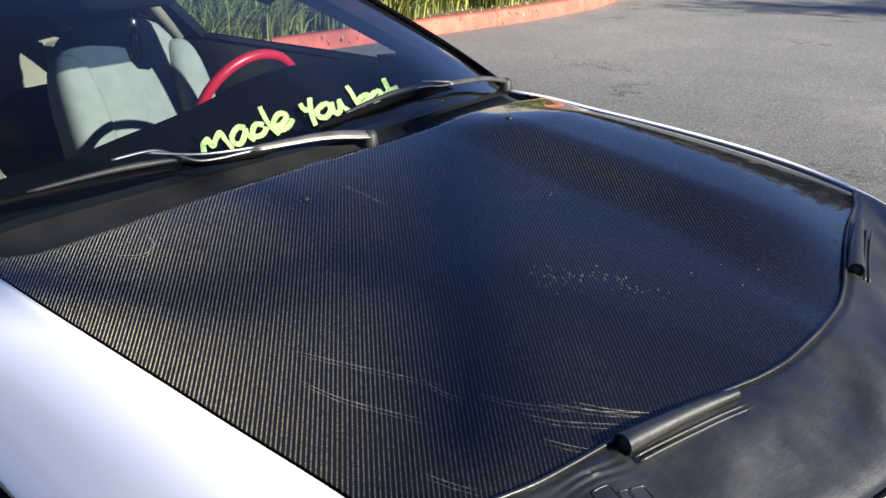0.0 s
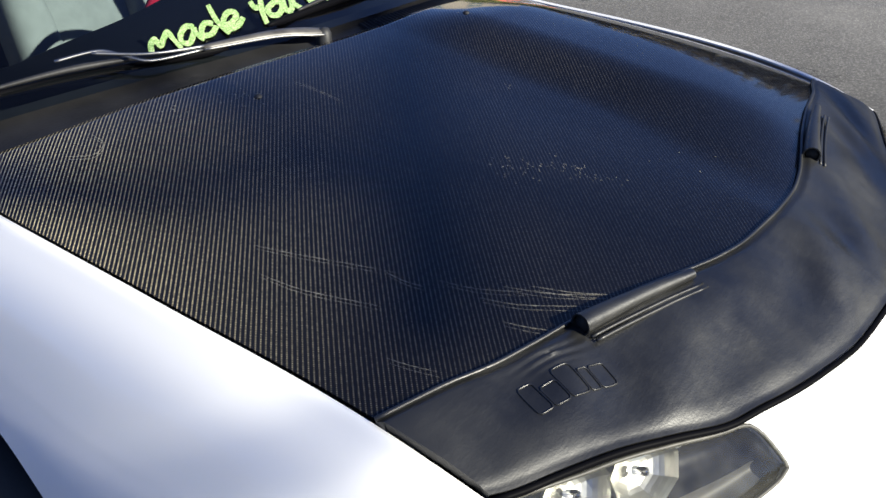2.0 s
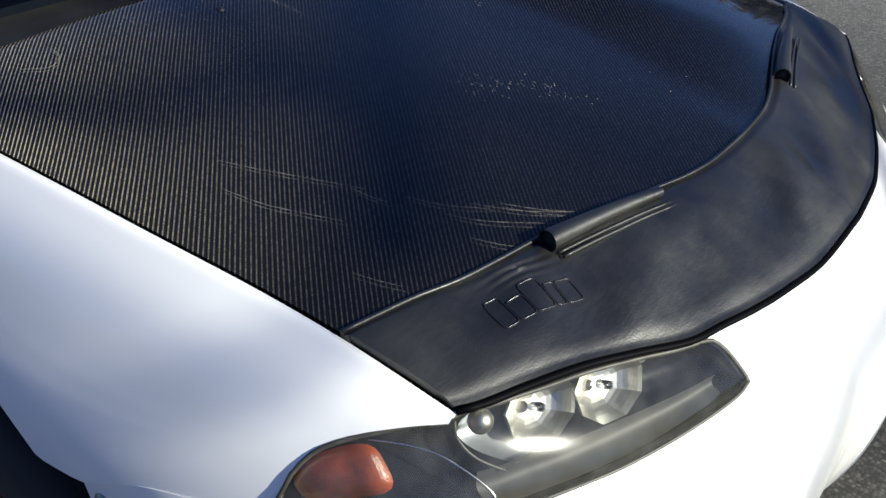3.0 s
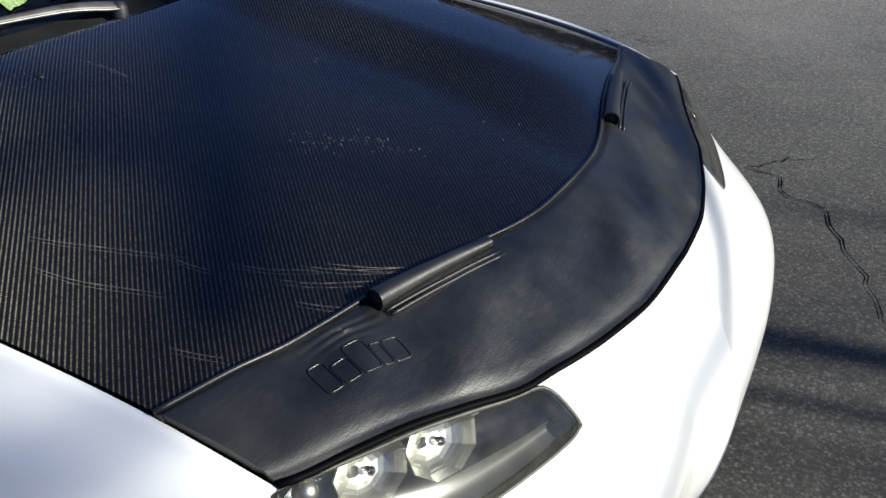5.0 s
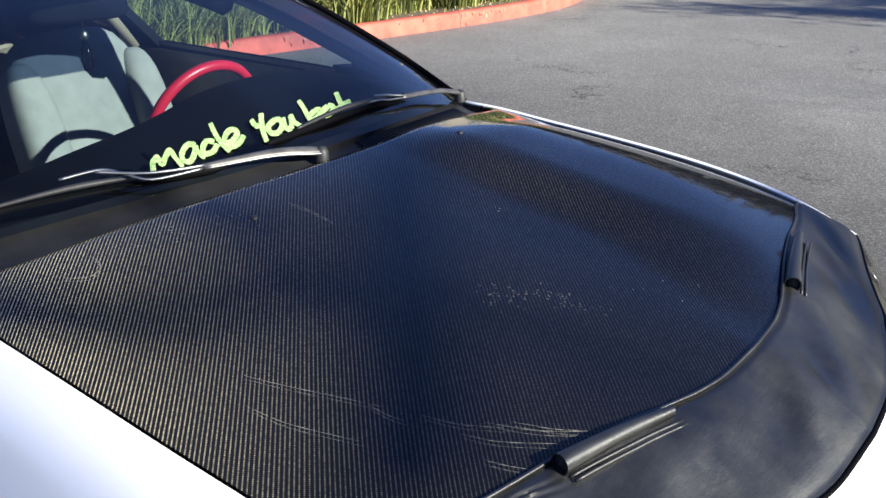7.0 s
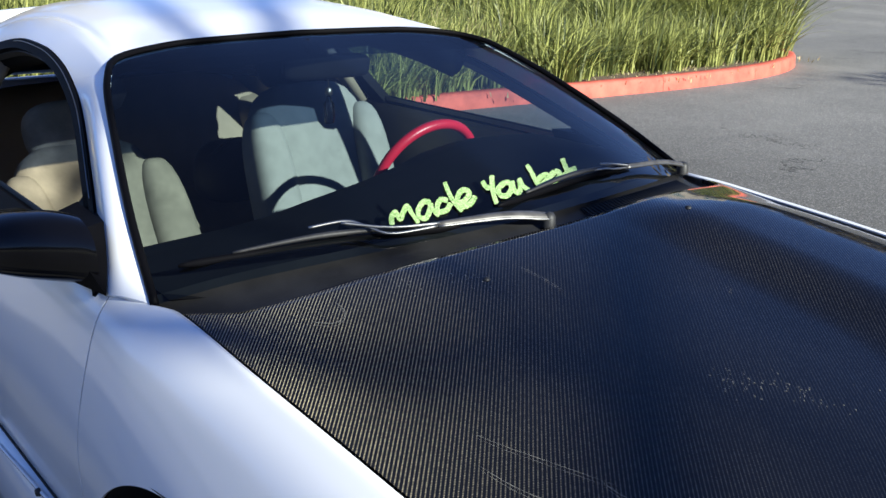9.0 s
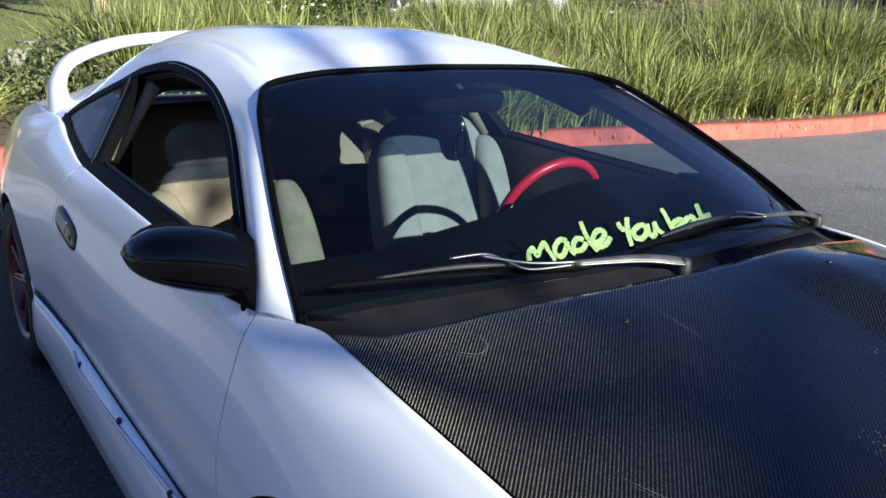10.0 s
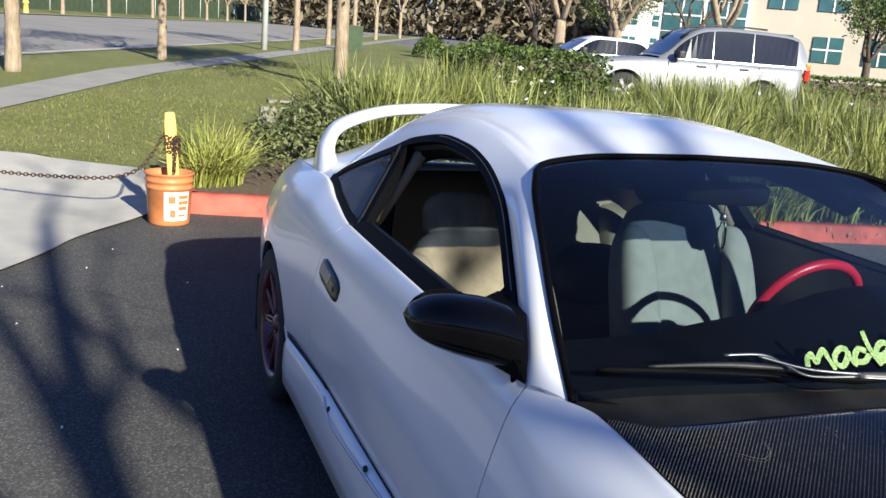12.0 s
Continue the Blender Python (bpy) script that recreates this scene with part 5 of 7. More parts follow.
    arc = [in_lamp(np.array(q), np.array(t), np.array(0.008)) for q, t in ((0.664, 0.10), (0.648, 0.20), (0.628, 0.36), (0.612, 0.56), (0.598, 0.80), (0.594, 0.95))]
    link("dome_edge", *tube(spline(arc, 24), 0.0012, 5), CHROME, lamp, "thin bright edge of the inner dome")
    brow = [in_lamp(np.array(q), np.array(t), np.array(0.014)) for q, t in ((0.600, 0.06), (0.603, 0.30), (0.596, 0.55), (0.575, 0.72))]
    link("reflector_rim", *tube(spline(brow, 20), 0.0014, 5), DULLSEAL, lamp, "bright rim of the reflector")
    # the indicator, a rounded amber block
    vs = []
    for k in range(7):
        g = k / 6
        for a in np.linspace(0, 2 * math.pi, 32, endpoint=False):
            e = (abs(math.cos(a)) ** 4 + abs(math.sin(a)) ** 4) ** -0.25 * g
            vs.append(in_lamp(np.array(0.692 + 0.034 * e * math.cos(a)), np.array(0.42 + 0.27 * e * math.sin(a)), np.array(0.010 + 0.012 * g**4)))
    fs = [(k * 32 + j, k * 32 + (j + 1) % 32, (k + 1) * 32 + (j + 1) % 32, (k + 1) * 32 + j) for k in range(6) for j in range(32)]
    link("indicator", *flip_to((vs, fs), (1, side * 0.4, 0.5)), AMBER, lamp, "dark amber ribbed indicator")

for side in (-1, 1):
    link("bumper_bolt", *moved(lathe([(0.0, 0.006), (0.007, 0.005), (0.008, 0.001), (0.013, 0.0), (0.015, -0.004)], 16), Matrix.Translation((0.372, side * 0.838, 0.580)) @ pose(0, 0, 0, -80 * side, 0, 0)), STEEL, car, "bright bolt with washer holding the bumper")

# wheels
def wheel(x, side):
    w = new("wheel")
    w.parent = car
    w["label"] = "dark red multi-spoke wheel"
    m = Matrix.Translation((x, side * 0.755, 0.315)) @ pose(0, 0, 0, 0, 0, 0 if side > 0 else 180)
    tyre = [(0.225, -0.10), (0.27, -0.108), (0.300, -0.098), (0.313, -0.075), (0.315, -0.03), (0.310, -0.028), (0.310, -0.022), (0.315, -0.02), (0.315, 0.02), (0.310, 0.022), (0.310, 0.028), (0.315, 0.03), (0.313, 0.075), (0.300, 0.098), (0.27, 0.108), (0.225, 0.10)]
    link("tyre", *moved(lathe(tyre, 48, "y"), m), TYRE, w, "black low tyre")
    rim_p = [(0.195, -0.10), (0.228, -0.10), (0.222, -0.08), (0.205, -0.03), (0.205, 0.05), (0.218, 0.085), (0.232, 0.092), (0.232, 0.100), (0.222, 0.100), (0.208, 0.085), (0.200, 0.06), (0.19, 0.02)]
    link("rim", *moved(lathe(rim_p, 48, "y"), m), WINE, w, "dark red rim")
    link("brake_disc", *moved(lathe([(0.0, 0.0), (0.14, 0.0), (0.14, -0.02), (0.0, -0.02)], 32, "y"), m), MATT, w)
    for k in range(20):
        a = 2 * math.pi * k / 20
        b = a + (0.16 if k % 2 else -0.16) * 0.9
        p = [(0.045 * math.cos(a), 0.062, 0.045 * math.sin(a)), (0.12 * math.cos((a + b) / 2), 0.070, 0.12 * math.sin((a + b) / 2)), (0.208 * math.cos(b), 0.078, 0.208 * math.sin(b))]
        link("spoke", *moved(tube(spline(p, 6), 0.008, 6, 1.4, up=(0, 1, 0)), m), WINE, w)
    link("hub_cap", *moved(lathe([(0.0, 0.085), (0.02, 0.084), (0.034, 0.074), (0.05, 0.06), (0.055, 0.02)], 20, "y"), m), WINE, w, "dark red hub")


for x in WHEELS:
    for side in (-1, 1):
        wheel(x, side)

# rear wing
wing = [(-2.46, -0.655, 0.935), (-2.49, -0.662, 0.985), (-2.53, -0.652, 1.058), (-2.57, -0.59, 1.132), (-2.59, -0.42, 1.190), (-2.60, -0.20, 1.212), (-2.60, 0.0, 1.216)]
wing = np.array(wing + [(x, -y, z) for x, y, z in wing[-2::-1]])
wl = spline(wing, 70)
t = np.gradient(wl, axis=0)
t /= np.linalg.norm(t, axis=1)[:, None]
vs = []
for k, (c, d) in enumerate(zip(wl, t)):
    foot = 1 + 1.9 * max(0, 1 - min(k, 69 - k) / 15) ** 1.6
    n = np.cross(d, (1, 0, 0))
    n /= np.linalg.norm(n)
    for a in np.linspace(0, 2 * math.pi, 14, endpoint=False):
        vs.append(c + np.array((1, 0, 0.0)) * 0.075 * foot * math.cos(a) * (1 if math.cos(a) > 0 else 1.15) + n * (0.022 + 0.020 * (foot - 1)) * math.sin(a) * (1.0 + 0.4 * math.cos(a)))
fs = [(k * 14 + j, k * 14 + (j + 1) % 14, (k + 1) * 14 + (j + 1) % 14, (k + 1) * 14 + j) for k in range(69) for j in range(14)]
link("rear_wing", *flip_to((vs, fs), (0, 0, 1)), WHITE, car, "white hoop-shaped rear wing")

# ---- cabin ----
crest = curve((-0.70, 0.872), (-0.58, 0.882), (-0.36, 0.897), (-0.21, 0.921), (-0.06, 0.943), (0.03, 0.962), (0.12, 0.986), (0.25, 0.999), (0.42, 0.990), (0.55, 0.962), (0.70, 0.915))


def dash_surface(u, v):
    lift = crest(0.70 * v) - 0.880
    prof_x = np.interp(u, (0, 0.2, 0.45, 0.62, 0.66, 0.72, 0.85, 1.0), (-0.14, -0.30, -0.48, -0.61, -0.64, -0.66, -0.66, -0.60))
    prof_z = np.interp(u, (0, 0.2, 0.45, 0.62, 0.66, 0.72, 0.85, 1.0), (0.905, 0.908, 0.900, 0.880, 0.870, 0.82, 0.68, 0.45))
    k = np.clip((u - 0.05) / 0.5, 0, 1) * np.clip((1.0 - u) / 0.30, 0, 1)
    return prof_x - 0.14 * np.abs(v) ** 3 * (1 - u), 0.70 * v * (1 - 0.02 * u), prof_z + lift * k**1.3


link("dashboard", *sheet(dash_surface, 44, 60, 1, (-0.3, 0, 1), (0, 1), (-1, 1)), DASH, car, "dark dashboard with an instrument hood")
wheel_at = Matrix.Translation((-0.930, 0.362, 0.822)) @ pose(0, 0, 0, 0, -68, 0)
steer = new("steering_wheel")
steer.parent = car
steer["label"] = "steering wheel with a bright red grip"
ring = lambda a0, a1, n: [wheel_at @ Vector((0.175 * math.cos(a), 0.175 * math.sin(a), 0)) for a in np.linspace(a0, a1, n)]
link("red_grip", *tube(ring(-1.75, 1.75, 40), 0.0145, 10), REDRIM, steer, "red wrapped rim")
link("lower_rim", *tube(ring(1.75, 2 * math.pi - 1.75, 30), 0.0155, 10), BLACK, steer)
for a in (1.5, -1.5, math.pi):
    link("spoke", *tube([wheel_at @ Vector((0.03 * math.cos(a), 0.03 * math.sin(a), -0.02)), wheel_at @ Vector((0.17 * math.cos(a), 0.17 * math.sin(a), 0))], 0.014, 8, 0.5), BLACK, steer)
link("hub", *moved(lathe([(0, 0.015), (0.05, 0.012), (0.065, -0.01), (0.05, -0.04)], 20), wheel_at), BLACK, steer)
link("column", *tube([wheel_at @ Vector((0, 0, -0.03)), wheel_at @ Vector((0, 0, -0.22))], 0.045, 12), DASH, steer)


for y, label in ((0.37, "driver's seat in grey beige cloth"), (-0.37, "passenger seat in beige cloth")):
    seat = new("front_seat")
    seat.parent = car
    seat["label"] = label
    cloth = CLOTH if y > 0 else WARMCLOTH
    back, drop = (-18, 0.0) if y > 0 else (-31, 0.11)
    link("seat_cushion", *puffy(0.54, 0.52, 0.17, Matrix.Translation((-1.22, y, 0.44)) @ pose(0, 0, 0, 0, -8, 0)), cloth, seat)
    lean = Matrix.Translation((-1.52 - drop * 0.1, y, 0.70 - drop * 0.9)) @ pose(0, 0, 0, 0, back, 0)
    link("backrest", *puffy(0.15, 0.52, 0.66, lean, 4.0, 20, 0.18), cloth, seat)
    for s in (-1, 1):
        link("side_bolster", *puffy(0.17, 0.15, 0.56, lean @ Matrix.Translation((0.035, s * 0.195, -0.04)), 3.0, 20, 0.10), cloth, seat)
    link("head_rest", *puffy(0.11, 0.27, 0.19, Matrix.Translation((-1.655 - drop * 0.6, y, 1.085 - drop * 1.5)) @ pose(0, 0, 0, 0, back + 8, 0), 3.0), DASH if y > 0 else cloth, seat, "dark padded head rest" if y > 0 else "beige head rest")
    for s in (-1, 1):
        link("head_rest_post", *tube([(-1.63 - drop * 0.6, y + s * 0.06, 0.97 - drop * 1.4), (-1.65 - drop * 0.6, y + s * 0.06, 1.06 - drop * 1.5)], 0.006, 8), CHROME, seat)
link("rear_seat", *merged(puffy(0.50, 1.24, 0.20, Matrix.Translation((-2.02, 0, 0.48))), puffy(0.16, 1.24, 0.55, Matrix.Translation((-2.34, 0, 0.72)) @ pose(0, 0, 0, 0, -28, 0), 4.0)), TAN, car, "tan rear seat bench")
for side in (-1, 1):
    link("wheel_trim", *puffy(0.62, 0.16, 0.52, Matrix.Translation((-2.50, side * 0.565, 0.62)) @ pose(0, 0, 0, 0, 6, 0), 5.0, 16), TAN, car, "tan molded trim over the rear wheel")
part("cabin_floor", box_bm(1.95, 1.44, 0.03, (-1.5, 0, 0.285)), DARK, car, "dark cabin carpet")
part("center_console", box_bm(0.80, 0.20, 0.22, (-1.02, 0, 0.40), 0.03), DASH, car, "dark center console")
for side in (-1, 1):
    def lining(u, v):
        x = -2.62 + (-0.50 + 2.62) * u
        z = 0.30 + (0.905 - 0.30) * v
        return x, 0.735 - 0.03 * (1 - v) - 0.10 * np.clip((-x - 1.9) / 0.7, 0, 1), z + np.where(v > 0.99, side_tables["z0"](x) - 0.905, 0)
    link("door_lining", *sheet(lining, 24, 12, side, (0, -1, 0)), TAN, car, "tan inner door lining")
    link("lining_cap", *tube([(x, side * 0.735, float(side_tables["z0"](x)) + 0.004) for x in np.linspace(-0.55, -1.66, 20)], 0.018, 8), TAN, car, "tan sill along the window")
    def sill_face(u, v):
        x = -0.52 - 1.14 * u
        return x, 0.721 - 0.002 * v, 0.880 + (side_tables["z0"](x) + 0.036 - 0.880) * v
    link("window_sill", *sheet(sill_face, 20, 3, side, (0, -1, 0.2)), TAN, car, "tan inner ledge below the window")
    # added dark tube keeps the far window's bright top out of sight
    link("roof_side_cover", *tube([(x, side * (float(glass_y(win_z(x))) - 0.060), float(win_z(x)) - 0.020) for x in np.linspace(-0.98, -1.80, 14)], 0.050, 8), DASH, car, "dark lining along the roof side")
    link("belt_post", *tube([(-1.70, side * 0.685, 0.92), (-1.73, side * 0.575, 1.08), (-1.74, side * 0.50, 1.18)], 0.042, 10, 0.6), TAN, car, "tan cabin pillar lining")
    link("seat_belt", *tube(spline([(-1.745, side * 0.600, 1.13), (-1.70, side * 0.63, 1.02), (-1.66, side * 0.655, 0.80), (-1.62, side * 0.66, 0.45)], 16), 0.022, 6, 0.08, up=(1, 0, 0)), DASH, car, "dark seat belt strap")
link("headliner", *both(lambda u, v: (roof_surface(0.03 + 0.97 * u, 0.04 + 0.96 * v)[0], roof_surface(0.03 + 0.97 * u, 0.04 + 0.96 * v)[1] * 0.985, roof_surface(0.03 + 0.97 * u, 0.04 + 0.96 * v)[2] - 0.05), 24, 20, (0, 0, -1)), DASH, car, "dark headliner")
thick(link("tailgate_lining", *both(lambda u, v: (deck(0.75 * u, v)[0], deck(0.75 * u, v)[1] * 0.95, deck(0.75 * u, v)[2] - 0.035), 16, 16, (0, 0, -1)), DARK, car, "dark inner tailgate"), 0.004)
inner_mirror = new("inner_mirror")
inner_mirror.parent = car
inner_mirror["label"] = "dark inside rear view mirror"
link("mirror_shell", *puffy(0.034, 0.235, 0.060, Matrix.Translation((-0.905, 0.022, 1.166)) @ pose(0, 0, 0, 0, 12, -10), 5.0), DASH, inner_mirror)
link("mirror_stalk", *tube([(-0.905, 0.015, 1.175), (-0.935, 0.005, 1.20), (-0.965, 0.0, 1.222)], 0.014, 8), DASH, inner_mirror)
for side in (-1, 1):
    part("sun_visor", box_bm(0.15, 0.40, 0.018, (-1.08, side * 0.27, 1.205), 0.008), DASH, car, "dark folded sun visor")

# things in the car
charm = thing("air_freshener", (-0.905, 0.025, 1.055), "small glass bottle hanging from the inside mirror", "air freshener")
link("bottle", *lathe([(0.0, -0.035), (0.012, -0.034), (0.014, -0.02), (0.013, 0.018), (0.006, 0.026), (0.006, 0.036), (0.0, 0.037)], 14), CLEAR, charm)
link("stopper", *lathe([(0.0, 0.060), (0.009, 0.056), (0.010, 0.040), (0.0, 0.037)], 12), STEEL, charm)
link("cord", *tube([(0, 0, 0.058), (0.002, -0.002, 0.112)], 0.0015, 5), MATT, charm)
bag = thing("shoulder_bag", (-1.95, 0.27, 0.55), "black shoulder bag on the rear seat", "bag")
link("bag_body", *puffy(0.24, 0.30, 0.24, Matrix.Translation((0, 0, 0.11)), 2.8, 20, 0.15), MATT, bag)
link("bag_strap", *tube(spline([(0.05, -0.11, 0.19), (0.06, -0.04, 0.24), (0.06, 0.05, 0.235), (0.05, 0.11, 0.19)], 14), 0.012, 6, 0.4), MATT, bag)

# ---- surroundings ----
rng = np.random.default_rng(7)


def fast(name, verts, quads, mat, parent=None, label="", smooth=True):
    """Links a large mesh of quads from arrays."""
    me = bpy.data.meshes.new(name)
    verts, quads = np.asarray(verts, np.float32), np.asarray(quads, np.int32)
    me.vertices.add(len(verts))
    me.vertices.foreach_set("co", verts.ravel())
    me.loops.add(quads.size)
    me.loops.foreach_set("vertex_index", quads.ravel())
    me.polygons.add(len(quads))
    me.polygons.foreach_set("loop_start", np.arange(0, quads.size, 4, dtype=np.int32))
    me.update(calc_edges=True)
    me.polygons.foreach_set("use_smooth", [smooth] * len(quads))
    me.materials.append(mat)
    ob = new(name, me)
    if parent is not None:
        ob.parent = parent
    if label:
        ob["label"] = label
    return ob


def strip(a, b, n, m, lift):
    """A sheet between two lines on the ground, at a height over the lie of the land."""
    pa, pb = spline([(*p, 0) for p in a], n), spline([(*p, 0) for p in b], n)
    p = pa[:, None] + (pb - pa)[:, None] * np.linspace(0, 1, m)[None, :, None]
    p[..., 2] = rise(p[..., 0]) + lift
    q = p.reshape(-1, 3)
    f = np.array(faces_of(n, m))
    u, v = q[f[0][1]] - q[f[0][0]], q[f[0][2]] - q[f[0][0]]
    return q, (f[:, ::-1] if np.cross(u, v)[2] < 0 else f)


ALONG, ACROSS = np.array((-0.93, 0.37)), np.array((-0.37, -0.93))


def street(s, w):
    """A place s metres along the street and w metres across to it."""
    return tuple(ALONG * s + ACROSS * w)


def lane(name, w0, w1, mat, lift, label, category, s0=-30, s1=170):
    ob = fast(name, *strip([street(s, w0) for s in np.linspace(s0, s1, 8)], [street(s, w1) for s in np.linspace(s0, s1, 8)], 120, 4, lift), mat)
    return tagged(ob, label, category, kind="structure")


KERB_LINE = [(-6.80, -0.98), (-6.45, -0.93), (-6.25, -0.72), (-5.95, 1.0), (-5.48, 3.6), (-5.02, 6.2), (-4.83, 7.6), (-4.82, 8.8), (-5.02, 9.8), (-5.45, 10.6), (-6.3, 11.2), (-7.6, 11.5), (-10.0, 11.4)]
BACK_LINE = [(-8.0, -1.05), (-8.15, -0.8), (-8.5, 0.0), (-9.5, 1.2), (-11.0, 2.6), (-12.0, 4.2), (-12.3, 5.8), (-12.3, 7.4), (-12.2, 8.4), (-12.0, 9.4), (-11.6, 10.2), (-11.0, 10.8), (-10.6, 11.2)]
tagged(fast("planting_bed", *strip(KERB_LINE, BACK_LINE, 60, 12, 0.125), MULCH), "brown mulch planting bed behind the kerb", "planting bed", kind="structure")
kl = spline([(*p, 0) for p in KERB_LINE], 80)
d = np.gradient(kl, axis=0)
d /= np.linalg.norm(d, axis=1)[:, None]
out_ = np.stack([d[:, 1], -d[:, 0], 0 * d[:, 0]], 1)
prof = [(0.012, -0.02), (0.0, 0.125), (-0.012, 0.150), (-0.035, 0.158), (-0.13, 0.158), (-0.15, 0.145), (-0.15, 0.05)]
step = 9
kerb = thing("kerb", (0, 0, 0), "red painted concrete kerb with worn patches", "kerb")
for a in range(0, 79, step):
    b = min(a + step, 79)
    seg, o = kl[a:b + 1].copy(), out_[a:b + 1]
    if b < 79:
        seg[-1] += (seg[-2] - seg[-1]) * 0.03
    vs = np.stack([np.stack([seg[:, 0] + o[:, 0] * r, seg[:, 1] + o[:, 1] * r, rise(seg[:, 0]) + h], -1) for r, h in prof], 1).reshape(-1, 3)
    link("kerb_stone", *flip_to((vs, faces_of(len(seg), len(prof))), (0, 0, 1)), KERB, kerb)

tagged(fast("lawn", *strip([(-9.0, -16), (-8.8, -6), (-8.70, -2.46), (-8.40, -1.9), (-8.05, -1.12), (-8.3, -0.6), (-9.0, 0.6), (-10.5, 2.0), (-13, 4.0), (-20, 7.5), (-45, 17)],
     [street(s, 6.78) for s in (-8, 0, 4, 6, 9, 11, 13, 16, 20, 28, 60)], 90, 24, 0.02), TURF), "mown green lawn with dry patches", "lawn", kind="structure")
lane("sidewalk", 6.78, 7.68, PATH, 0.03, "pale concrete sidewalk across the lawn", "sidewalk")
lane("verge", 7.68, 10.1, TURF, 0.028, "strip of mown grass beside the street", "verge")
lane("road", 10.1, 26.5, ROAD, 0.012, "wide pale asphalt street", "road")
lane("far_verge", 26.5, 60, TURF, 0.04, "grass strip across the street", "verge")
lane("kerb_line", 10.0, 10.2, CONCRETE, 0.07, "concrete street kerb", "kerb")
lane("far_kerb_line", 26.4, 26.7, CONCRETE, 0.10, "concrete kerb across the street", "kerb")
apron = fast("driveway_apron", *strip([(-2.0, -3.5), (-4.49, -2.05), (-5.35, -1.66), (-5.98, -1.27), (-6.45, -1.05)], [(-9.2, -12), (-8.9, -4.2), (-8.70, -2.46), (-8.42, -1.92), (-8.06, -1.15)], 40, 12, 0.024), CONCRETE)
tagged(apron, "pale concrete driveway apron beside the asphalt", "concrete", kind="structure")
far_apron = fast("driveway", *strip([(-2.0, -3.5), (-1.0, -9), (0, -20)], [(-9.2, -12), (-9.3, -16), (-9.5, -24)], 20, 8, 0.024), CONCRETE)
tagged(far_apron, "pale concrete driveway", "concrete", kind="structure")


def blades(base, height, lean, width, bend, segs=4):
    """Strap leaves: arrays of base places, heights, lean directions (angle), widths and bends."""
    n = len(base)
    t = np.linspace(0, 1, segs + 1)[None, :]
    dirx, diry = np.cos(lean)[:, None], np.sin(lean)[:, None]
    reach = bend[:, None] * height[:, None] * t**1.8
    z = height[:, None] * (t - 0.45 * bend[:, None] * t**2.5)
    cx, cy = base[:, 0:1] + dirx * reach, base[:, 1:2] + diry * reach
    cz = base[:, 2:3] + z
    tw = rng.uniform(0, math.pi, n)[:, None]
    w = width[:, None] * (1 - t**2.2) * 0.5 + 0.0004
    sx, sy = np.cos(tw) * w, np.sin(tw) * w
    v = np.stack([np.stack([cx - sx, cy - sy, cz], -1), np.stack([cx + sx, cy + sy, cz], -1)], 2).reshape(-1, 3)
    k = (np.arange(n) * (segs + 1) * 2)[:, None] + (np.arange(segs) * 2)[None, :]
    k = k.ravel()
    return v, np.stack([k, k + 1, k + 3, k + 2], 1)


def clumps(centres, per, height, spread, width, lift=0.13, droop=1.15):
    base, hs, le, wi, be = [], [], [], [], []
    for (x, y, s) in centres:
        n = int(per * s)
        a, r = rng.uniform(0, 2 * math.pi, n), spread * s * np.sqrt(rng.uniform(0, 1, n)) * 0.55
        b = np.stack([x + r * np.cos(a), y + r * np.sin(a), np.zeros(n)], 1)
        b[:, 2] = rise(b[:, 0]) + lift - 0.02
        base.append(b)
        hs.append(height * s * rng.uniform(0.55, 1.08, n))
        le.append(a + rng.normal(0, 0.7, n))
        wi.append(width * rng.uniform(0.6, 1.3, n))
        be.append(np.clip(droop * rng.gamma(2.0, 0.22, n), 0.05, 1.25))
    return blades(np.concatenate(base), np.concatenate(hs), np.concatenate(le), np.concatenate(wi), np.concatenate(be))


def in_bed(n, ylo, yhi, near, far):
    """Places in the planting bed: between the kerb line and the back line."""
    ys = rng.uniform(ylo, yhi, n)
    kx = np.interp(ys, [p[1] for p in KERB_LINE[:9]], [p[0] for p in KERB_LINE[:9]])
    bx = np.interp(ys, [p[1] for p in BACK_LINE], [p[0] for p in BACK_LINE])
    t = rng.uniform(near, far, n)
    return np.stack([kx + (bx - kx) * t, ys, rng.uniform(0.75, 1.15, n)], 1)


front_row = np.concatenate([in_bed(46, 3.2, 10.4, 0.20, 0.42), in_bed(32, 3.0, 6.2, 0.40, 0.98) * (1, 1, 0.74), in_bed(60, 6.0, 10.8, 0.40, 0.90) * (1, 1, 1.02), in_bed(40, 0.9, 3.4, 0.40, 0.95) * (1, 1, 1.02),
                            np.stack([rng.uniform(-8.4, -5.9, 44), rng.uniform(9.6, 11.1, 44), rng.uniform(1.10, 1.42, 44)], 1)])
tagged(fast("tall_grass", *clumps(front_row, 240, 1.12, 0.50, 0.018), REED), "tall strap-leaved green grass filling the planting bed", "grass", kind="stuff")
tagged(fast("dry_grass", *clumps(in_bed(60, 3.0, 10.4, 0.14, 0.6), 45, 0.75, 0.6, 0.012), STRAW), "dry straw-coloured leaves among the tall grass", "grass", kind="stuff")
tagged(fast("low_grass", *clumps(np.concatenate([in_bed(80, 1.6, 6.2, 0.06, 0.28), in_bed(64, 6.0, 8.8, 0.08, 0.26) * (1, 1, 0.9), in_bed(30, 8.4, 10.2, 0.06, 0.24)]), 130, 0.78, 0.62, 0.017), REED), "low green leaves hanging over the kerb", "grass", kind="stuff")
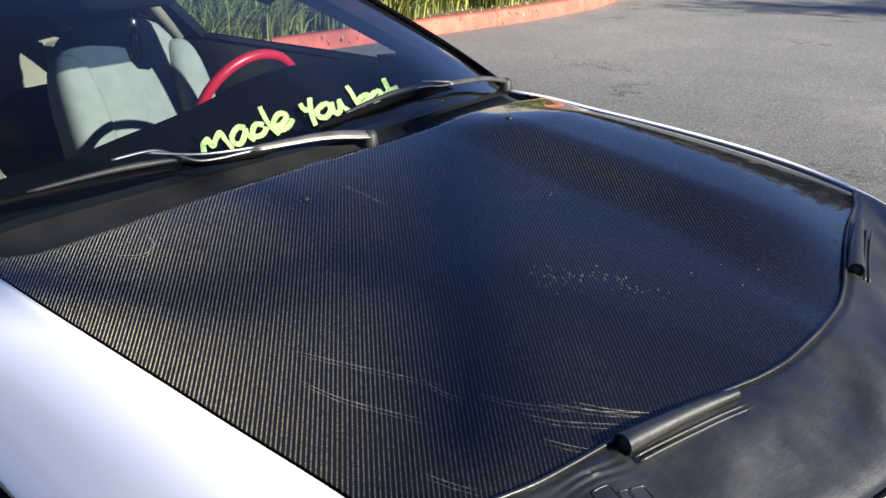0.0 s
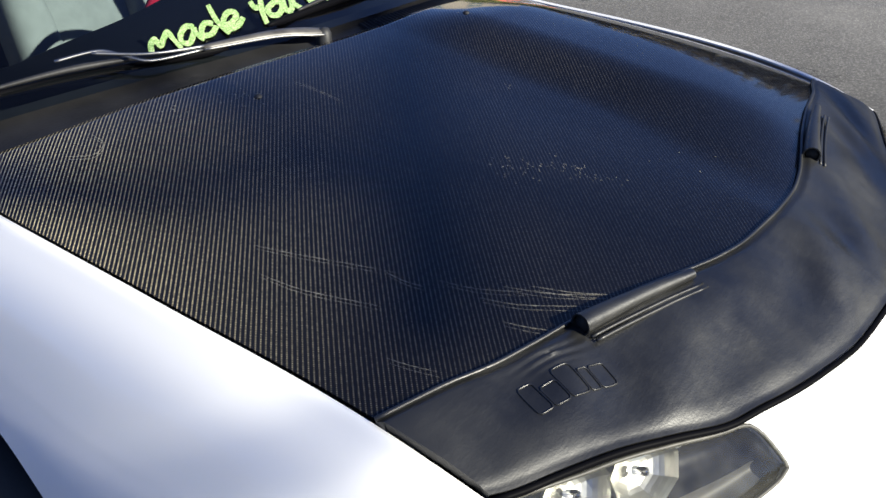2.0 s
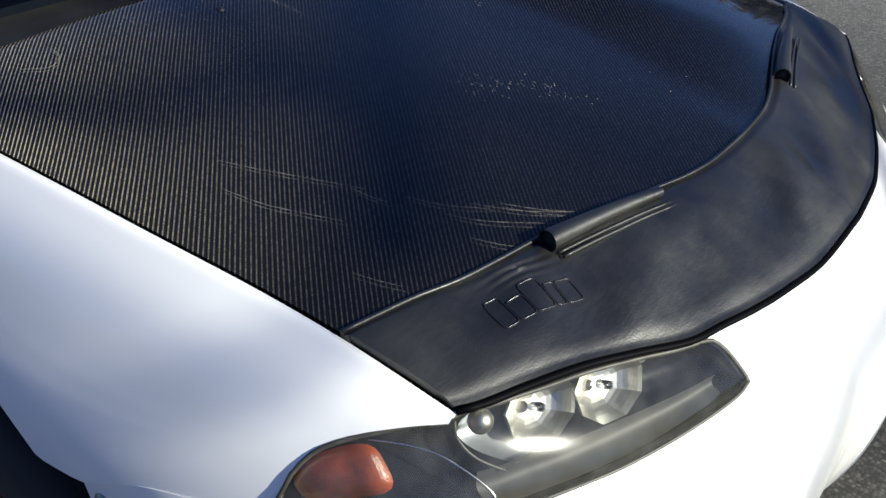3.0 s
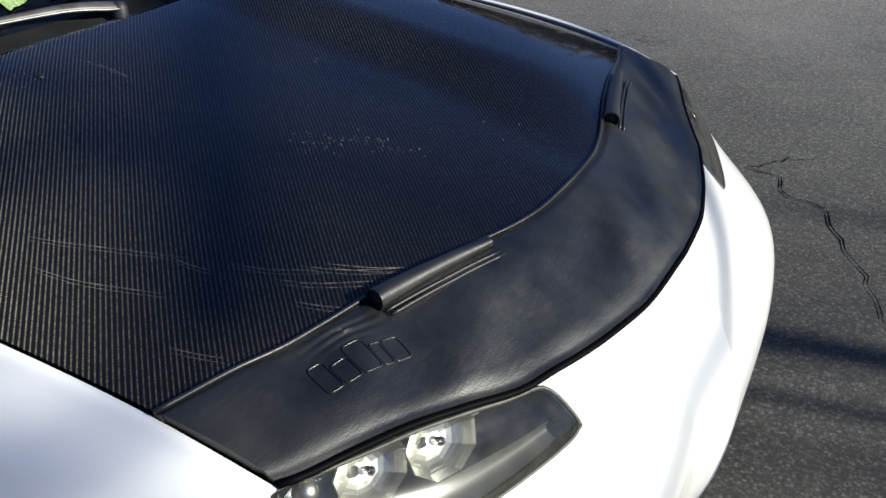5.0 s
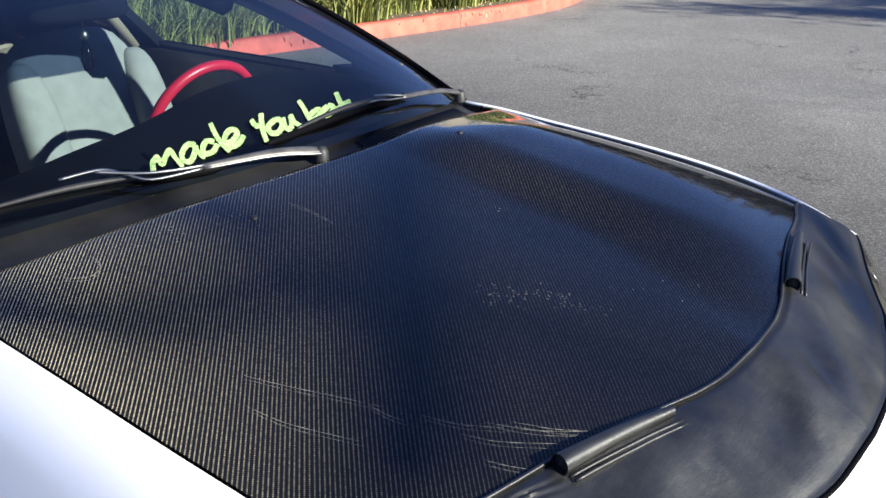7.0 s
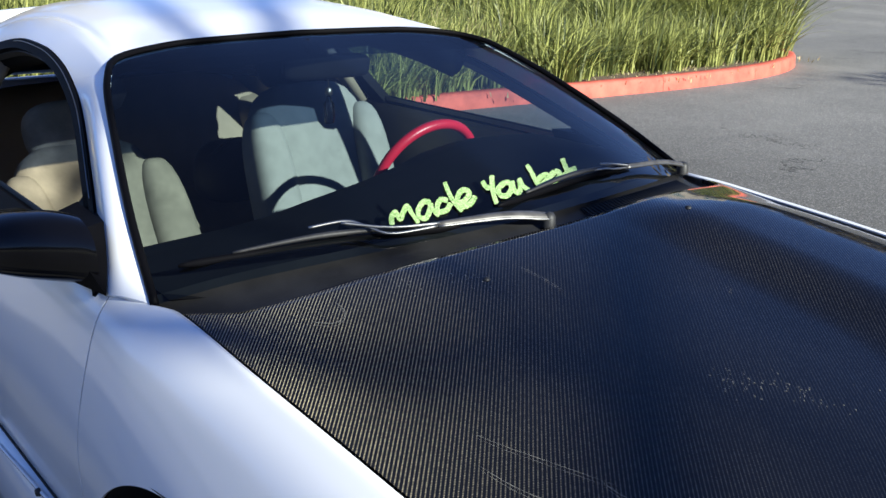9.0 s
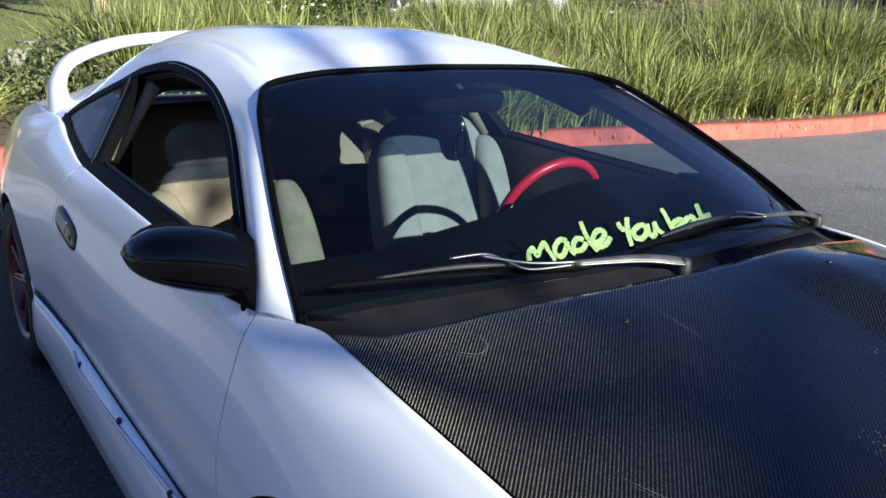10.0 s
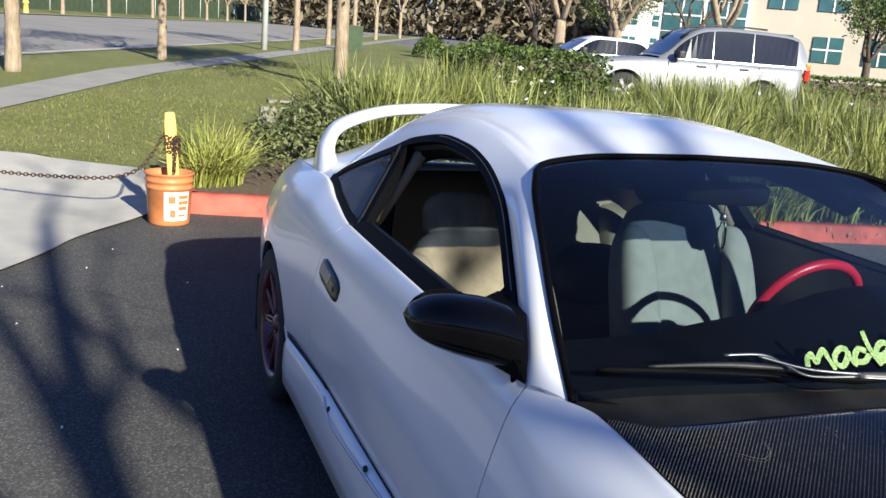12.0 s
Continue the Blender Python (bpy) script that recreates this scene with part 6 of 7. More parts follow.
tagged(fast("leaf_litter", *clumps(in_bed(130, 4.5, 10.2, 0.02, 0.14), 9, 0.06, 0.7, 0.014), STRAW), "dry leaf litter along the kerb", "litter", kind="stuff")
lawn_at = np.concatenate([np.stack([rng.uniform(-13.5, -8.3, 26000), rng.uniform(-5.5, 1.2, 26000), np.zeros(26000)], 1), np.stack([rng.uniform(-24, -13, 34000), rng.uniform(-5.5, 4.5, 34000), np.zeros(34000)], 1)])
keep = (lawn_at @ np.array((-0.37, -0.93, 0)) < 6.7) & (lawn_at[:, 0] < np.interp(lawn_at[:, 1], (-5.5, -2.46, -1.9, -1.12, 0.6, 1.3, 4.5), (-8.9, -8.75, -8.45, -8.15, -9.1, -9.9, -14.0)))
lawn_at = lawn_at[keep]
lawn_at[:, 2] = rise(lawn_at[:, 0]) + 0.01
n_ = len(lawn_at)
tagged(fast("lawn_grass", *blades(lawn_at, rng.uniform(0.02, 0.06, n_), rng.uniform(0, 6.28, n_), rng.uniform(0.006, 0.012, n_), rng.uniform(0.1, 0.9, n_), 2), LAWN), "short yellow green grass blades on the lawn", "grass", kind="stuff")
clump = thing("grass_clump", (-6.95, -0.62, 0.12), "yellow green strap grass clump beside the bucket", "grass clump")
for k, (dx, dy, n_) in enumerate(((0.0, 0.0, 420), (0.05, -0.09, 260), (-0.03, 0.10, 260))):
    v, q = clumps([(-6.95 + dx, -0.62 + dy, 0.60)], n_, 1.12, 0.50, 0.014, droop=1.75)
    fast("leaf_tuft", v - np.array((-6.95, -0.62, 0.12)), q, LIME, clump)


def leaf_cloud(n, inside, size, mat, name, label, category, parent=None):
    """Many small leaves at places from inside(n), turned every way."""
    c = inside(n)
    a, b = rng.normal(size=(n, 3)), rng.normal(size=(n, 3))
    a /= np.linalg.norm(a, axis=1)[:, None]
    b = np.cross(a, b)
    b /= np.linalg.norm(b, axis=1)[:, None]
    s = size * rng.uniform(0.6, 1.4, n)[:, None]
    v = np.stack([c - a * s, c + b * s * 0.45, c + a * s, c - b * s * 0.45], 1).reshape(-1, 3)
    return fast(name, v, np.arange(4 * n).reshape(-1, 4), mat, parent, label, smooth=False)


def hedge_shell(x0, x1, y0, y1, z0, z1, round_=0.12):
    def f(n):
        u = rng.uniform(-1, 1, (n, 3))
        k = np.argmax(np.abs(u) + rng.uniform(0, 0.3, (n, 3)), axis=1)
        u[np.arange(n), k] = np.sign(u[np.arange(n), k]) * rng.uniform(0.86, 1.06, n)
        c = np.array(((x0 + x1) / 2, (y0 + y1) / 2, (z0 + z1) / 2))
        h = np.array(((x1 - x0) / 2, (y1 - y0) / 2, (z1 - z0) / 2))
        wob = np.sin(u[:, 1] * 9) * 0.03 + np.sin(u[:, 0] * 7 + 2) * 0.03
        return c + u * h + wob[:, None] * (0, 0, 1)
    return f


hedge = thing("hedge", (0, 0, 0), "clipped dark green hedge", "hedge")
leaf_cloud(36000, hedge_shell(-11.6, -10.0, 3.05, 5.05, 0.2, 1.47), 0.034, HEDGE, "hedge_leaves", "", "", hedge)
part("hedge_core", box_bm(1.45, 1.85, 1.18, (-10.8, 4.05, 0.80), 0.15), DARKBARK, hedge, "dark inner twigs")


low_hedge = thing("low_hedge", (0, 0, 0), "low dark hedge beyond the parked cars", "hedge")
leaf_cloud(9000, hedge_shell(-23.4, -22.2, 16.0, 27.0, 0.55, 1.45), 0.06, HEDGE, "hedge_leaves", "", "", low_hedge)
part("hedge_core", box_bm(1.0, 10.6, 0.75, (-22.8, 21.5, 0.92), 0.12), DARKBARK, low_hedge, "dark inner twigs")


def mound(cx, cy, rx, ry, h, z0):
    def f(n):
        a, r = rng.uniform(0, 2 * math.pi, n), np.sqrt(rng.uniform(0, 1, n))
        z = h * np.sqrt(np.maximum(0, 1 - r**2)) * rng.uniform(0.7, 1.05, n) * (0.8 + 0.2 * np.sin(a * 5 + r * 6))
        return np.stack([cx + rx * r * np.cos(a), cy + ry * r * np.sin(a), z0 + z], 1)
    return f


for k, (x, y, rx, ry, h) in enumerate(((-7.6, 0.35, 0.75, 0.7, 0.75), (-8.4, 0.9, 0.8, 0.8, 0.85), (-9.4, 1.5, 0.8, 0.9, 0.8))):
    shrub = thing("shrub", (0, 0, 0), "low dull green shrub at the end of the bed", "shrub", "shrubs in the bed")
    leaf_cloud(3800, mound(x, y, rx, ry, h, 0.12 + float(rise(x))), 0.028, BUSH, "shrub_leaves", "", "", shrub)
    link("shrub_stem", *tube([(x, y, 0.05 + float(rise(x))), (x + 0.05, y, 0.4 + float(rise(x)))], 0.03, 6), DARKBARK, shrub)
vs, qs = [], []
for y, z in ((3.25, 1.10), (3.32, 1.27), (3.49, 1.09), (3.62, 1.13), (3.70, 0.99), (3.78, 1.13), (3.45, 0.90), (3.05, 1.15), (8.64, 1.12)):
    x, size, lean = -9.3, rng.uniform(0.6, 1.1), rng.uniform(-0.8, 0.8, 2)
    for a in np.linspace(0, 2 * math.pi, 5, endpoint=False) + rng.uniform(0, 1):
        k, reach_ = len(vs), size * rng.uniform(0.5, 1.2)
        for reach, turn in ((0.0, 0.0), (0.030, -0.45), (0.045, 0.0), (0.030, 0.45)):
            dy, dz = reach_ * reach * math.cos(a + turn), 0.65 * reach_ * reach * math.sin(a + turn)
            vs.append((x + 0.012 + lean[0] * dy + lean[1] * dz, y + dy, z + dz))
        qs.append((k, k + 1, k + 2, k + 3))
tagged(fast("white_flowers", vs, qs, PETAL), "small white flowers over the grass", "flowers", kind="stuff")

# utility cover and edging stones at the lawn's end
part_box = thing("edging_stone", (-10.6, 0.45, float(rise(-10.6))), "small weathered stone block beside the shrubs", "stone")
part("block", box_bm(0.14, 0.22, 0.36, (0, 0, 0.17), 0.04), STONE, part_box)
flat_stone = thing("flat_stone", (-13.6, 1.2, float(rise(-13.6))), "flat weathered stone lying on the lawn", "stone")
part("slab", box_bm(0.30, 0.55, 0.06, (0, 0, 0.03), 0.02), STONE, flat_stone)


# ---- trees ----
def limb(p, d, length, r, depth, rods, bend):
    n = 6
    pts = [np.array(p, float)]
    way = np.array(d, float) / np.linalg.norm(d)
    for _ in range(n):
        way = way + rng.normal(0, bend, 3) + np.array((0, 0, 0.05))
        way /= np.linalg.norm(way)
        pts.append(pts[-1] + way * length / n)
    r1 = r * (0.62 if depth else 0.25)
    rods.append((pts, np.linspace(r, r1, n + 1), 7 if r > 0.05 else 4))
    if depth == 0:
        return
    for k in range(rng.integers(3, 5)):
        at = pts[rng.integers(2, n + 1)] if k else pts[-1]
        side = rng.normal(size=3)
        side -= side @ way * way
        side /= np.linalg.norm(side)
        limb(at, way * 0.75 + side * rng.uniform(0.5, 0.95), length * rng.uniform(0.55, 0.78), r1 * rng.uniform(0.55, 0.8), depth - 1, rods, bend * 1.15)


def bare_tree(x, y, height, r, label, mat=BARK, depth=4, fork=0.33, group="bare street trees", leaves=0, leaf_mat=None):
    z = float(rise(x))
    tr = thing("tree", (x, y, z - 0.05), label, "tree", group)
    trunk_h = height * fork
    trunk = [np.array((0, 0, 0.0)), np.array((0.02, 0.01, trunk_h * 0.4)), np.array((0.05, -0.02, trunk_h))]
    link("trunk", *tube(spline(trunk, 8), np.linspace(r * 1.25, r * 0.85, 8), 12), mat, tr)
    rods = []
    for k in range(4):
        a = k * 1.6 + rng.uniform(0, 1)
        limb((0.05, -0.02, trunk_h * rng.uniform(0.9, 1.0)), (0.55 * math.cos(a), 0.55 * math.sin(a), 0.9), height * 0.27, r * 0.55, depth - 1, rods, 0.10)
    vs, fs = merged(*[tube(p, q, s) for p, q, s in rods])
    link("bare_crown", vs, fs, mat, tr)
    if leaves:
        tips = np.array([p[-1] for p, q, s in rods if q[0] < 0.05])
        leaf_cloud(leaves, lambda n: tips[rng.integers(0, len(tips), n)] + rng.normal(0, height * 0.035, (n, 3)), 0.07, leaf_mat, "crown", "", "", tr)
    return tr


pale = "bare street tree with pale peeling trunk"
# leaves mostly above the view are added to thicken the cast shadows
for x, y, h, r, n_leaf in ((-15.7, -2.95, 7.0, 0.115, 2600), (-21.2, -0.3, 7.0, 0.095, 2600), (-32.5, 5.0, 7.5, 0.11, 2600), (-15.8, 2.62, 7.0, 0.125, 9000), (-43, 8.6, 7.5, 0.12, 0), (-52, 12.2, 8, 0.13, 0), (-66, 17.5, 8, 0.14, 0), (-84, 25, 8, 0.15, 0)):
    bare_tree(x, y, h, r, pale, depth=4 if x > -25 else 3, leaves=n_leaf, leaf_mat=FARWOOD)
for k, s in enumerate(np.arange(8, 130, 8.5)):
    x, y = street(s + rng.uniform(-1, 1), 28.3)
    bare_tree(x, y, 6.0 * rng.uniform(0.8, 1.1), 0.13, "bare tree across the street", depth=2, group="trees across the street")
for x, y, h in ((-33, 16, 8.5), (-36, 20.5, 8.0), (-27.0, 19.5, 8.5)):
    bare_tree(x, y, h, 0.24, "large bare tree with brown trunk behind the parked cars", BARK, depth=4, fork=0.25, group="bare trees behind the cars")
for x, y, h in ((-27.5, 27.0, 6.0), (-29.5, 33.0, 6.5), (-46, 26, 7.5), (-60, 34, 8)):
    bare_tree(x, y, h, 0.16, "dark leafy tree in front of the building", DARKBARK, depth=3, fork=0.25, group="dark trees by the building", leaves=5000, leaf_mat=HEDGE)
# trees behind the camera, whose shadows fall on the car and the lot
def lot_tree(at, label, stem, limbs, twigs):
    """A bare tree given by its trunk and limbs, each a line of (y, z) in the tree's own upright plane with its thickness at both ends."""
    tr = thing("tree", (at[0], at[1], 0.0), label, "tree", "bare trees by the lot")
    depth_of = lambda k, n: 0.35 * np.sin(np.linspace(0, 2.2, n) + 1.7 * k) * np.linspace(0, 1, n)
    path = spline([(0, y, z) for y, z in stem[0]], 16)
    link("trunk", *tube(path, stem[2] + (stem[1] - stem[2]) * np.clip((3.0 - path[:, 2]) / 1.2, 0, 1), 14), BARK, tr, "pale mottled trunk")
    rods = []
    for k, (line, r0, r1) in enumerate(limbs):
        p = spline([(0, y, z) for y, z in line], 18)
        p += (depth_of(k, 18) * 2.0)[:, None] * np.array(SUN_WAY)
        rods.append((p, np.linspace(r0, r1, 18), 8))
        way = p[-1] - p[-3]
        if twigs and line[-1][1] > 4.8:
            limb(p[-1], way, 0.9, r1 * 0.8, twigs, rods, 0.12)
    link("bare_crown", *merged(*[tube(p, q, n) for p, q, n in rods]), BARK, tr, "bare limbs and twigs")
    return tr


rng = np.random.default_rng(21)
lot_tree((8.8, 2.50), "tall bare tree with drooping limbs at the edge of the lot", ([(-0.15, -0.1), (-0.12, 2.0), (-0.04, 3.6), (0.14, 4.6), (0.46, 5.6), (0.50, 6.2)], 0.15, 0.058), [
    ([(-0.10, 2.4), (-0.25, 3.0), (-0.31, 3.35), (-0.28, 3.8)], 0.035, 0.020),
    ([(0.24, 4.95), (-0.35, 5.08), (-0.65, 4.92), (-0.95, 4.77), (-1.28, 4.60), (-1.50, 4.50)], 0.054, 0.042),
    ([(-1.48, 4.51), (-1.68, 4.46), (-1.84, 4.42), (-2.2, 4.36)], 0.022, 0.012),
    ([(0.14, 4.65), (-0.40, 4.42), (-0.81, 4.20), (-1.06, 4.08), (-1.45, 3.92)], 0.040, 0.016),
    ([(-1.10, 4.70), (-1.43, 4.73), (-1.52, 4.83), (-1.62, 5.05)], 0.009, 0.058),
    ([(0.42, 6.15), (-0.39, 5.88), (-0.65, 5.66), (-0.95, 5.40)], 0.050, 0.032),
    ([(0.42, 6.2), (-0.45, 6.15), (-0.84, 5.78), (-0.93, 5.61), (-1.05, 5.30)], 0.042, 0.030),
    ([(0.42, 6.1), (0.70, 6.7), (0.95, 7.4)], 0.06, 0.03),
    ([(0.36, 5.3), (0.75, 5.6), (1.3, 5.8)], 0.05, 0.02),
], 2)
lot_tree((8.8, 0.42), "bare forked tree with pale bark at the edge of the lot", ([(0, -0.1), (-0.05, 1.8), (0.04, 3.3), (0.08, 4.70)], 0.14, 0.085), [
    ([(0.08, 4.65), (0.16, 5.2), (0.27, 5.82), (0.42, 6.5)], 0.095, 0.055),
    ([(0.08, 4.70), (0.02, 5.05), (-0.02, 5.30), (-0.15, 5.9)], 0.08, 0.040),
    ([(0.10, 4.85), (0.40, 5.30), (0.47, 5.75)], 0.045, 0.020),
    ([(0.06, 4.30), (-0.35, 4.85), (-0.8, 5.5)], 0.045, 0.020),
    ([(0.05, 4.00), (-0.55, 4.40), (-1.3, 4.9)], 0.040, 0.018),
], 2)
# unseen stand-in that casts the shade on the lot's far corner
bare_tree(9.5, 13.4, 7.0, 0.18, "unseen leafy tree added to shade the far side of the lot", DARKBARK, depth=3, fork=0.3, group="trees round the lot", leaves=9000, leaf_mat=HEDGE)
bare_tree(17.0, 5.0, 10.0, 0.23, "tall bare tree at the edge of the lot", BARK, depth=4, fork=0.30, group="bare trees by the lot")

bare_tree(15.0, 9.5, 8.5, 0.11, "slender bare tree at the edge of the lot", BARK, depth=3, fork=0.35, group="bare trees by the lot").rotation_euler.z = radians(270)
for x, y, h in ((-40, 22.5, 8.0), (-44, 30.0, 8.5), (-52, 24.0, 9.0)):
    bare_tree(x, y, h, 0.2, "bare tree with dark twigs behind the parked cars", DARKBARK, depth=4, fork=0.25, group="bare trees behind the cars")

# ---- bucket with post and chain ----
bucket = thing("bucket", (-5.93, -1.04, 0.0), "faded orange plastic bucket with a worn white label", "bucket")
link("pail", *lathe([(0.0, 0.006), (0.128, 0.0), (0.132, 0.012), (0.146, 0.255), (0.151, 0.258), (0.151, 0.272), (0.147, 0.275), (0.148, 0.300), (0.154, 0.303), (0.154, 0.318), (0.150, 0.322), (0.152, 0.352), (0.160, 0.356), (0.160, 0.368), (0.150, 0.368), (0.140, 0.33), (0.126, 0.02), (0.0, 0.02)], 40), ORANGE, bucket)
aim = math.atan2(-0.44, 6.9)


def wrap(a0, a1, z0, z1, r0, n=12):
    vs = []
    for k in range(n):
        a = a0 + (a1 - a0) * k / (n - 1)
        for z in (z0, z1):
            r = r0 + 0.059 * (z - 0.02)
            vs.append((r * math.cos(a), r * math.sin(a), z))
    return vs, [(2 * k, 2 * k + 2, 2 * k + 3, 2 * k + 1) for k in range(n - 1)]


label_ = link("label", *wrap(aim - 0.22, aim + 0.98, 0.04, 0.245, 0.1345), PAPER, bucket, "worn white paper label")
for a0, a1, z0, z1 in ((0.42, 0.92, 0.195, 0.222), (0.42, 0.92, 0.155, 0.182), (0.42, 0.86, 0.115, 0.142), (-0.02, 0.28, 0.165, 0.215), (0.05, 0.30, 0.065, 0.120), (0.42, 0.80, 0.070, 0.085)):
    link("print_bar", *wrap(aim + a0, aim + a1, z0, z1, 0.1365, 6), ORANGE, label_, "orange print bar")
link("fill", *lathe([(0.0, 0.30), (0.145, 0.30)], 30), CONCRETE, bucket, "set concrete")
bucket.scale = (1.14, 1.14, 1.06)
post = thing("wooden_post", (-5.93, -1.03, 0.30), "yellow weathered wooden post standing in the bucket", "post")
link("plank", *moved(puffy(0.045, 0.085, 0.56, Matrix.Identity(4), 9.0, 12), Matrix.Translation((-0.01, 0.005, 0.25)) @ pose(0, 0, 0, 4, -3, 0)), YELLOW, post)


def chain(path, name, label, link_len=0.045):
    p = np.array(path, float)
    seg = np.linalg.norm(np.diff(p, axis=0), axis=1)
    s = np.concatenate([[0], np.cumsum(seg)])
    ch = thing(name, tuple(p[0]), label, "chain")
    for k in range(int(s[-1] / (link_len * 0.72))):
        c = np.array([np.interp((k + 0.5) * link_len * 0.72, s, p[:, i]) for i in range(3)])
        c2 = np.array([np.interp((k + 0.7) * link_len * 0.72, s, p[:, i]) for i in range(3)])
        w = Vector(c2 - c).normalized()
        m = Matrix.Translation(c - p[0]) @ w.to_track_quat("X", "Z").to_matrix().to_4x4() @ pose(0, 0, 0, 90 * (k % 2) + 20, 0, 0)
        ring_ = [m @ Vector((link_len / 2 * math.cos(a), 0.013 * math.sin(a), 0)) for a in np.linspace(0, 2 * math.pi, 10, endpoint=False)]
        link("chain_link", *tube(ring_, 0.0045, 5, closed=True), RUST, ch)


chain(spline([(-5.95, -1.08, 0.66), (-6.02, -1.30, 0.36), (-6.30, -1.80, 0.27), (-6.9, -2.7, 0.26), (-7.6, -3.8, 0.45)], 40), "barrier_chain", "rusty steel chain hanging from the post")
coil = [(-5.945 + 0.052 * math.cos(a) * 0.75, -1.02 + 0.052 * math.sin(a), 0.52 + 0.14 * a / 25 + 0.02 * math.sin(3 * a)) for a in np.linspace(0, 25, 60)]
chain(coil, "wound_chain", "rusty chain wound round the wooden post", 0.035)
chain([(-5.885, -1.00, 0.66), (-5.88, -1.005, 0.50), (-5.882, -1.01, 0.36)], "hanging_chain", "rusty chain end hanging down the post", 0.035)


# ---- parked cars ----
def wheel_set(parent, xs, half, r, mat):
    for x in xs:
        for s in (-1, 1):
            w = new("wheel")
            w.parent = parent
            m = Matrix.Translation((x, s * half, r)) @ pose(0, 0, 0, 0, 0, 0 if s > 0 else 180)
            link("tyre", *moved(lathe([(0.6 * r, -0.1), (0.92 * r, -0.11), (r, -0.07), (r, 0.07), (0.92 * r, 0.11), (0.66 * r, 0.10)], 32, "y"), m), TYRE, w)
            link("rim", *moved(lathe([(0.0, 0.05), (0.12 * r, 0.09), (0.2 * r, 0.06), (0.56 * r, 0.05), (0.66 * r, 0.11), (0.69 * r, 0.10)], 24, "y"), m), TYRE, w)
            for k in range(5):
                a = 2 * math.pi * k / 5
                link("spoke", *moved(tube([(0.1 * r * math.cos(a), 0.10, 0.1 * r * math.sin(a)), (0.64 * r * math.cos(a), 0.095, 0.64 * r * math.sin(a))], (0.10 * r, 0.13 * r), 6, 0.4, up=(0, 1, 0)), m), mat, w)


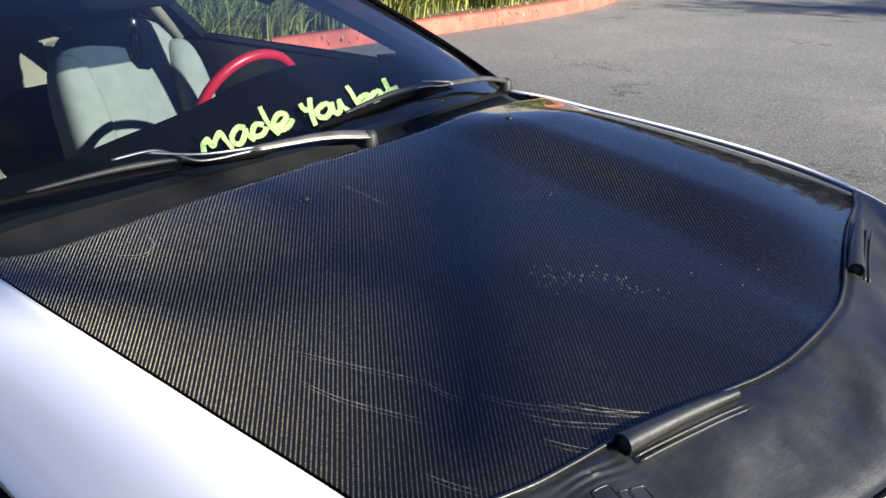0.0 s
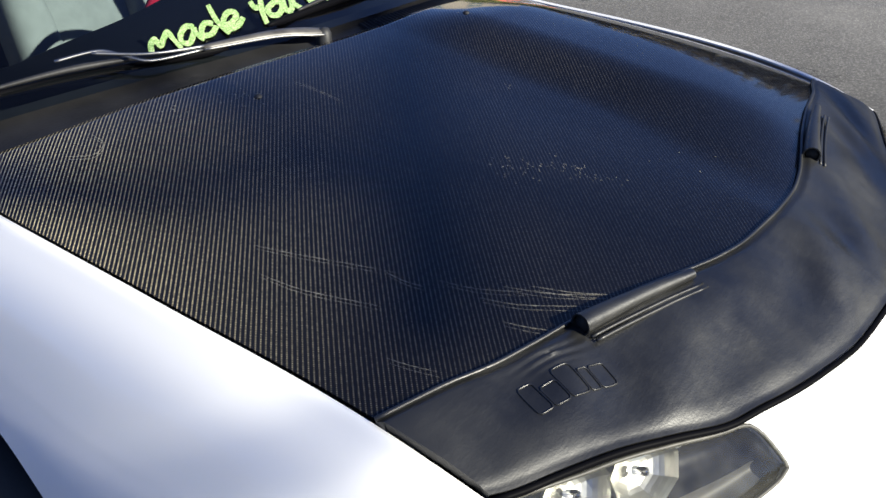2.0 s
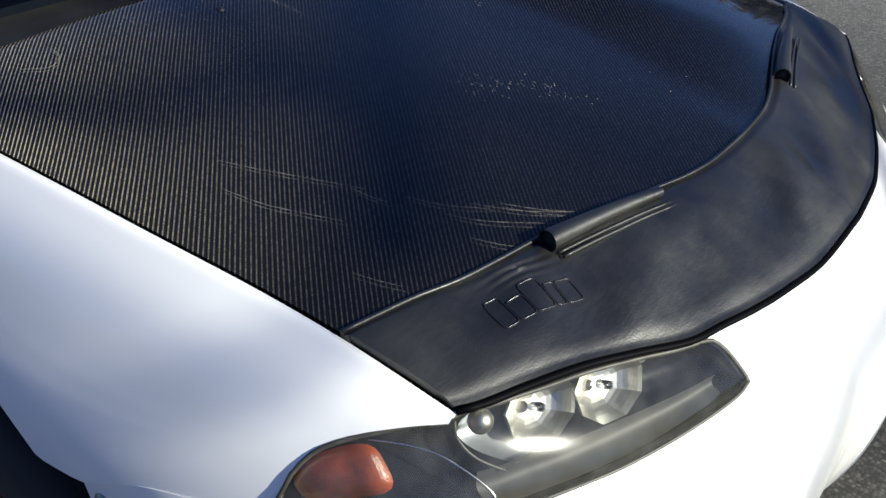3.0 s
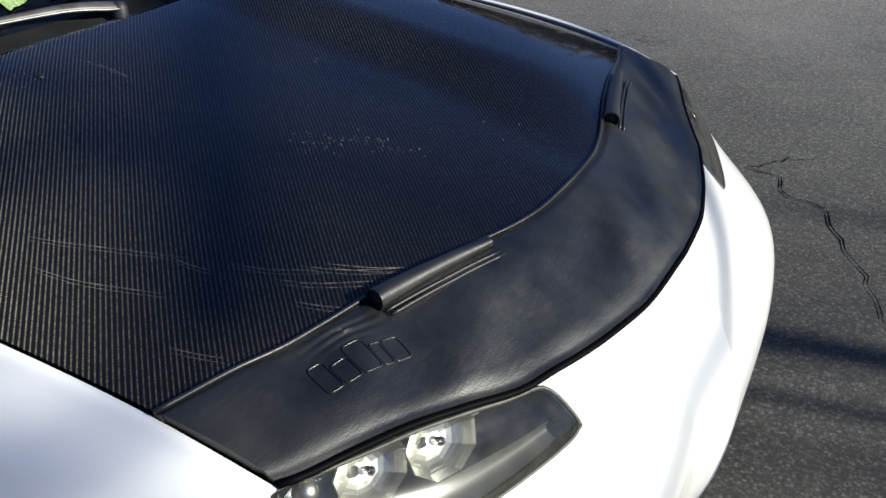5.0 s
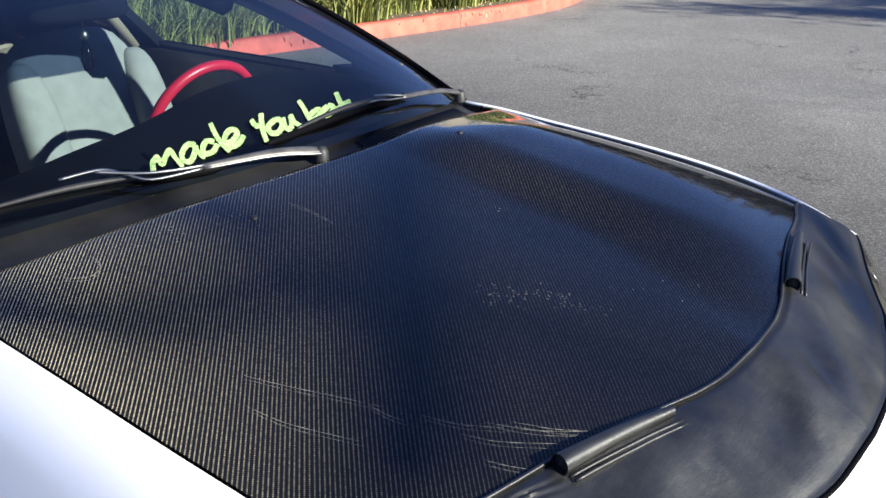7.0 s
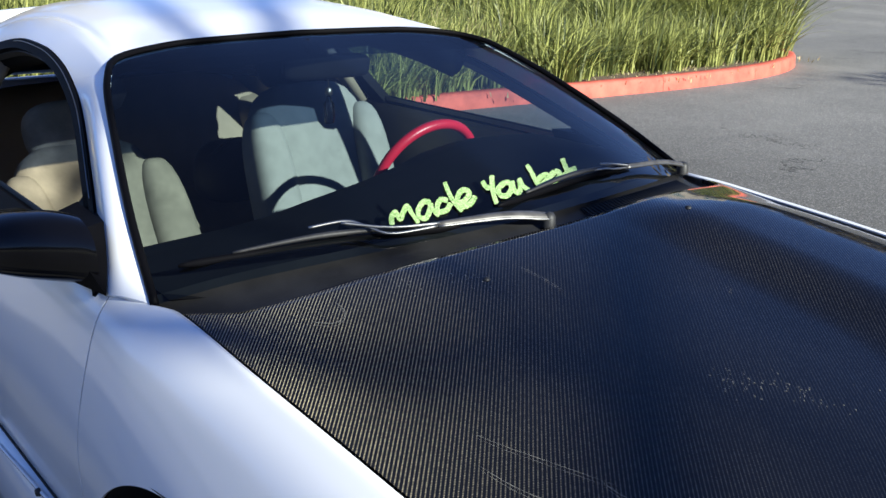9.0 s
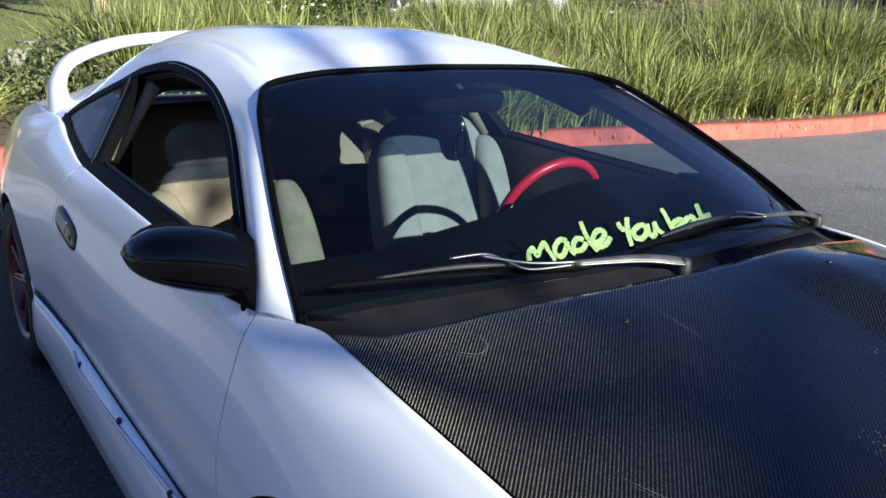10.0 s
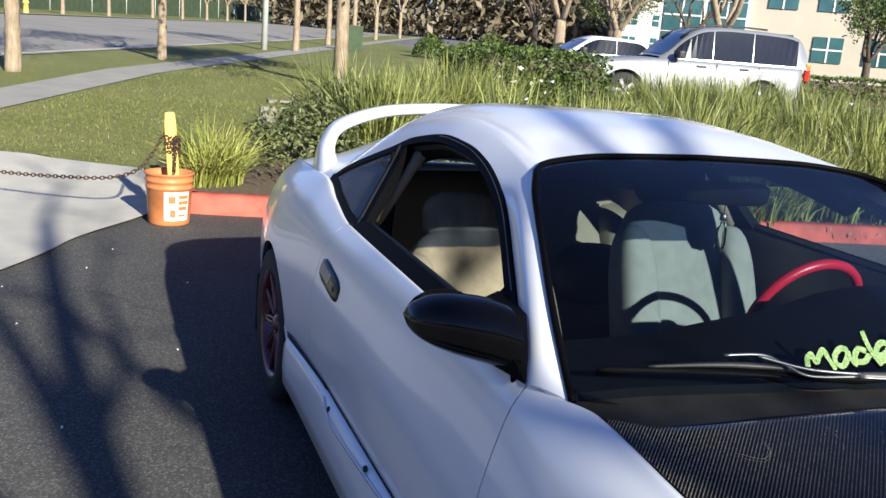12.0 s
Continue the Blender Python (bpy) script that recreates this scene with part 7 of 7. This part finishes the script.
def profile_car(name, at, turn, label, paint, lower, roof_pts, length, half, category="car"):
    """A parked car from its side outline: body with rounded flanks, dark glass, lamps and wheels; x runs forward."""
    ob = thing(name, at, label, category, "", turn)
    xs = np.linspace(-length / 2, length / 2, 50)
    belt = curve(*roof_pts["belt"])(xs)
    roof_ = curve(*roof_pts["roof"])(xs)
    low = np.full_like(xs, 0.32)
    for c in roof_pts["wheels"]:
        r = roof_pts["radius"] + 0.07
        inside = np.abs(xs - c) < r
        low[inside] = np.maximum(low[inside], roof_pts["radius"] + np.sqrt(r**2 - (xs[inside] - c) ** 2))
    end = np.clip((length / 2 - np.abs(xs)) / 0.25, 0.0, 1) ** 0.35
    for name_, mat, rows in (
        ("body", paint, lambda s: [(half * 0.97 * end + 0.02, low), (half * end, low * 0.4 + belt * 0.6), (half * 0.97 * end, belt - 0.05), (half * 0.90 * end, belt), (0 * end, belt + 0.02)]),
    ):
        parts_ = []
        for s in (-1, 1):
            rr = rows(s)
            vs = np.stack([np.stack([xs, s * y, z], -1) for y, z in rr], 1).reshape(-1, 3)
            parts_.append(flip_to((vs, faces_of(50, len(rr))), (0, s, 0.4)))
        link(name_, *merged(*parts_), mat, ob)
    for s in (-1, 1):
        rocker = np.stack([np.stack([xs, s * (half * 0.985 * end + 0.02), z], -1) for z in (low, np.minimum(low + 0.20, belt - 0.1))], 1).reshape(-1, 3)
        link("lower_cladding", *flip_to((rocker, faces_of(50, 2)), (0, s, 0)), lower, ob)
    tall = roof_ > belt + 0.03
    xi = xs[tall]
    cab = []
    for s in (-1, 1):
        vs = np.stack([np.stack([xi, s * y * np.ones_like(xi), z], -1) for y, z in ((half * 0.90, belt[tall]), (half * 0.80, roof_[tall] * 0.88 + belt[tall] * 0.12), (half * 0.72, roof_[tall]), (0.0, roof_[tall] + 0.02))], 1).reshape(-1, 3)
        cab.append(flip_to((vs, faces_of(len(xi), 4)), (0, s, 1)))
    link("cabin", *merged(*cab), paint, ob)
    for s in (-1, 1):
        for a, b in roof_pts["panes"]:
            xa = np.linspace(a, b, 8)
            zb, zr = np.interp(xa, xs, belt) + 0.04, np.interp(xa, xs, roof_) - 0.07
            zr = np.maximum(zr, zb + 0.01)
            vs = np.stack([np.stack([xa, s * (half * (0.90 - 0.10 * (z - zb) / np.maximum(zr - zb, 0.05)) + 0.012), z], -1) for z in (zb, zr)], 1).reshape(-1, 3)
            link("side_window", *flip_to((vs, faces_of(8, 2)), (0, s, 0)), CABIN, ob, "dark side window", smooth=False)
        for a in roof_pts["handles"]:
            part("handle", box_bm(0.20, 0.03, 0.045, (a, s * half * 0.985, np.interp(a, xs, belt) - 0.12), 0.01), MATT, ob, "dark door handle")
        for a in roof_pts["seams"]:
            link("door_seam", *tube([(a, s * (half * 0.985), np.interp(a, xs, belt) - 0.04), (a, s * (half + 0.004), 0.75), (a + 0.02, s * half, 0.50)], 0.007, 4), DARK, ob)
        part("side_mirror", box_bm(0.14, 0.20, 0.16, (roof_pts["mirror"], s * (half + 0.10), np.interp(roof_pts["mirror"], xs, belt) + 0.10), 0.04), MATT, ob, "dark side mirror")
        part("tail_lamp", box_bm(0.10, 0.10, 0.26, (-length / 2 + 0.07, s * (half * 0.84), 0.98), 0.03), REDLAMP, ob, "red tail lamp")
        part("tail_indicator", box_bm(0.10, 0.10, 0.10, (-length / 2 + 0.07, s * (half * 0.84), 1.16), 0.02), ORANGELAMP, ob, "orange tail indicator")
        if roof_pts["rack"]:
            link("roof_rail", *tube([(a, s * half * 0.62, np.interp(a, xs, roof_) + 0.05) for a in np.linspace(-1.5, 0.3, 8)], 0.022, 6), MATT, ob, "black roof rail")
        part("headlamp", box_bm(0.12, 0.30, 0.16, (length / 2 - 0.16, s * half * 0.68, 0.82), 0.04), CHROME, ob, "clear headlamp")
    link("windscreen", *moved(box_sheet(xs, belt, roof_, half), Matrix.Identity(4)), CABIN, ob, "dark windscreen")
    part("floor", box_bm(length * 0.92, half * 1.7, 0.1, (0, 0, 0.34)), DARK, ob)
    wheel_set(ob, roof_pts["wheels"], half * 0.90, roof_pts["radius"], RIM)
    return ob


def box_sheet(xs, belt, roof_, half):
    tall = (roof_ > belt + 0.06) & (xs > 0)
    a = xs[tall][-6:]
    vs = []
    for x in a:
        z = float(np.interp(x, xs, roof_)) + 0.03
        for y in np.linspace(-1, 1, 5):
            vs.append((x + 0.012, y * half * 0.74, z - 0.02 * abs(y)))
    return vs, faces_of(len(a), 5)


SUV = dict(belt=((-2.45, 0.98), (-2.3, 1.10), (0.6, 1.09), (1.05, 1.07), (2.0, 0.98), (2.35, 0.86), (2.45, 0.70)),
           roof=((-2.45, 1.0), (-2.38, 1.35), (-2.15, 1.72), (-1.8, 1.79), (-0.7, 1.82), (-0.15, 1.77), (0.15, 1.62), (0.74, 1.13), (1.05, 1.085), (2.45, 0.72)),
           wheels=(1.45, -1.42), radius=0.37, panes=((-2.12, -1.20), (-1.17, -0.36), (-0.33, 0.46)), handles=(-1.0, -0.10), seams=(-1.30, -0.42, 0.58), mirror=0.40, rack=True)
w_dir = Vector((-0.25, -0.97, 0)).normalized()
suv_at = Vector((-16.9, 9.13, 0)) - w_dir * 1.45 * 1.08
suv = profile_car("parked_suv", (suv_at.x, suv_at.y, 0.46), math.degrees(math.atan2(w_dir.y, w_dir.x)), "silver sport utility vehicle parked behind the bed", SILVER, SILVER, SUV, 4.9, 0.92, "suv")
suv.scale = (1.08, 1.08, 1.02)
SEDAN = dict(belt=((-2.3, 0.90), (-1.6, 0.98), (0.8, 0.95), (1.9, 0.82), (2.3, 0.62)),
             roof=((-2.3, 0.92), (-1.5, 1.02), (-0.9, 1.40), (0.1, 1.43), (1.0, 0.98), (2.3, 0.64)),
             wheels=(1.4, -1.35), radius=0.32, panes=((-1.2, -0.33), (-0.305, 0.7)), handles=(-0.5, 0.35), seams=(-0.32, 0.7), mirror=0.6, rack=False)
profile_car("parked_sedan", (-20.0, 10.4, 0.56), -102, "pale sedan parked beyond the silver vehicle", WHITE, WHITE, SEDAN, 4.6, 0.88, "car")
profile_car("parked_dark_car", (-23.5, 30.5, 0.62), -102, "black car parked beside the building", BLACK, BLACK, SEDAN, 4.6, 0.9, "car")


# ---- building, fence, poles ----
def building(at, turn, size, label, rows_, cols_, wall_mat, pane_w, pane_h):
    b = thing("building", at, label, "building", "", turn)
    sx, sy, sz = size
    part("wall", box_bm(sx, sy, sz, (0, 0, sz / 2)), wall_mat, b)
    part("parapet", box_bm(sx + 0.3, sy + 0.3, 0.5, (0, 0, sz + 0.2)), wall_mat, b)
    for r in range(rows_):
        for c in range(cols_):
            y = -sy / 2 + sy * (c + 0.5) / cols_
            z = 0.6 + (sz - 1.0) * (r + 0.5) / rows_
            win = part("window", box_bm(0.12, pane_w, pane_h, (sx / 2 + 0.03, y, z)), TEAL, b)
            part("frame", box_bm(0.16, 0.10, pane_h, (sx / 2 + 0.04, y, z)), PALEWALL, win)
            part("frame", box_bm(0.16, pane_w, 0.10, (sx / 2 + 0.045, y, z)), PALEWALL, win)
    return b


building((-53.3, 37.9, 0.9), -38, (14, 5.4, 9), "modern office building with teal glass and white frames", 4, 2, PALEWALL, 2.3, 1.9)
building((-49.3, 43.0, 0.9), -42, (14, 11.5, 10), "cream rendered office building with teal windows", 3, 4, STUCCO, 1.7, 1.5)
building((-44.4, 57.5, 0.9), -42, (14, 16, 10), "cream rendered office building wing", 3, 4, STUCCO, 1.6, 1.5)
building((-92, 62, 1.6), -25, (12, 16, 6), "low white building among far trees", 2, 5, PALEWALL, 1.5, 1.2)
fence = thing("fence", (0, 0, 0), "long green screened fence across the street", "fence")
for k, s in enumerate(np.arange(-10, 150, 8.0)):
    a, b = street(s, 34), street(s + 8, 34)
    za, zb = float(rise(a[0])), float(rise(b[0]))
    vs = [(*a, za), (*b, zb), (*b, zb + 2.2), (*a, za + 2.2)]
    thick(link("fence_panel", vs, [(0, 1, 2, 3)], FENCE, fence, smooth=False), 0.04)
    link("fence_post", *tube([(*a, za), (*a, za + 2.4)], 0.05, 6), GALV, fence)
pole = thing("street_pole", (-31.4, 3.68, float(rise(-31.4))), "grey galvanised street light pole", "pole")
link("shaft", *tube([(0, 0, 0), (0, 0, 4), (0, 0, 8)], (0.11, 0.09, 0.07), 12), GALV, pole)
hx, hy = street(53, 27.6)
hydrant = thing("fire_hydrant", (hx, hy, float(rise(hx))), "yellow fire hydrant across the street", "hydrant")
link("barrel", *lathe([(0.0, 0), (0.20, 0.0), (0.16, 0.08), (0.15, 0.6), (0.20, 0.62), (0.18, 0.72), (0.08, 0.85), (0.0, 0.86)], 16), YELLOW, hydrant)
cx_, cy_ = -37.5, 8.4
cabinet = thing("utility_box", (cx_, cy_, float(rise(cx_))), "green metal utility box beside the sidewalk", "utility box")
part("casing", box_bm(0.6, 0.8, 1.1, (0, 0, 0.55), 0.05), FENCE, cabinet)
for x, y, r in ((-36, 11.5, 0.8), (-40, 16.0, 1.0)):
    sh = thing("round_shrub", (0, 0, 0), "round dark shrub beside the sidewalk", "shrub", "round shrubs")
    leaf_cloud(2500, mound(x, y, r, r, 1.3 * r, float(rise(x))), 0.06, HEDGE, "shrub_leaves", "", "", sh)
    link("shrub_stem", *tube([(x, y, float(rise(x)) - 0.05), (x, y, float(rise(x)) + 0.5)], 0.05, 6), DARKBARK, sh)


def far_wood(name, label, pts, h, n, mat):
    """A distant belt of trees as one mass of leaves."""
    line = spline([(*p, 0) for p in pts], 200)

    def f(m):
        k = rng.integers(0, 200, m)
        z = rng.uniform(0, 1, m) ** 0.7
        top = h * (0.7 + 0.3 * np.sin(k * 0.35) * np.sin(k * 0.13 + 1))
        return np.stack([line[k, 0] + rng.normal(0, 3, m), line[k, 1] + rng.normal(0, 2.5, m), rise(line[k, 0]) + z * top], 1)
    return tagged(leaf_cloud(n, f, 0.6, mat, name, label, ""), label, "trees", kind="stuff")


far_wood("far_woods", "distant green and brown belt of trees", [street(0, 48), street(60, 50), street(140, 46), street(200, 20), street(190, -30), (-110, 120), (-60, 130)], 8.0, 40000, FARWOOD)
far_wood("far_hill_trees", "distant dark wooded rise behind the lot", [(-120, 20), (-110, 45), (-95, 62), (-80, 80), (-60, 95)], 13.0, 30000, FARWOOD)
# unseen belt, added to close the horizon in the car's reflections
far_wood("near_lot_trees", "unseen belt of brown and green trees added round the lot for reflections", [(10, -70), (45, -45), (62, -5), (55, 35), (25, 42), (-8, 44), (-30, 60)], 10.5, 30000, FARWOOD)
scraps = thing("paper_scraps", (0, 0, 0), "small pale scraps scattered on the asphalt", "scraps")
for k in range(9):
    x, y = rng.uniform(-5.2, -1.6), rng.uniform(-2.3, -1.0)
    part("scrap", box_bm(0.012 + 0.01 * rng.uniform(), 0.008, 0.003, (x, y, 0.008)), PAPER, scraps)


# cracks in the asphalt beside the car
def crack(pts, width, seed):
    wobble = random.Random(seed)
    p = []
    for (x0, y0), (x1, y1) in zip(pts[:-1], pts[1:]):
        for k in range(5):
            t = k / 5
            p.append((x0 + (x1 - x0) * t + wobble.gauss(0, 0.009), y0 + (y1 - y0) * t + wobble.gauss(0, 0.009)))
    p = np.array(p + [pts[-1]])
    d = np.gradient(p, axis=0)
    d /= np.linalg.norm(d, axis=1)[:, None] + 1e-9
    w = np.array([width * wobble.uniform(0.25, 1.0) for _ in p])[:, None]
    w[0] = w[-1] = 0.0004
    side = np.stack([-d[:, 1], d[:, 0]], 1) * w / 2
    vs = np.concatenate([np.column_stack([p + side, np.full(len(p), 0.004)]), np.column_stack([p - side, np.full(len(p), 0.004)])])
    n = len(p)
    return flip_to((vs, [(k, k + 1, n + k + 1, n + k) for k in range(n - 1)]), (0, 0, 1))


cracked = thing("asphalt_crack", (0, 0, 0), "dark jagged crack in the asphalt", "crack")
link("main_crack", *crack([(0.711, 2.092), (0.828, 2.06), (0.891, 1.908), (1.026, 1.884), (1.023, 1.811), (1.152, 1.544), (1.25, 1.20)], 0.008, 3), FRAME, cracked, smooth=False)
link("side_crack", *crack([(0.702, 2.087), (0.77, 2.16), (0.836, 2.256), (0.95, 2.30)], 0.006, 4), FRAME, cracked, smooth=False)

tagged(fast("hanging_grass", *clumps(np.concatenate([in_bed(24, 1.8, 4.4, 0.0, 0.06) * (1, 1, 0.8), in_bed(30, 2.0, 4.6, 0.08, 0.2) * (1, 1, 1.1)]), 150, 0.74, 0.6, 0.015), REED), "green strap leaves hanging over the red kerb", "grass", kind="stuff")
